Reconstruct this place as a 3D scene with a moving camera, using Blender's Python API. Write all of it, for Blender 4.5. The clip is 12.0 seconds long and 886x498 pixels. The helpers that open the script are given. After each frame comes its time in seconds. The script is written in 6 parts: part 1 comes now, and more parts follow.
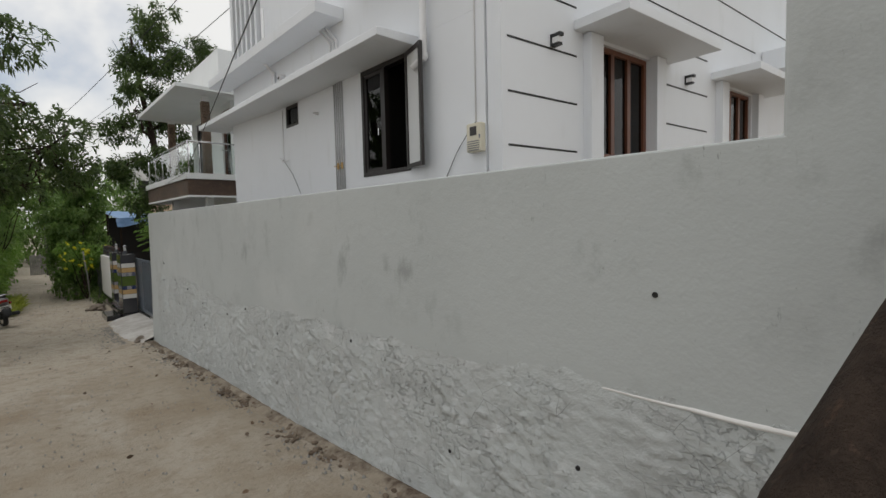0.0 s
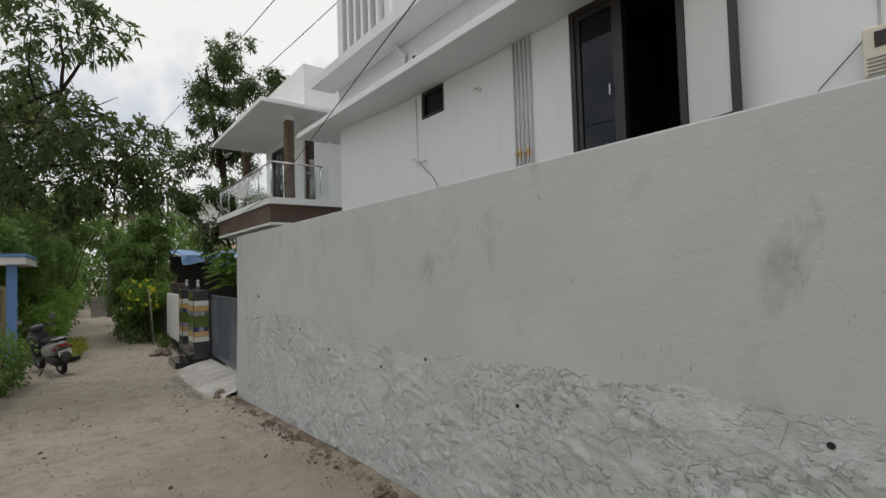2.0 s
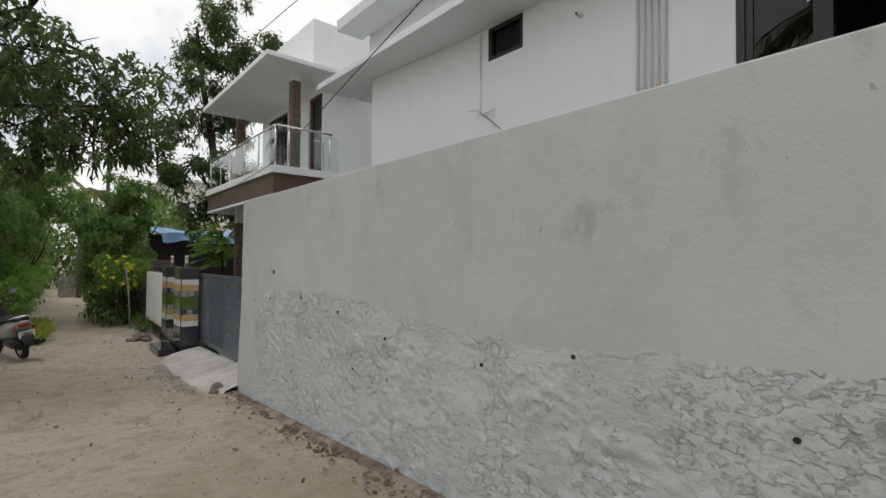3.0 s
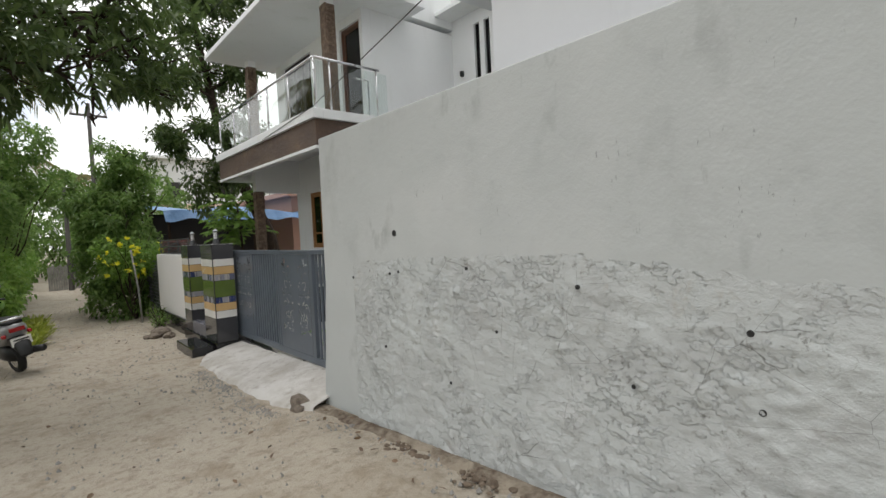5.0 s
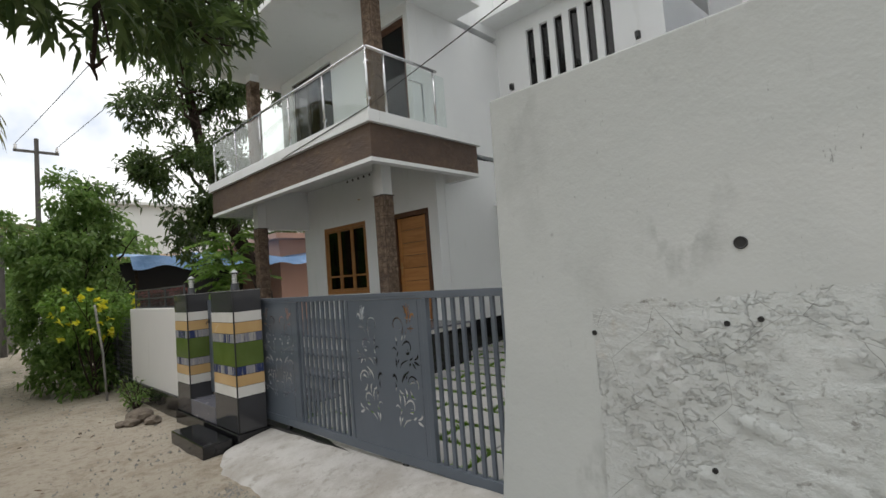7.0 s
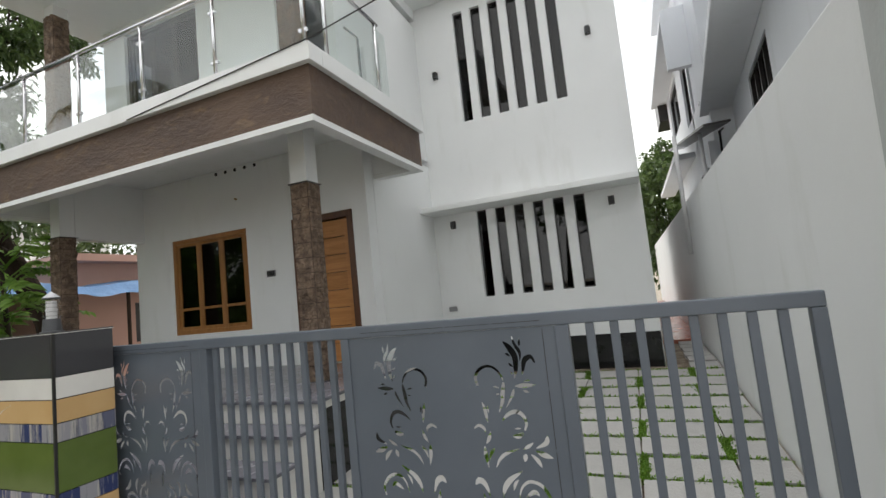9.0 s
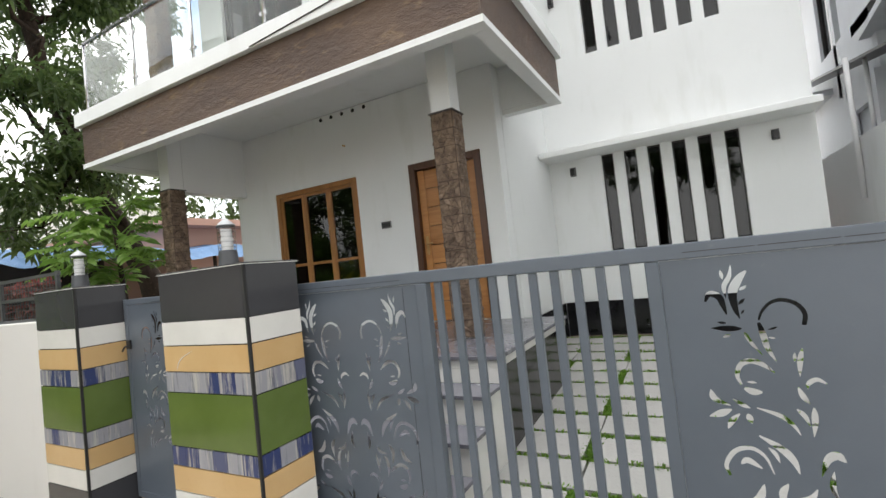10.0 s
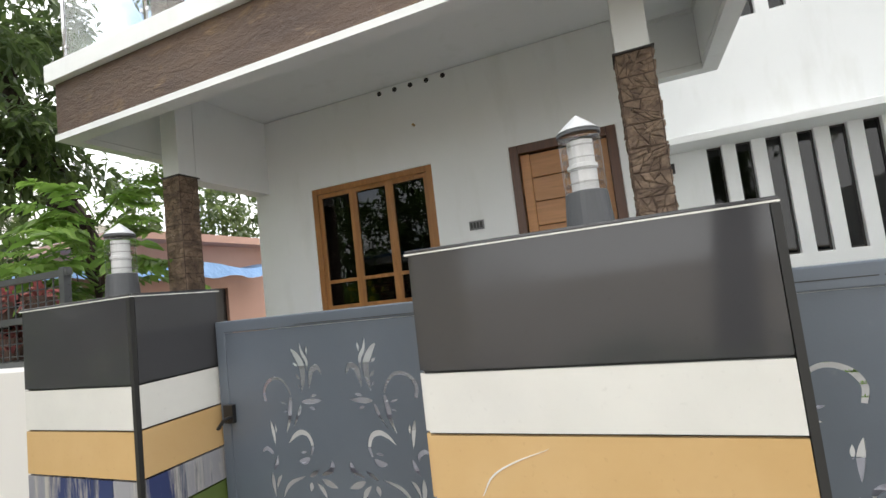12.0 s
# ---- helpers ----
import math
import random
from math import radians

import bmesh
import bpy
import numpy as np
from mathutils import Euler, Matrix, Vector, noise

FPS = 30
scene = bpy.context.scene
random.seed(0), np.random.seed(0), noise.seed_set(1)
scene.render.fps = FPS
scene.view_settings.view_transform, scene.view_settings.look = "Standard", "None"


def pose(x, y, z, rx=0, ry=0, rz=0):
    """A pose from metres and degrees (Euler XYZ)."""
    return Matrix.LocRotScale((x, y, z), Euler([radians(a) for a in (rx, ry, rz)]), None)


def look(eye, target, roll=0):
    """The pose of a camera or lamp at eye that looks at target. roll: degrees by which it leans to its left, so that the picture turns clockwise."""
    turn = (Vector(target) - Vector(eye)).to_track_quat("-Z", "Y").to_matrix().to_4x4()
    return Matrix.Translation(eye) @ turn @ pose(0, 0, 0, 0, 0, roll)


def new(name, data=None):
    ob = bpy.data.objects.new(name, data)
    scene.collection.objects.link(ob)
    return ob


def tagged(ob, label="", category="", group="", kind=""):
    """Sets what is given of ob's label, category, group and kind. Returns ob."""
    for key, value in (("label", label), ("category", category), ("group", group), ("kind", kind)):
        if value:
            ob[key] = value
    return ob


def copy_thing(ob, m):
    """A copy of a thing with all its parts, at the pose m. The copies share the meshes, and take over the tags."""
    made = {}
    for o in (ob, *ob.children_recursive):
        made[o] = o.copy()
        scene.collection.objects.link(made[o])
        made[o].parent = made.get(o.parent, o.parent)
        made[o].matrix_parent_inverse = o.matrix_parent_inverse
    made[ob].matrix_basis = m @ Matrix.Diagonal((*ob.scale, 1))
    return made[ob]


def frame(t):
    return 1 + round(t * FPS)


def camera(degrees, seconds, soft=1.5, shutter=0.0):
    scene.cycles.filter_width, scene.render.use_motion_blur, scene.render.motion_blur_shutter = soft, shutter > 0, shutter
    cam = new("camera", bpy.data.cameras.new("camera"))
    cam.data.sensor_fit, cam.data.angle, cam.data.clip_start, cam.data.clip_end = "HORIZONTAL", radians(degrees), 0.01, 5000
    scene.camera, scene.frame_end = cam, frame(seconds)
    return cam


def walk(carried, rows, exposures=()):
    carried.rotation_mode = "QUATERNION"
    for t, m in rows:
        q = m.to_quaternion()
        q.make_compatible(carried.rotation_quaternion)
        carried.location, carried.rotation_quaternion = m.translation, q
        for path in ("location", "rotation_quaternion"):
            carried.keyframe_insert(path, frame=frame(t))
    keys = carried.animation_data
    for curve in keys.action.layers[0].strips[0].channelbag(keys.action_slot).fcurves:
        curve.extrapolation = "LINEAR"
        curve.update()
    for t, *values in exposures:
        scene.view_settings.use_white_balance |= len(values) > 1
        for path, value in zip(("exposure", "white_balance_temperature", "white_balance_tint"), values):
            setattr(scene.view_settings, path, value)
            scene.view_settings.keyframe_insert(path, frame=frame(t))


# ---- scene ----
cam = camera(86.7, 12.0)
PATH = [
    (0, (-0.298, -0.493, 2.145), (1.043, 0.985, 2.024), -1.3),
    (0.5, (-0.325, 0.373, 1.989), (0.974, 1.889, 1.882), -0.5),
    (1, (-0.333, 1.104, 1.99), (0.937, 2.648, 1.943), -1.3),
    (1.5, (-0.408, 1.945, 1.91), (0.843, 3.505, 1.933), -1.8),
    (2, (-0.383, 2.692, 1.801), (0.844, 4.269, 1.873), -1.7),
    (2.5, (-0.422, 3.501, 1.706), (0.839, 5.052, 1.773), -1.7),
    (3, (-0.391, 4.37, 1.569), (0.903, 5.895, 1.616), 0.4),
    (5, (-0.478, 7.21, 1.4), (0.846, 8.707, 1.321), -2.9),
    (5.5, (-0.544, 8.03, 1.314), (0.736, 9.566, 1.292), -0.9),
    (6, (-0.567, 8.743, 1.267), (0.75, 10.248, 1.299), -0.5),
    (6.5, (-0.519, 9.494, 1.365), (0.909, 10.891, 1.455), -2.8),
    (7, (-0.486, 10.097, 1.354), (0.967, 11.467, 1.465), -4.4),
    (7.5, (-0.351, 10.809, 1.422), (1.229, 12.018, 1.62), -5.8),
    (9.5, (0.287, 13.324, 1.304), (2.152, 14.03, 1.46), -5.7),
    (10, (0.347, 14.007, 1.237), (2.113, 14.942, 1.314), -6.2),
    (10.5, (0.434, 14.581, 1.234), (2.101, 15.68, 1.354), -7.8),
    (11, (0.537, 15.25, 1.248), (2.211, 16.334, 1.389), -7.4),
    (11.5, (0.716, 15.716, 1.243), (2.453, 16.69, 1.431), -6.2),
    (12, (0.963, 16.175, 1.277), (2.816, 16.91, 1.443), -6.6),
]
walk(cam, [(t, look(*r)) for t, *r in PATH],
     [(0, -0.66), (2.5, -0.54), (5.0, -0.03), (5.5, 0.02), (7.5, -0.15), (9.5, 0.56), (10, 0.8), (10.5, 0.76), (11, 0.72), (12, 0.94)])


# ---------------------------------------------------------------- light
world = bpy.data.worlds.new("sky")
scene.world = world
world.use_nodes = True
wn, wl = world.node_tree.nodes, world.node_tree.links
sky = wn.new("ShaderNodeTexSky")
sky.sky_type, sky.sun_disc = "NISHITA", False
sky.sun_elevation, sky.sun_rotation = radians(85), radians(292)
sky.air_density, sky.dust_density, sky.ozone_density = 1.0, 2.5, 1.0
tc = wn.new("ShaderNodeTexCoord")
cl = wn.new("ShaderNodeTexNoise")
cl.inputs["Scale"].default_value, cl.inputs["Detail"].default_value, cl.inputs["Roughness"].default_value = 2.6, 8, 0.55
ramp = wn.new("ShaderNodeValToRGB")
ramp.color_ramp.elements[0].position, ramp.color_ramp.elements[1].position = 0.27, 0.48
sky_gain = wn.new("ShaderNodeMix")
sky_gain.data_type, sky_gain.blend_type = "RGBA", "MULTIPLY"
sky_gain.inputs[0].default_value = 1
sky_gain.inputs[7].default_value = (0.13, 0.13, 0.13, 1)
cloud = wn.new("ShaderNodeMix")
cloud.data_type = "RGBA"
cloud.inputs[7].default_value = (1.0, 1.0, 0.985, 1)
wl.new(tc.outputs["Generated"], cl.inputs["Vector"])
wl.new(cl.outputs["Fac"], ramp.inputs["Fac"])
wl.new(ramp.outputs["Color"], cloud.inputs[0])
wl.new(sky.outputs["Color"], sky_gain.inputs[6])
wl.new(sky_gain.outputs[2], cloud.inputs[6])
wl.new(cloud.outputs[2], wn["Background"].inputs["Color"])
wn["Background"].inputs["Strength"].default_value = 1.35

sun = new("sun", bpy.data.lights.new("sun", "SUN"))
sun.data.energy, sun.data.angle, sun.data.color = 1.2, radians(40), (1.0, 0.99, 0.98)
sun.matrix_world = look((-1.0, 0.4, 12.5), (0, 0, 0))


# ---------------------------------------------------------------- materials
class Mat:
    """A node material: a Principled surface with noise-driven colour and bump."""

    def __init__(self, name, color, rough=0.7, metal=0.0, spec=0.5):
        self.m = bpy.data.materials.new(name)
        self.m.use_nodes = True
        self.n, self.l = self.m.node_tree.nodes, self.m.node_tree.links
        self.p = self.n["Principled BSDF"]
        self.p.inputs["Base Color"].default_value = (*color, 1)
        self.p.inputs["Roughness"].default_value = rough
        self.p.inputs["Metallic"].default_value = metal
        self.p.inputs["Specular IOR Level"].default_value = spec
        self.col = None
        self.base = color
        self.co = self.n.new("ShaderNodeTexCoord").outputs["Object"]
        self.h = None

    def mapped(self, scale=(1, 1, 1), rot=(0, 0, 0)):
        mp = self.n.new("ShaderNodeMapping")
        mp.inputs["Scale"].default_value = scale
        mp.inputs["Rotation"].default_value = rot
        self.l.new(self.co, mp.inputs["Vector"])
        return mp.outputs["Vector"]

    def noise(self, scale, detail=4, rough=0.55, stretch=(1, 1, 1), lo=0.35, hi=0.65, dist=0.0):
        t = self.n.new("ShaderNodeTexNoise")
        t.inputs["Scale"].default_value, t.inputs["Detail"].default_value, t.inputs["Roughness"].default_value = scale, detail, rough
        t.inputs["Distortion"].default_value = dist
        self.l.new(self.mapped(stretch), t.inputs["Vector"])
        r = self.n.new("ShaderNodeMapRange")
        r.inputs["From Min"].default_value, r.inputs["From Max"].default_value = lo, hi
        self.l.new(t.outputs["Fac"], r.inputs["Value"])
        return r.outputs["Result"]

    def voronoi(self, scale, feature="F1", stretch=(1, 1, 1), lo=0.0, hi=1.0):
        t = self.n.new("ShaderNodeTexVoronoi")
        t.feature = feature
        t.inputs["Scale"].default_value = scale
        self.l.new(self.mapped(stretch), t.inputs["Vector"])
        r = self.n.new("ShaderNodeMapRange")
        r.inputs["From Min"].default_value, r.inputs["From Max"].default_value = lo, hi
        self.l.new(t.outputs["Distance"], r.inputs["Value"])
        return r.outputs["Result"]

    def both(self, a, b):
        """The product of two masks."""
        k = self.n.new("ShaderNodeMath")
        k.operation = "MULTIPLY"
        self.l.new(a, k.inputs[0])
        self.l.new(b, k.inputs[1])
        return k.outputs[0]

    def cracks(self, scale, width, stretch=(1, 1, 1), warp=0.25, warp_scale=3.0):
        """Thin wandering lines along the edges of warped cells."""
        v = self.mapped(stretch)
        t = self.n.new("ShaderNodeTexNoise")
        t.inputs["Scale"].default_value, t.inputs["Detail"].default_value = warp_scale, 5
        self.l.new(v, t.inputs["Vector"])
        sub, add = self.n.new("ShaderNodeVectorMath"), self.n.new("ShaderNodeVectorMath")
        sub.operation, add.operation = "SUBTRACT", "MULTIPLY_ADD"
        sub.inputs[1].default_value = (0.5, 0.5, 0.5)
        self.l.new(t.outputs["Color"], sub.inputs[0])
        self.l.new(sub.outputs[0], add.inputs[0])
        add.inputs[1].default_value = (warp, warp, warp)
        self.l.new(v, add.inputs[2])
        c = self.n.new("ShaderNodeTexVoronoi")
        c.feature = "DISTANCE_TO_EDGE"
        c.inputs["Scale"].default_value = scale
        self.l.new(add.outputs[0], c.inputs["Vector"])
        r = self.n.new("ShaderNodeMapRange")
        r.inputs["From Min"].default_value, r.inputs["From Max"].default_value = width, width * 0.25
        self.l.new(c.outputs["Distance"], r.inputs["Value"])
        return r.outputs["Result"]

    def tint(self, fac, color, amount=1.0):
        """Mix the colour so far towards color where fac is high."""
        mx = self.n.new("ShaderNodeMix")
        mx.data_type = "RGBA"
        if self.col is None:
            mx.inputs[6].default_value = (*self.base, 1)
        else:
            self.l.new(self.col, mx.inputs[6])
        mx.inputs[7].default_value = (*color, 1)
        k = self.n.new("ShaderNodeMath")
        k.operation = "MULTIPLY"
        k.inputs[1].default_value = amount
        self.l.new(fac, k.inputs[0])
        self.l.new(k.outputs[0], mx.inputs[0])
        self.col = mx.outputs[2]
        self.l.new(self.col, self.p.inputs["Base Color"])
        return self

    def bump(self, fac, strength=0.3, dist=0.02):
        b = self.n.new("ShaderNodeBump")
        b.inputs["Strength"].default_value, b.inputs["Distance"].default_value = strength, dist
        self.l.new(fac, b.inputs["Height"])
        if self.h is not None:
            self.l.new(self.h, b.inputs["Normal"])
        self.h = b.outputs["Normal"]
        self.l.new(self.h, self.p.inputs["Normal"])
        return self

    def rough(self, fac, lo, hi):
        r = self.n.new("ShaderNodeMapRange")
        r.inputs["To Min"].default_value, r.inputs["To Max"].default_value = lo, hi
        self.l.new(fac, r.inputs["Value"])
        self.l.new(r.outputs["Result"], self.p.inputs["Roughness"])
        return self

    def sharp(self, value, lo, hi):
        r = self.n.new("ShaderNodeMapRange")
        r.inputs["From Min"].default_value, r.inputs["From Max"].default_value = lo, hi
        self.l.new(value, r.inputs["Value"])
        return r.outputs["Result"]

    def along(self, axis, lo, hi):
        """0 to 1 between two places along an axis."""
        x = self.n.new("ShaderNodeSeparateXYZ")
        self.l.new(self.co, x.inputs[0])
        return self.sharp(x.outputs[axis], lo, hi)

    def island(self):
        return self.n.new("ShaderNodeNewGeometry").outputs["Random Per Island"]

    def object_random(self):
        return self.n.new("ShaderNodeObjectInfo").outputs["Random"]


def make_white(name, c):
    w = Mat(name, c, 0.62)
    w.tint(w.noise(0.7, 6, lo=0.4, hi=0.75), tuple(v * 0.93 for v in c), 0.7)
    w.tint(w.noise(3.0, 5, stretch=(1, 1, 0.25), lo=0.58, hi=0.8), (c[0] * 0.8, c[1] * 0.8, c[2] * 0.76), 0.5)
    w.bump(w.noise(90, 3), 0.06, 0.004).bump(w.noise(4, 3), 0.08, 0.01)
    return w.m


white_paint = make_white("white_paint", (0.80, 0.815, 0.815))
cool_white = make_white("cool_white_paint", (0.76, 0.78, 0.81))
cream_white = make_white("cream_white_paint", (0.7, 0.685, 0.665))

g = Mat("grey_wall_paint", (0.462, 0.485, 0.48), 0.75)
g.tint(g.noise(0.55, 6, lo=0.4, hi=0.7), (0.418, 0.44, 0.435), 0.9)
g.tint(g.noise(1.5, 7, 0.65, stretch=(1, 1, 0.7), lo=0.56, hi=0.78), (0.33, 0.34, 0.335), 0.7)
g.tint(g.noise(0.8, 4, 0.5, lo=0.52, hi=0.72), (0.53, 0.545, 0.54), 0.6)
g.tint(g.both(g.noise(1.0, 3, lo=0.5, hi=0.62), g.noise(4.2, 5, 0.6, stretch=(1, 1, 0.6), lo=0.54, hi=0.68)), (0.24, 0.245, 0.24), 0.62)
g.tint(g.both(g.noise(2.1, 3, lo=0.54, hi=0.6), g.noise(22, 5, 0.7, stretch=(1, 1.6, 0.6), lo=0.63, hi=0.69)), (0.14, 0.14, 0.135), 0.65)
g.tint(g.noise(6, 6, 0.65, stretch=(1, 2, 0.5), lo=0.66, hi=0.8), (0.24, 0.24, 0.235), 0.5)
g.bump(g.noise(60, 4), 0.1, 0.004).bump(g.noise(3, 4), 0.15, 0.02)
grey_wall = g.m

g = Mat("whitewashed_rubble", (0.485, 0.51, 0.505), 0.8)
g.tint(g.noise(1.1, 6, lo=0.4, hi=0.68), (0.435, 0.45, 0.445), 0.9)
g.tint(g.noise(3.4, 7, 0.68, stretch=(1, 1, 1.5), lo=0.52, hi=0.68), (0.4, 0.41, 0.405), 0.7)
g.tint(g.noise(9, 7, 0.7, stretch=(1, 1, 2.2), lo=0.57, hi=0.72), (0.29, 0.295, 0.285), 0.7)
g.tint(g.noise(5, 5, lo=0.58, hi=0.75), (0.6, 0.615, 0.615), 0.75)
g.tint(g.both(g.noise(1.6, 3, lo=0.47, hi=0.58), g.noise(19, 6, 0.72, lo=0.57, hi=0.67)), (0.15, 0.14, 0.125), 0.75)
g.tint(g.both(g.noise(0.9, 3, lo=0.54, hi=0.66), g.noise(6, 6, 0.7, lo=0.55, hi=0.7)), (0.36, 0.3, 0.23), 0.45)
crack_a = g.both(g.cracks(2.6, 0.0042, (0.4, 1, 1.35), 0.05, 3.0), g.noise(2.2, 4, lo=0.47, hi=0.52))
crack_b = g.both(g.cracks(6.0, 0.016, (0.4, 1, 2.2), 0.14, 5.0), g.noise(3.4, 5, lo=0.6, hi=0.65))
g.tint(crack_a, (0.16, 0.16, 0.15), 0.7).tint(crack_b, (0.2, 0.195, 0.18), 0.4)
g.bump(g.noise(7, 6, 0.6, stretch=(1, 1, 1.3), lo=0.2, hi=0.8), 0.32, 0.04)
flakes = g.both(g.noise(13, 7, 0.62, stretch=(1, 0.8, 1.4), lo=0.5, hi=0.56, dist=0.05), g.noise(2.4, 4, lo=0.44, hi=0.58))
g.bump(flakes, 0.75, 0.014)
g.bump(g.noise(24, 7, 0.66, stretch=(1, 0.9, 1.3), lo=0.42, hi=0.6), 0.25, 0.006)
g.bump(g.noise(80, 5, 0.65), 0.3, 0.006)
rubble_paint = g.m

g = Mat("dirt_road", (0.29, 0.25, 0.19), 0.95, spec=0.2)
g.tint(g.noise(0.45, 7, 0.6, stretch=(1.3, 0.5, 1), lo=0.4, hi=0.62), (0.42, 0.39, 0.335), 0.95)
g.tint(g.noise(0.9, 6, 0.6, lo=0.5, hi=0.68), (0.2, 0.15, 0.095), 0.8)
# Paler beyond y 7.5: tree shade on the nearer lane is put into colour.
g.tint(g.along(1, 7.5, 11.0), (0.52, 0.475, 0.4), 0.72)
g.tint(g.noise(7, 7, 0.7, lo=0.52, hi=0.7), (0.19, 0.155, 0.115), 0.85)
g.tint(g.noise(15, 7, 0.75, lo=0.53, hi=0.66), (0.2, 0.165, 0.125), 0.65)
g.tint(g.noise(2.6, 8, 0.72, lo=0.5, hi=0.66), (0.235, 0.19, 0.135), 0.7)
g.tint(g.noise(38, 5, 0.7, lo=0.58, hi=0.72), (0.5, 0.45, 0.39), 0.6)
g.tint(g.noise(60, 5, 0.7, lo=0.62, hi=0.72), (0.12, 0.095, 0.07), 0.6)
g.tint(g.voronoi(55, lo=0.0, hi=0.35), (0.3, 0.25, 0.19), 0.35)
g.bump(g.noise(14, 7, 0.7), 0.5, 0.03).bump(g.noise(80, 5, 0.7), 0.4, 0.01)
dirt = g.m

g = Mat("concrete_ramp", (0.5, 0.485, 0.46), 0.85)
g.tint(g.noise(2.2, 7, 0.65, lo=0.42, hi=0.62), (0.36, 0.335, 0.3), 0.9)
g.tint(g.noise(6, 7, 0.7, lo=0.54, hi=0.68), (0.24, 0.215, 0.18), 0.7)
g.tint(g.noise(30, 5, lo=0.6, hi=0.75), (0.3, 0.28, 0.25), 0.4)
g.bump(g.noise(25, 6, 0.7), 0.35, 0.012)
concrete = g.m

g = Mat("soil", (0.26, 0.22, 0.17), 0.95, spec=0.2)
g.tint(g.noise(2.6, 6, 0.65, lo=0.42, hi=0.55), (0.075, 0.05, 0.036), 0.9)
g.tint(g.noise(14, 6), (0.33, 0.29, 0.23), 0.5).bump(g.noise(40, 5), 0.5, 0.02)
soil = g.m

g = Mat("brown_texture_paint", (0.082, 0.05, 0.036), 0.5)
g.tint(g.noise(1.6, 6, 0.6, stretch=(1, 0.6, 1.5), lo=0.42, hi=0.65), (0.13, 0.08, 0.052), 0.9)
g.tint(g.noise(6, 8, 0.72, stretch=(1, 0.6, 1.7), lo=0.55, hi=0.72, dist=0.5), (0.25, 0.16, 0.085), 0.75)
g.bump(g.noise(9, 8, 0.7, stretch=(1, 0.6, 1.7), dist=0.5), 0.5, 0.025).bump(g.noise(70, 4), 0.25, 0.006)
brown_texture = g.m

g = Mat("split_stone", (0.14, 0.095, 0.066), 0.6)
g.tint(g.noise(14, 4, lo=0.42, hi=0.6), (0.28, 0.2, 0.14), 0.85)
g.tint(g.noise(30, 6, 0.7, lo=0.5, hi=0.7), (0.09, 0.055, 0.038), 0.7)
g.bump(g.noise(45, 7, 0.75), 0.6, 0.008)
split_stone = g.m
# Bed behind the flakes: the shade of the recesses is put into its colour.
g = Mat("stone_recess_shade", (0.055, 0.036, 0.026), 0.85)
g.tint(g.noise(25, 5), (0.11, 0.07, 0.048), 0.6).bump(g.noise(50, 6, 0.7), 0.6, 0.008)
stone_bed = g.m


def wood(name, a, b, vertical=True):
    w = Mat(name, a, 0.38, spec=0.5)
    st = (9, 9, 0.6) if vertical else (9, 0.6, 9)
    w.tint(w.noise(2.2, 8, 0.62, stretch=st, lo=0.38, hi=0.66, dist=0.5), b, 0.9)
    w.tint(w.noise(9, 6, 0.6, stretch=st, lo=0.58, hi=0.75), tuple(v * 0.35 for v in a), 0.6)
    w.tint(w.object_random(), tuple(v * 1.35 for v in b), 0.35)
    w.bump(w.noise(12, 6, stretch=st), 0.12, 0.004)
    return w.m


teak = wood("teak_frame", (0.25, 0.11, 0.034), (0.4, 0.19, 0.062))
dark_teak = wood("dark_teak_frame", (0.065, 0.025, 0.012), (0.11, 0.045, 0.02))
teak_panel = wood("teak_door_panel", (0.3, 0.125, 0.035), (0.46, 0.215, 0.07), False)
red_wood = wood("red_stained_wood", (0.09, 0.03, 0.015), (0.16, 0.055, 0.025))

g = Mat("gate_paint", (0.1, 0.119, 0.147), 0.34, metal=0.1)
g.tint(g.noise(1.8, 5, lo=0.4, hi=0.7), (0.125, 0.146, 0.178), 0.8)
g.tint(g.noise(14, 6, 0.7, lo=0.66, hi=0.8), (0.2, 0.21, 0.22), 0.4)
g.bump(g.noise(120, 2), 0.05, 0.002)
gate_paint = g.m


def tile(name, c, c2=None, rough=0.12):
    w = Mat(name, c, rough)
    w.tint(w.noise(3, 6, lo=0.4, hi=0.7), c2 or tuple(v * 0.88 for v in c), 0.8)
    w.tint(w.noise(60, 4, lo=0.62, hi=0.75), tuple(v * 0.75 for v in c), 0.35)
    w.rough(w.noise(5, 4), rough * 0.4, rough * 0.4 + 0.08)
    return w.m


tile_dark = tile("dark_grey_tile", (0.055, 0.055, 0.06))
tile_white = tile("white_tile", (0.72, 0.71, 0.68))
tile_beige = tile("beige_tile", (0.56, 0.37, 0.17), (0.62, 0.43, 0.22))
tile_green = tile("green_tile", (0.1, 0.145, 0.035), (0.125, 0.175, 0.05))
g = Mat("streaked_blue_tile", (0.3, 0.3, 0.33), 0.15)
g.tint(g.sharp(g.object_random(), 0.45, 0.7), (0.025, 0.04, 0.13), 0.95)
g.tint(g.noise(5, 7, 0.7, stretch=(4, 4, 0.35), lo=0.5, hi=0.62, dist=0.4), (0.5, 0.47, 0.42), 0.75)
g.tint(g.noise(7, 6, 0.7, stretch=(5, 5, 0.3), lo=0.56, hi=0.66), (0.05, 0.06, 0.11), 0.8)
tile_streak = g.m
grout = Mat("dark_grout", (0.02, 0.02, 0.02), 0.6).m
black_granite = tile("black_granite", (0.014, 0.014, 0.016), None, 0.18)
grey_granite = tile("grey_granite", (0.15, 0.15, 0.175), None, 0.5)

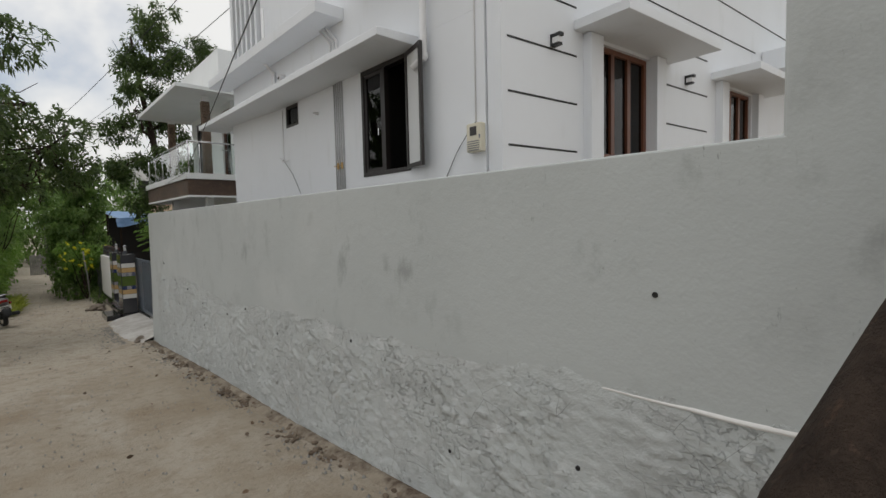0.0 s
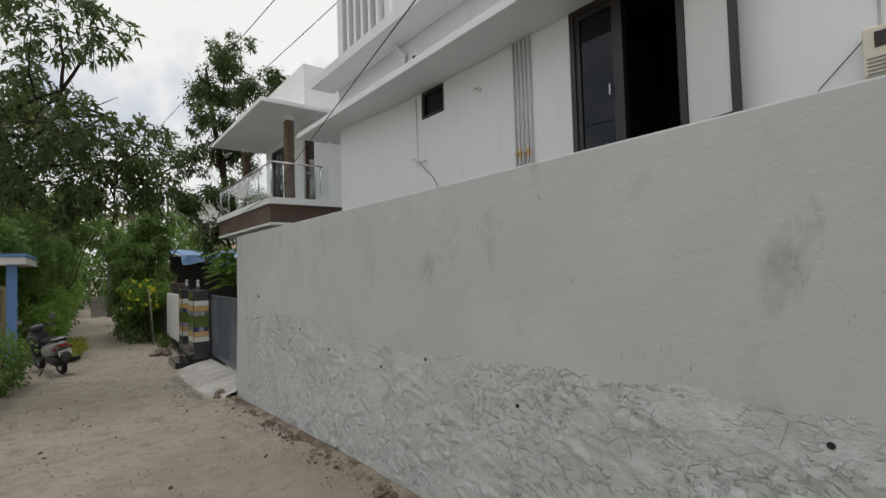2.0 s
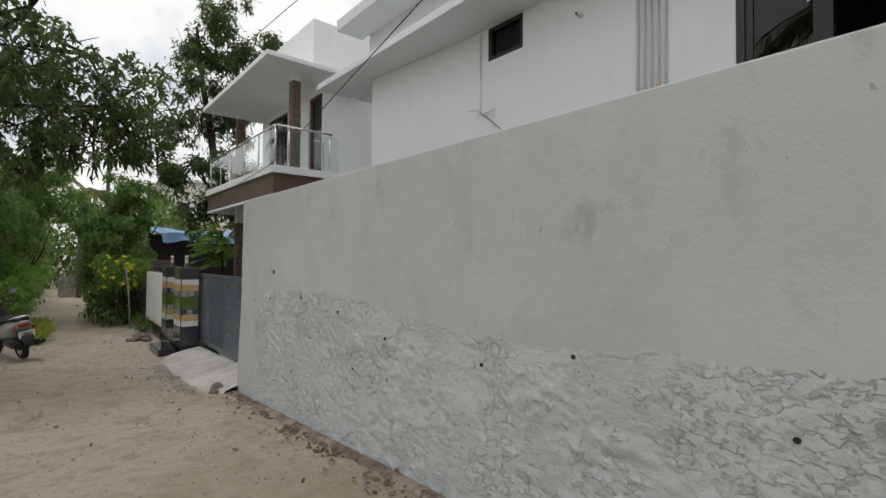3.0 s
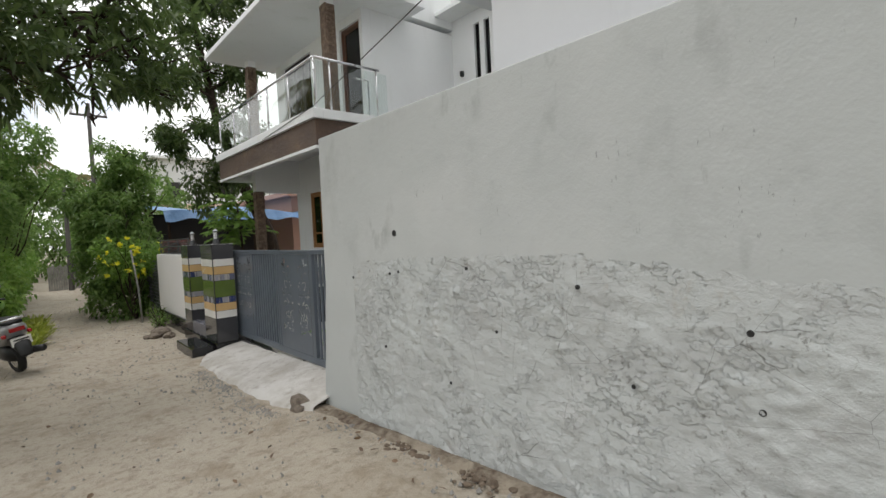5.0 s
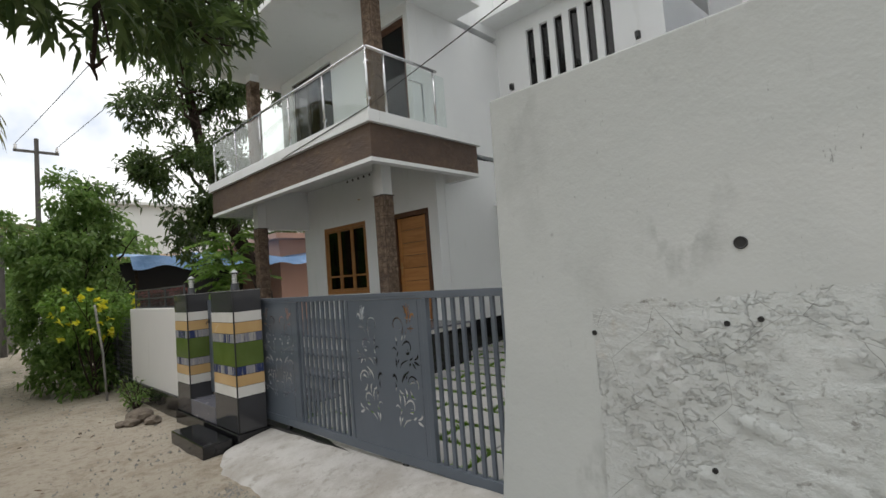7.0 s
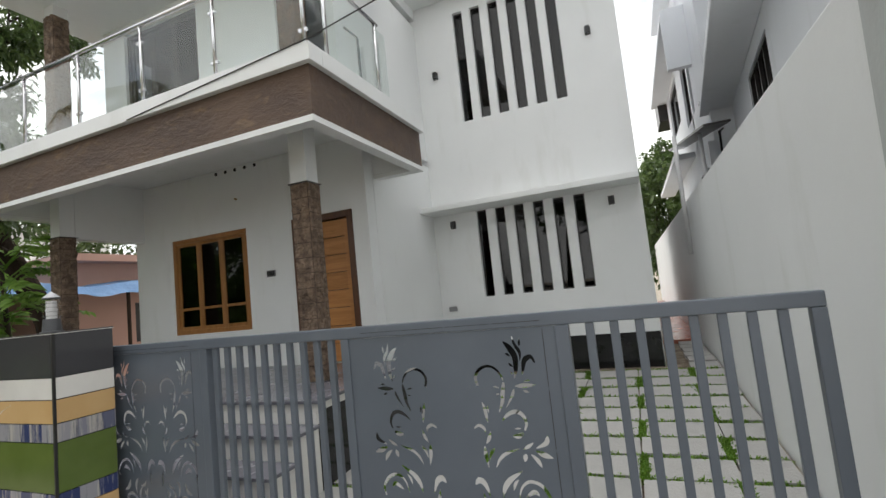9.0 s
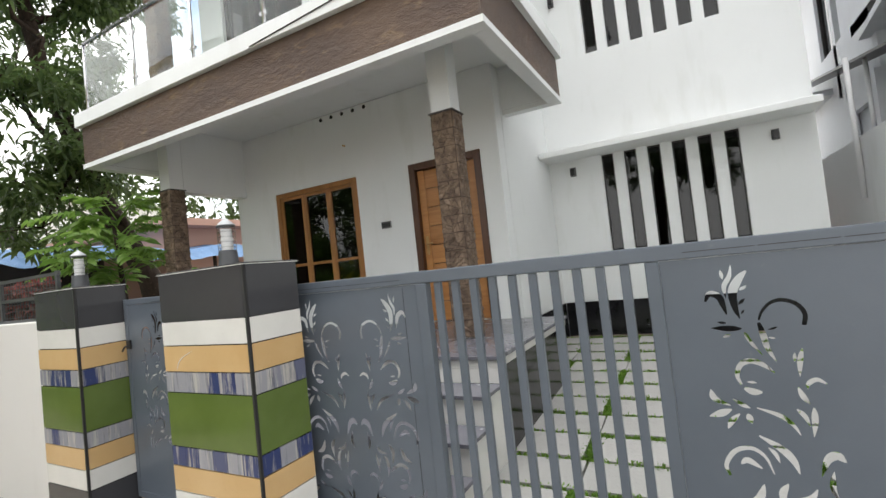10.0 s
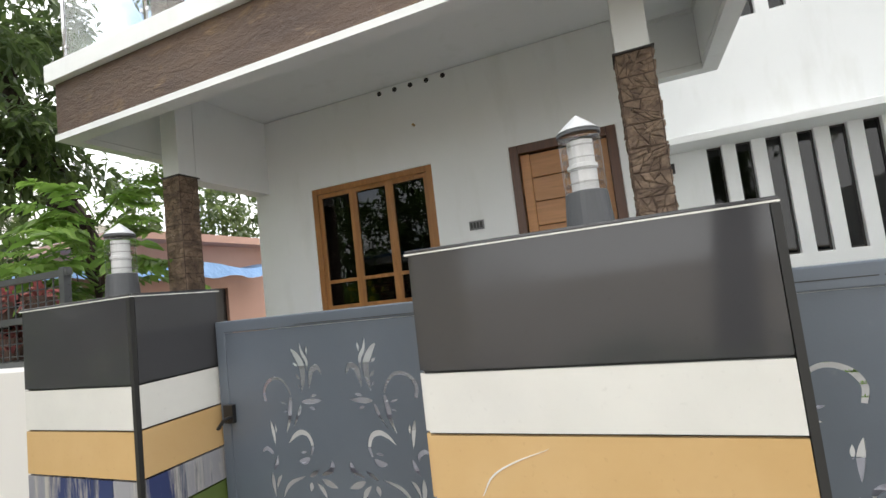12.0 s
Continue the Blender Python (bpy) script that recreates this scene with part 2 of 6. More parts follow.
steel = Mat("brushed_steel", (0.62, 0.62, 0.63), 0.22, metal=1.0).m
brass = Mat("brass", (0.5, 0.34, 0.16), 0.3, metal=1.0).m
black_metal = Mat("black_metal", (0.015, 0.015, 0.016), 0.35).m
dark_frame = Mat("dark_window_frame", (0.02, 0.016, 0.015), 0.35).m
pvc = Mat("white_pvc", (0.74, 0.74, 0.75), 0.4).m
pipe_grey = Mat("pale_grey_pipe", (0.5, 0.5, 0.51), 0.45).m
cable_black = Mat("black_cable", (0.012, 0.012, 0.012), 0.6).m
meter_plastic = Mat("cream_plastic", (0.66, 0.62, 0.5), 0.45).m
grey_plastic = Mat("grey_plastic", (0.2, 0.2, 0.21), 0.4).m
lamp_grey = Mat("dark_grey_lamp_plastic", (0.07, 0.073, 0.08), 0.45).m
grey_cap = Mat("pale_grey_plastic", (0.42, 0.43, 0.45), 0.45).m
# Near-black: the shade of unlit rooms and vent holes is put into the colour.
shade_dark = Mat("painted_interior_shade", (0.03, 0.028, 0.027), 0.9).m
curtain = Mat("pale_curtain", (0.3, 0.29, 0.28), 0.9).m


def glass(name, tint, low=0.04):
    m = bpy.data.materials.new(name)
    m.use_nodes = True
    n, l = m.node_tree.nodes, m.node_tree.links
    n.remove(n["Principled BSDF"])
    tr, gl, mx, fr = (n.new("ShaderNode" + k) for k in ("BsdfTransparent", "BsdfGlossy", "MixShader", "LayerWeight"))
    tr.inputs["Color"].default_value = (*tint, 1)
    gl.inputs["Roughness"].default_value = 0.01
    pw, ma = n.new("ShaderNodeMath"), n.new("ShaderNodeMath")
    pw.operation, ma.operation = "POWER", "MULTIPLY_ADD"
    pw.inputs[1].default_value = 4.0
    ma.inputs[1].default_value, ma.inputs[2].default_value = 0.8, low
    l.new(fr.outputs["Facing"], pw.inputs[0])
    l.new(pw.outputs[0], ma.inputs[0])
    l.new(ma.outputs[0], mx.inputs[0])
    l.new(tr.outputs[0], mx.inputs[1])
    l.new(gl.outputs[0], mx.inputs[2])
    l.new(mx.outputs[0], n["Material Output"].inputs["Surface"])
    return m


# Opaque pale surface for the pane of the open window leaf.
pale_pane = Mat("pale_pane", (0.62, 0.63, 0.63), 0.28).m
clear_glass = glass("clear_glass", (0.93, 0.96, 0.95), 0.03)
tinted_glass = glass("tinted_window_glass", (0.14, 0.14, 0.15), 0.045)
lamp_glass = glass("lamp_glass", (0.92, 0.92, 0.92), 0.05)


def foliage(name, a, b, rough=0.45):
    m = Mat(name, a, rough, spec=0.4)
    m.tint(m.island(), b, 0.9)
    m.tint(m.noise(0.9, 3, lo=0.45, hi=0.65), tuple(v * 0.6 for v in a), 0.5)
    t = m.n.new("ShaderNodeBsdfTranslucent")
    mx = m.n.new("ShaderNodeMixShader")
    mx.inputs[0].default_value = 0.55
    m.l.new(m.col, t.inputs["Color"])
    m.l.new(m.p.outputs[0], mx.inputs[1])
    m.l.new(t.outputs[0], mx.inputs[2])
    m.l.new(mx.outputs[0], m.n["Material Output"].inputs["Surface"])
    return m.m


leaf_mango = foliage("mango_leaf", (0.06, 0.1, 0.032), (0.14, 0.195, 0.065), 0.3)
leaf_bright = foliage("bright_leaf", (0.14, 0.27, 0.045), (0.26, 0.39, 0.09))
leaf_mid = foliage("mid_leaf", (0.125, 0.225, 0.055), (0.24, 0.35, 0.1))
leaf_yellow = foliage("yellow_green_leaf", (0.26, 0.32, 0.04), (0.4, 0.42, 0.08))
leaf_palm = foliage("palm_leaf", (0.1, 0.13, 0.035), (0.3, 0.24, 0.09))
leaf_red = foliage("red_leaf", (0.25, 0.07, 0.075), (0.4, 0.17, 0.14))
petal = foliage("yellow_petal", (0.72, 0.68, 0.03), (0.85, 0.8, 0.1))
grass_mat = foliage("grass_blade", (0.12, 0.25, 0.03), (0.22, 0.36, 0.06))
g = Mat("bark", (0.05, 0.035, 0.026), 0.9, spec=0.2)
g.tint(g.noise(6, 7, 0.7, stretch=(1, 1, 0.4), lo=0.45, hi=0.65), (0.02, 0.014, 0.011), 0.8)
g.tint(g.noise(18, 5, lo=0.6, hi=0.72), (0.12, 0.07, 0.05), 0.6)
g.bump(g.noise(11, 7, 0.7, stretch=(1, 1, 0.35)), 0.9, 0.03)
bark = g.m
g = Mat("paver_stone", (0.3, 0.3, 0.288), 0.85)
g.tint(g.object_random(), (0.36, 0.355, 0.34), 0.7)
g.tint(g.noise(5, 6, 0.65, lo=0.5, hi=0.7), (0.28, 0.28, 0.27), 0.6)
g.bump(g.noise(40, 5), 0.3, 0.01)
paver_mat = g.m
g = Mat("terracotta", (0.1, 0.06, 0.045), 0.8)
g.tint(g.noise(6, 5), (0.06, 0.04, 0.03), 0.6)
terracotta = g.m
red_tile = tile("red_oxide_tile", (0.36, 0.12, 0.08), None, 0.5)
g = Mat("blue_tarpaulin", (0.13, 0.25, 0.45), 0.5)
g.tint(g.noise(1.2, 6, stretch=(1, 1, 3), lo=0.45, hi=0.65), (0.17, 0.3, 0.52), 0.8)
g.bump(g.noise(3, 5), 0.4, 0.06)
tarp_blue = g.m
pink_paint = make_white("pink_paint", (0.5, 0.3, 0.24))
peach_paint = make_white("peach_paint", (0.68, 0.52, 0.38))
far_white = make_white("far_white_paint", (0.72, 0.72, 0.71))
blue_paint = make_white("blue_paint", (0.12, 0.25, 0.5))
yellow_paint = make_white("pale_yellow_paint", (0.6, 0.52, 0.34))
g = Mat("weathered_concrete", (0.26, 0.25, 0.235), 0.9)
g.tint(g.noise(4, 6, lo=0.45, hi=0.7), (0.16, 0.155, 0.145), 0.8).bump(g.noise(20, 5), 0.3, 0.01)
old_concrete = g.m
scooter_dark = Mat("dark_scooter_paint", (0.035, 0.035, 0.04), 0.25).m
scooter_paint = Mat("grey_scooter_paint", (0.3, 0.3, 0.31), 0.3, metal=0.3).m
scooter_black = Mat("black_plastic", (0.012, 0.012, 0.013), 0.45).m
rubber = Mat("rubber", (0.012, 0.012, 0.012), 0.85).m
plate_white = Mat("number_plate", (0.7, 0.7, 0.68), 0.5).m
lamp_red = Mat("red_lens", (0.3, 0.01, 0.01), 0.2).m
mesh_wire = Mat("galvanised_wire", (0.12, 0.125, 0.13), 0.5, metal=0.6).m


# ---------------------------------------------------------------- mesh helpers
class Geo:
    """Vertices and faces of one mesh, gathered piece by piece."""

    def __init__(self):
        self.v, self.f = [], []

    def add(self, verts, faces):
        k = len(self.v)
        self.v += [tuple(p) for p in verts]
        self.f += [tuple(i + k for i in f) for f in faces]
        return self

    def box(self, x0, x1, y0, y1, z0, z1, m=None):
        vs = [Vector((x, y, z)) for z in (z0, z1) for y in (y0, y1) for x in (x0, x1)]
        if m is not None:
            vs = [m @ p for p in vs]
        return self.add(vs, [(0, 2, 3, 1), (4, 5, 7, 6), (0, 1, 5, 4), (2, 6, 7, 3), (0, 4, 6, 2), (1, 3, 7, 5)])

    def prism(self, poly, axis, a0, a1):
        """A polygon of two coordinates, drawn out along the third axis."""
        def at(p, a):
            q = list(p)
            q.insert(axis, a)
            return q
        n = len(poly)
        vs = [at(p, a0) for p in poly] + [at(p, a1) for p in poly]
        fs = [tuple(range(n))[::-1], tuple(range(n, 2 * n))] + [(i, (i + 1) % n, n + (i + 1) % n, n + i) for i in range(n)]
        return self.add(vs, fs)

    def tube(self, pts, radii, seg=10, caps=True):
        pts = [Vector(p) for p in pts]
        if not hasattr(radii, "__len__"):
            radii = [radii] * len(pts)
        rings, side = [], None
        for i, p in enumerate(pts):
            d = (pts[min(i + 1, len(pts) - 1)] - pts[max(i - 1, 0)]).normalized()
            if side is None:
                side = d.cross(Vector((0, 0, 1))) if abs(d.z) < 0.95 else d.cross(Vector((1, 0, 0)))
            side = (side - d * side.dot(d)).normalized()
            up = d.cross(side)
            rings.append([p + (side * math.cos(a) + up * math.sin(a)) * radii[i] for a in (2 * math.pi * k / seg for k in range(seg))])
        vs = [q for r in rings for q in r]
        fs = [(i * seg + k, i * seg + (k + 1) % seg, (i + 1) * seg + (k + 1) % seg, (i + 1) * seg + k) for i in range(len(pts) - 1) for k in range(seg)]
        if caps:
            fs += [tuple(range(seg))[::-1], tuple(range((len(pts) - 1) * seg, len(pts) * seg))]
        return self.add(vs, fs)

    def lathe(self, profile, centre, seg=20):
        """Rings of (radius, height) about an upright axis."""
        cx, cy, cz = centre
        vs = [(cx + r * math.cos(2 * math.pi * k / seg), cy + r * math.sin(2 * math.pi * k / seg), cz + h) for r, h in profile for k in range(seg)]
        fs = [(i * seg + k, i * seg + (k + 1) % seg, (i + 1) * seg + (k + 1) % seg, (i + 1) * seg + k) for i in range(len(profile) - 1) for k in range(seg)]
        fs += [tuple(range(seg))[::-1], tuple(range((len(profile) - 1) * seg, len(profile) * seg))]
        return self.add(vs, fs)


def link(name, geo, mat, parent=None, label="", bevel=0.0, smooth=False):
    me = bpy.data.meshes.new(name)
    me.from_pydata(geo.v, [], geo.f)
    me.update()
    if mat is not None:
        me.materials.append(mat)
    if smooth:
        me.polygons.foreach_set("use_smooth", [True] * len(me.polygons))
    ob = new(name, me)
    if bevel:
        b = ob.modifiers.new("bevel", "BEVEL")
        b.width, b.segments, b.limit_method = bevel, 2, "ANGLE"
    if parent is not None:
        ob.parent = parent
        if parent.type == "EMPTY":
            ob.matrix_parent_inverse = Matrix.Translation(-parent.location)
    if label:
        ob["label"] = label
    return ob


part = link


def thing(name, loc, label, category, group="", kind=""):
    ob = new(name)
    ob.location = loc
    ob.empty_display_size = 0.1
    return tagged(ob, label, category, group, kind)


def box_part(name, x0, x1, y0, y1, z0, z1, mat, parent=None, label="", bevel=0.0, m=None):
    return link(name, Geo().box(x0, x1, y0, y1, z0, z1, m), mat, parent, label, bevel)


def wall_geo(axis, a0, a1, u0, u1, z0, z1, holes=(), m=None):
    """An upright wall with oblong openings through it. axis 0: its faces look along x, 1: along y."""
    us = sorted({u0, u1, *[h[0] for h in holes], *[h[1] for h in holes]})
    zs = sorted({z0, z1, *[h[2] for h in holes], *[h[3] for h in holes]})

    def solid(i, k):
        if not (0 <= i < len(us) - 1 and 0 <= k < len(zs) - 1):
            return False
        u, z = (us[i] + us[i + 1]) / 2, (zs[k] + zs[k + 1]) / 2
        return not any(h[0] < u < h[1] and h[2] < z < h[3] for h in holes)

    geo, index = Geo(), {}

    def vert(a, u, z):
        key = (a, u, z)
        if key not in index:
            p = Vector((a, u, z)) if axis == 0 else Vector((u, a, z))
            index[key] = len(geo.v)
            geo.v.append(tuple(m @ p if m is not None else p))
        return index[key]

    for i in range(len(us) - 1):
        for k in range(len(zs) - 1):
            if not solid(i, k):
                continue
            ua, ub, za, zb = us[i], us[i + 1], zs[k], zs[k + 1]
            geo.f.append((vert(a0, ua, za), vert(a0, ua, zb), vert(a0, ub, zb), vert(a0, ub, za)))
            geo.f.append((vert(a1, ua, za), vert(a1, ub, za), vert(a1, ub, zb), vert(a1, ua, zb)))
            for ok, p, q in ((solid(i - 1, k), (ua, za), (ua, zb)), (solid(i + 1, k), (ub, zb), (ub, za)), (solid(i, k - 1), (ub, za), (ua, za)), (solid(i, k + 1), (ua, zb), (ub, zb))):
                if not ok:
                    geo.f.append((vert(a0, *p), vert(a1, *p), vert(a1, *q), vert(a0, *q)))
    return geo


def frame_ring(axis, a0, a1, u0, u1, z0, z1, w, m=None):
    """An oblong frame in one connected piece."""
    return wall_geo(axis, a0, a1, u0, u1, z0, z1, [(u0 + w, u1 - w, z0 + w, z1 - w)], m)


def ground_z(y):
    """Height of the lane, which falls gently along the wall."""
    return float(np.interp(y, [-60, -3, 0, 2.3, 4.6, 7.5, 10.2, 12, 14, 18, 40, 120], [0.9, 0.5, 0.25, 0.04, -0.1, -0.21, -0.37, -0.49, -0.53, -0.56, -0.62, -0.6]))


def leaves(name, base, way, length, width, mat, parent=None, droop=0.25, fold=0.15, label="", kind=""):
    """Many leaves in one mesh: a folded blade of two halves with a bent tip for each base point and direction."""
    rng = np.random.default_rng(len(base) + int(abs(base[0][0]) * 100))
    base, way = np.asarray(base, float), np.asarray(way, float)
    n = len(base)
    way /= np.linalg.norm(way, axis=1, keepdims=True) + 1e-9
    up = rng.normal(0, 0.55, (n, 3)) + (0, 0, 1)
    side = np.cross(way, up)
    side /= np.linalg.norm(side, axis=1, keepdims=True) + 1e-9
    top = np.cross(side, way)
    length = (np.asarray(length) * rng.uniform(0.7, 1.25, n))[:, None]
    width = (np.asarray(width) * rng.uniform(0.75, 1.2, n))[:, None]
    down = np.array([[0, 0, -1.0]])
    p1, p2 = base + way * length * 0.35 + down * droop * length * 0.08, base + way * length * 0.7 + down * droop * length * 0.4
    v = np.stack([base, p1 + side * width / 2 + top * width * fold, p1, p1 - side * width / 2 + top * width * fold,
                  p2 + side * width * 0.4 + top * width * fold, p2, p2 - side * width * 0.4 + top * width * fold,
                  base + way * length * 0.97 + down * droop * length], 1).reshape(-1, 3)
    f = np.array([[0, 2, 1], [0, 3, 2], [1, 2, 5], [1, 5, 4], [2, 3, 6], [2, 6, 5], [4, 5, 7], [5, 6, 7]])
    faces = (f[None] + (np.arange(n) * 8)[:, None, None]).reshape(-1, 3)
    me = bpy.data.meshes.new(name)
    me.vertices.add(len(v))
    me.vertices.foreach_set("co", v.ravel())
    me.loops.add(faces.size)
    me.loops.foreach_set("vertex_index", faces.ravel())
    me.polygons.add(len(faces))
    me.polygons.foreach_set("loop_start", np.arange(0, faces.size, 3))
    me.update(calc_edges=True)
    me.validate()
    me.materials.append(mat)
    ob = new(name, me)
    if parent is not None:
        ob.parent = parent
        if parent.type == "EMPTY":
            ob.matrix_parent_inverse = Matrix.Translation(-parent.location)
    return tagged(ob, label, kind=kind)


def blob_points(rng, blobs, count, shell=0.55):
    """Points within flattened balls (x, y, z, rx, ry, rz), mostly near their skins."""
    vol = np.array([b[3] * b[4] * b[5] for b in blobs]) ** 0.8
    pick = rng.choice(len(blobs), count, p=vol / vol.sum())
    d = rng.normal(size=(count, 3))
    d /= np.linalg.norm(d, axis=1, keepdims=True)
    r = rng.uniform(shell, 1, count) ** 0.7
    b = np.array(blobs)[pick]
    return b[:, :3] + d * r[:, None] * b[:, 3:], d


def crown(rng, blobs, clusters, per, length, width, mat, parent, droop=0.35, hang=0.0, spread=0.06, name="crown"):
    """Clusters of leaves round twig ends."""
    c, d = blob_points(rng, blobs, clusters)
    base = np.repeat(c, per, 0) + rng.normal(0, spread, (clusters * per, 3))
    way = rng.normal(size=(clusters * per, 3)) + np.repeat(d, per, 0) * 0.7 + (0, 0, -hang)
    return leaves(name, base, way, length, width, mat, parent, droop)


def limb_path(a, b, rng, bend=0.12, n=6):
    a, b = Vector(a), Vector(b)
    size = (b - a).length
    return [a.lerp(b, i / (n - 1)) + Vector(rng.normal(0, bend * size * 0.35, 3)) * (0 < i < n - 1) for i in range(n)]


# ---------------------------------------------------------------- ground and lane
def build_ground():
    xs = np.concatenate([[-400, -120, -40, -14], np.arange(-6, 2.5, 0.09), [4, 9, 20, 60, 150, 400]])
    ys = np.concatenate([[-400, -120, -40, -12], np.arange(-4, 30, 0.1), np.arange(30, 60, 1.0), [70, 100, 200, 500]])
    geo = Geo()
    for y in ys:
        for x in xs:
            z = ground_z(y)
            if -6 < x < 2.5 and -4 < y < 60:
                z += 0.035 * noise.noise((x * 1.1, y * 0.6, 3)) + 0.014 * noise.noise((x * 4, y * 3, 9)) + 0.006 * noise.noise((x * 13, y * 13, 2))
                z += 0.05 * max(0.0, (abs(x - 0.1) - 1.55)) ** 1.5
                z -= 0.03 * math.exp(-((x - 0.55) / 0.3) ** 2) * (0.5 + noise.noise((y * 0.4, 0, 5)))
            geo.v.append((x, y, z))
    n = len(xs)
    geo.f = [(j * n + i, j * n + i + 1, (j + 1) * n + i + 1, (j + 1) * n + i) for j in range(len(ys) - 1) for i in range(n - 1)]
    tagged(link("ground", geo, dirt, smooth=True), "brown packed earth lane with worn paler tracks", "ground", kind="structure")


build_ground()


def build_ramp():
    """Concrete apron that rises from the lane to the sliding gate."""
    geo, nx, ny = Geo(), 14, 60
    for j in range(ny + 1):
        y = 11.95 + (15.95 - 11.95) * j / ny
        edge = 1.42 + 0.07 * noise.noise((y * 1.3, 0, 0)) + 0.05 * noise.noise((y * 5, 0, 4)) + 0.28 * max(0, 1 - (y - 11.95) / 0.8) ** 2 + 0.25 * max(0, (y - 15.3) / 0.6) ** 2
        for i in range(nx + 1):
            u = i / nx
            x = edge + (2.42 - edge) * u
            z = ground_z(y) - 0.03 + (0.05 if i else -0.05) + (0.3 - 0.02 * (y - 12)) * (u ** 0.8) * 0.72
            geo.v.append((x, y, z + 0.012 * noise.noise((x * 4, y * 3, 1))))
    geo.f = [(j * (nx + 1) + i, j * (nx + 1) + i + 1, (j + 1) * (nx + 1) + i + 1, (j + 1) * (nx + 1) + i) for j in range(ny) for i in range(nx)]
    tagged(link("ramp", geo, concrete, smooth=True), "rough pale concrete ramp before the gate", "ramp", kind="structure")


build_ramp()


# ---------------------------------------------------------------- street wall
def stone_line(y):
    return float(np.interp(y, [-3, 1.2, 1.6, 4.6, 6.7, 8.8, 10, 11.3], [1.28, 1.28, 1.2, 1.15, 1.02, 1.22, 1.2, 1.12])) + 0.05 * noise.noise((y * 2.5, 0, 7)) + 0.035 * noise.noise((y * 9, 0, 2)) + 0.02 * noise.noise((y * 27, 0, 2))


def stone_x(y, z):
    """Face of the painted rubble at a place on the wall, proud of the plaster by its relief."""
    top, foot = stone_line(y), ground_z(y) - 0.25
    s = (z - foot) / (top - foot)
    yy, zz = y + 0.1 * noise.noise((y * 2.3, z * 2.3, 1)), z + 0.07 * noise.noise((y * 2.3, z * 2.3, 8))
    dist, pts = noise.voronoi((yy * 2.7, zz * 4.4, 0.3))
    gap = dist[1] - dist[0]
    tone = noise.cell((pts[0][0] * 7.3, pts[0][1] * 5.1, 2.0))
    rel = 0.004 * (tone + 1) * min(1, gap * 5)
    rough = max(0.0, noise.noise((y * 1.1, z * 1.6, 15)) + 0.45)
    ridge = max(0.0, noise.turbulence((yy * 4.5, zz * 7.5 - yy * 0.8, 4), 4, True, noise_basis="PERLIN_ORIGINAL") - 0.6)
    rel += 0.03 * ridge * (0.2 + rough) + 0.005 * noise.noise((y * 2.6, z * 3.4, 40)) + 0.004 * noise.noise((y * 14, z * 20, 0)) * (0.4 + rough) + 0.003 * noise.noise((y * 31, z * 55, 0))
    chip = noise.noise((yy * 6, zz * 9 - yy * 1.0, 21))
    flake = noise.noise((yy * 9 + 3, zz * 13 + yy, 33)) + 0.5 * noise.noise((yy * 23, zz * 31, 6))
    rel += 0.006 * min(1.0, max(0.0, (flake - 0.22) * 9)) * (0.3 + rough)
    rel += 0.012 * max(0.0, chip - 0.18) * (0.3 + rough) / 0.5 * (1 if chip < 0.55 else 0.5)
    edge = min(1, max(0, (1 - s) / 0.14)) * min(1, max(0, (11.3 - y) / 0.12))
    return 1.9285 - (0.006 + rel) * edge - 0.05 * (1 - s) ** 2


def build_street_wall():
    wall = tagged(link("wall_street", Geo().prism([(-3, -1), (12.12, -1), (12.06, -0.42), (11.9, 0.9), (11.87, 2.45), (-0.02, 2.45), (-0.02, 4.6), (-3, 4.6)], 0, 1.93, 2.14), grey_wall, bevel=0.012),
                  "grey painted compound wall, plastered above rough stone", "wall", kind="structure")
    ys, rows = np.arange(-3, 11.305, 0.018), 90
    geo = Geo()
    for y in ys:
        top, foot = stone_line(y), ground_z(y) - 0.25
        for k in range(rows + 1):
            z = foot + (top - foot) * k / rows
            geo.v.append((stone_x(y, z), y, z))
    n = rows + 1
    geo.f = [(j * n + i, j * n + i + 1, (j + 1) * n + i + 1, (j + 1) * n + i) for j in range(len(ys) - 1) for i in range(rows)]
    link("stone_base", geo, rubble_paint, wall, "uneven rubble masonry thickly painted pale grey", smooth=True)
    ledge = Geo()
    n = 60
    for i in range(n + 1):
        y = -3 + 3.9 * i / n
        fade = min(1, (n - i) / 30)
        dz, w = 0.014 * noise.noise((y * 3, 0, 1)) - 0.03 * (1 - fade), (0.026 + 0.008 * noise.noise((y * 7, 0, 4))) * fade
        ledge.v += [(1.931, y, 1.284 + 0.024 * fade + dz), (1.929 - w, y, 1.284 + dz), (1.929 - w * 0.9, y, 1.274 + dz), (1.931, y, 1.274 - 0.02 * fade + dz)]
    ledge.f = [(i * 4 + k, i * 4 + k + 1, i * 4 + k + 5, i * 4 + k + 4) for i in range(n) for k in range(3)]
    link("plaster_ledge", ledge, cream_white, wall, "narrow white plaster lip over the stone", smooth=True)
    return wall


street_wall = build_street_wall()


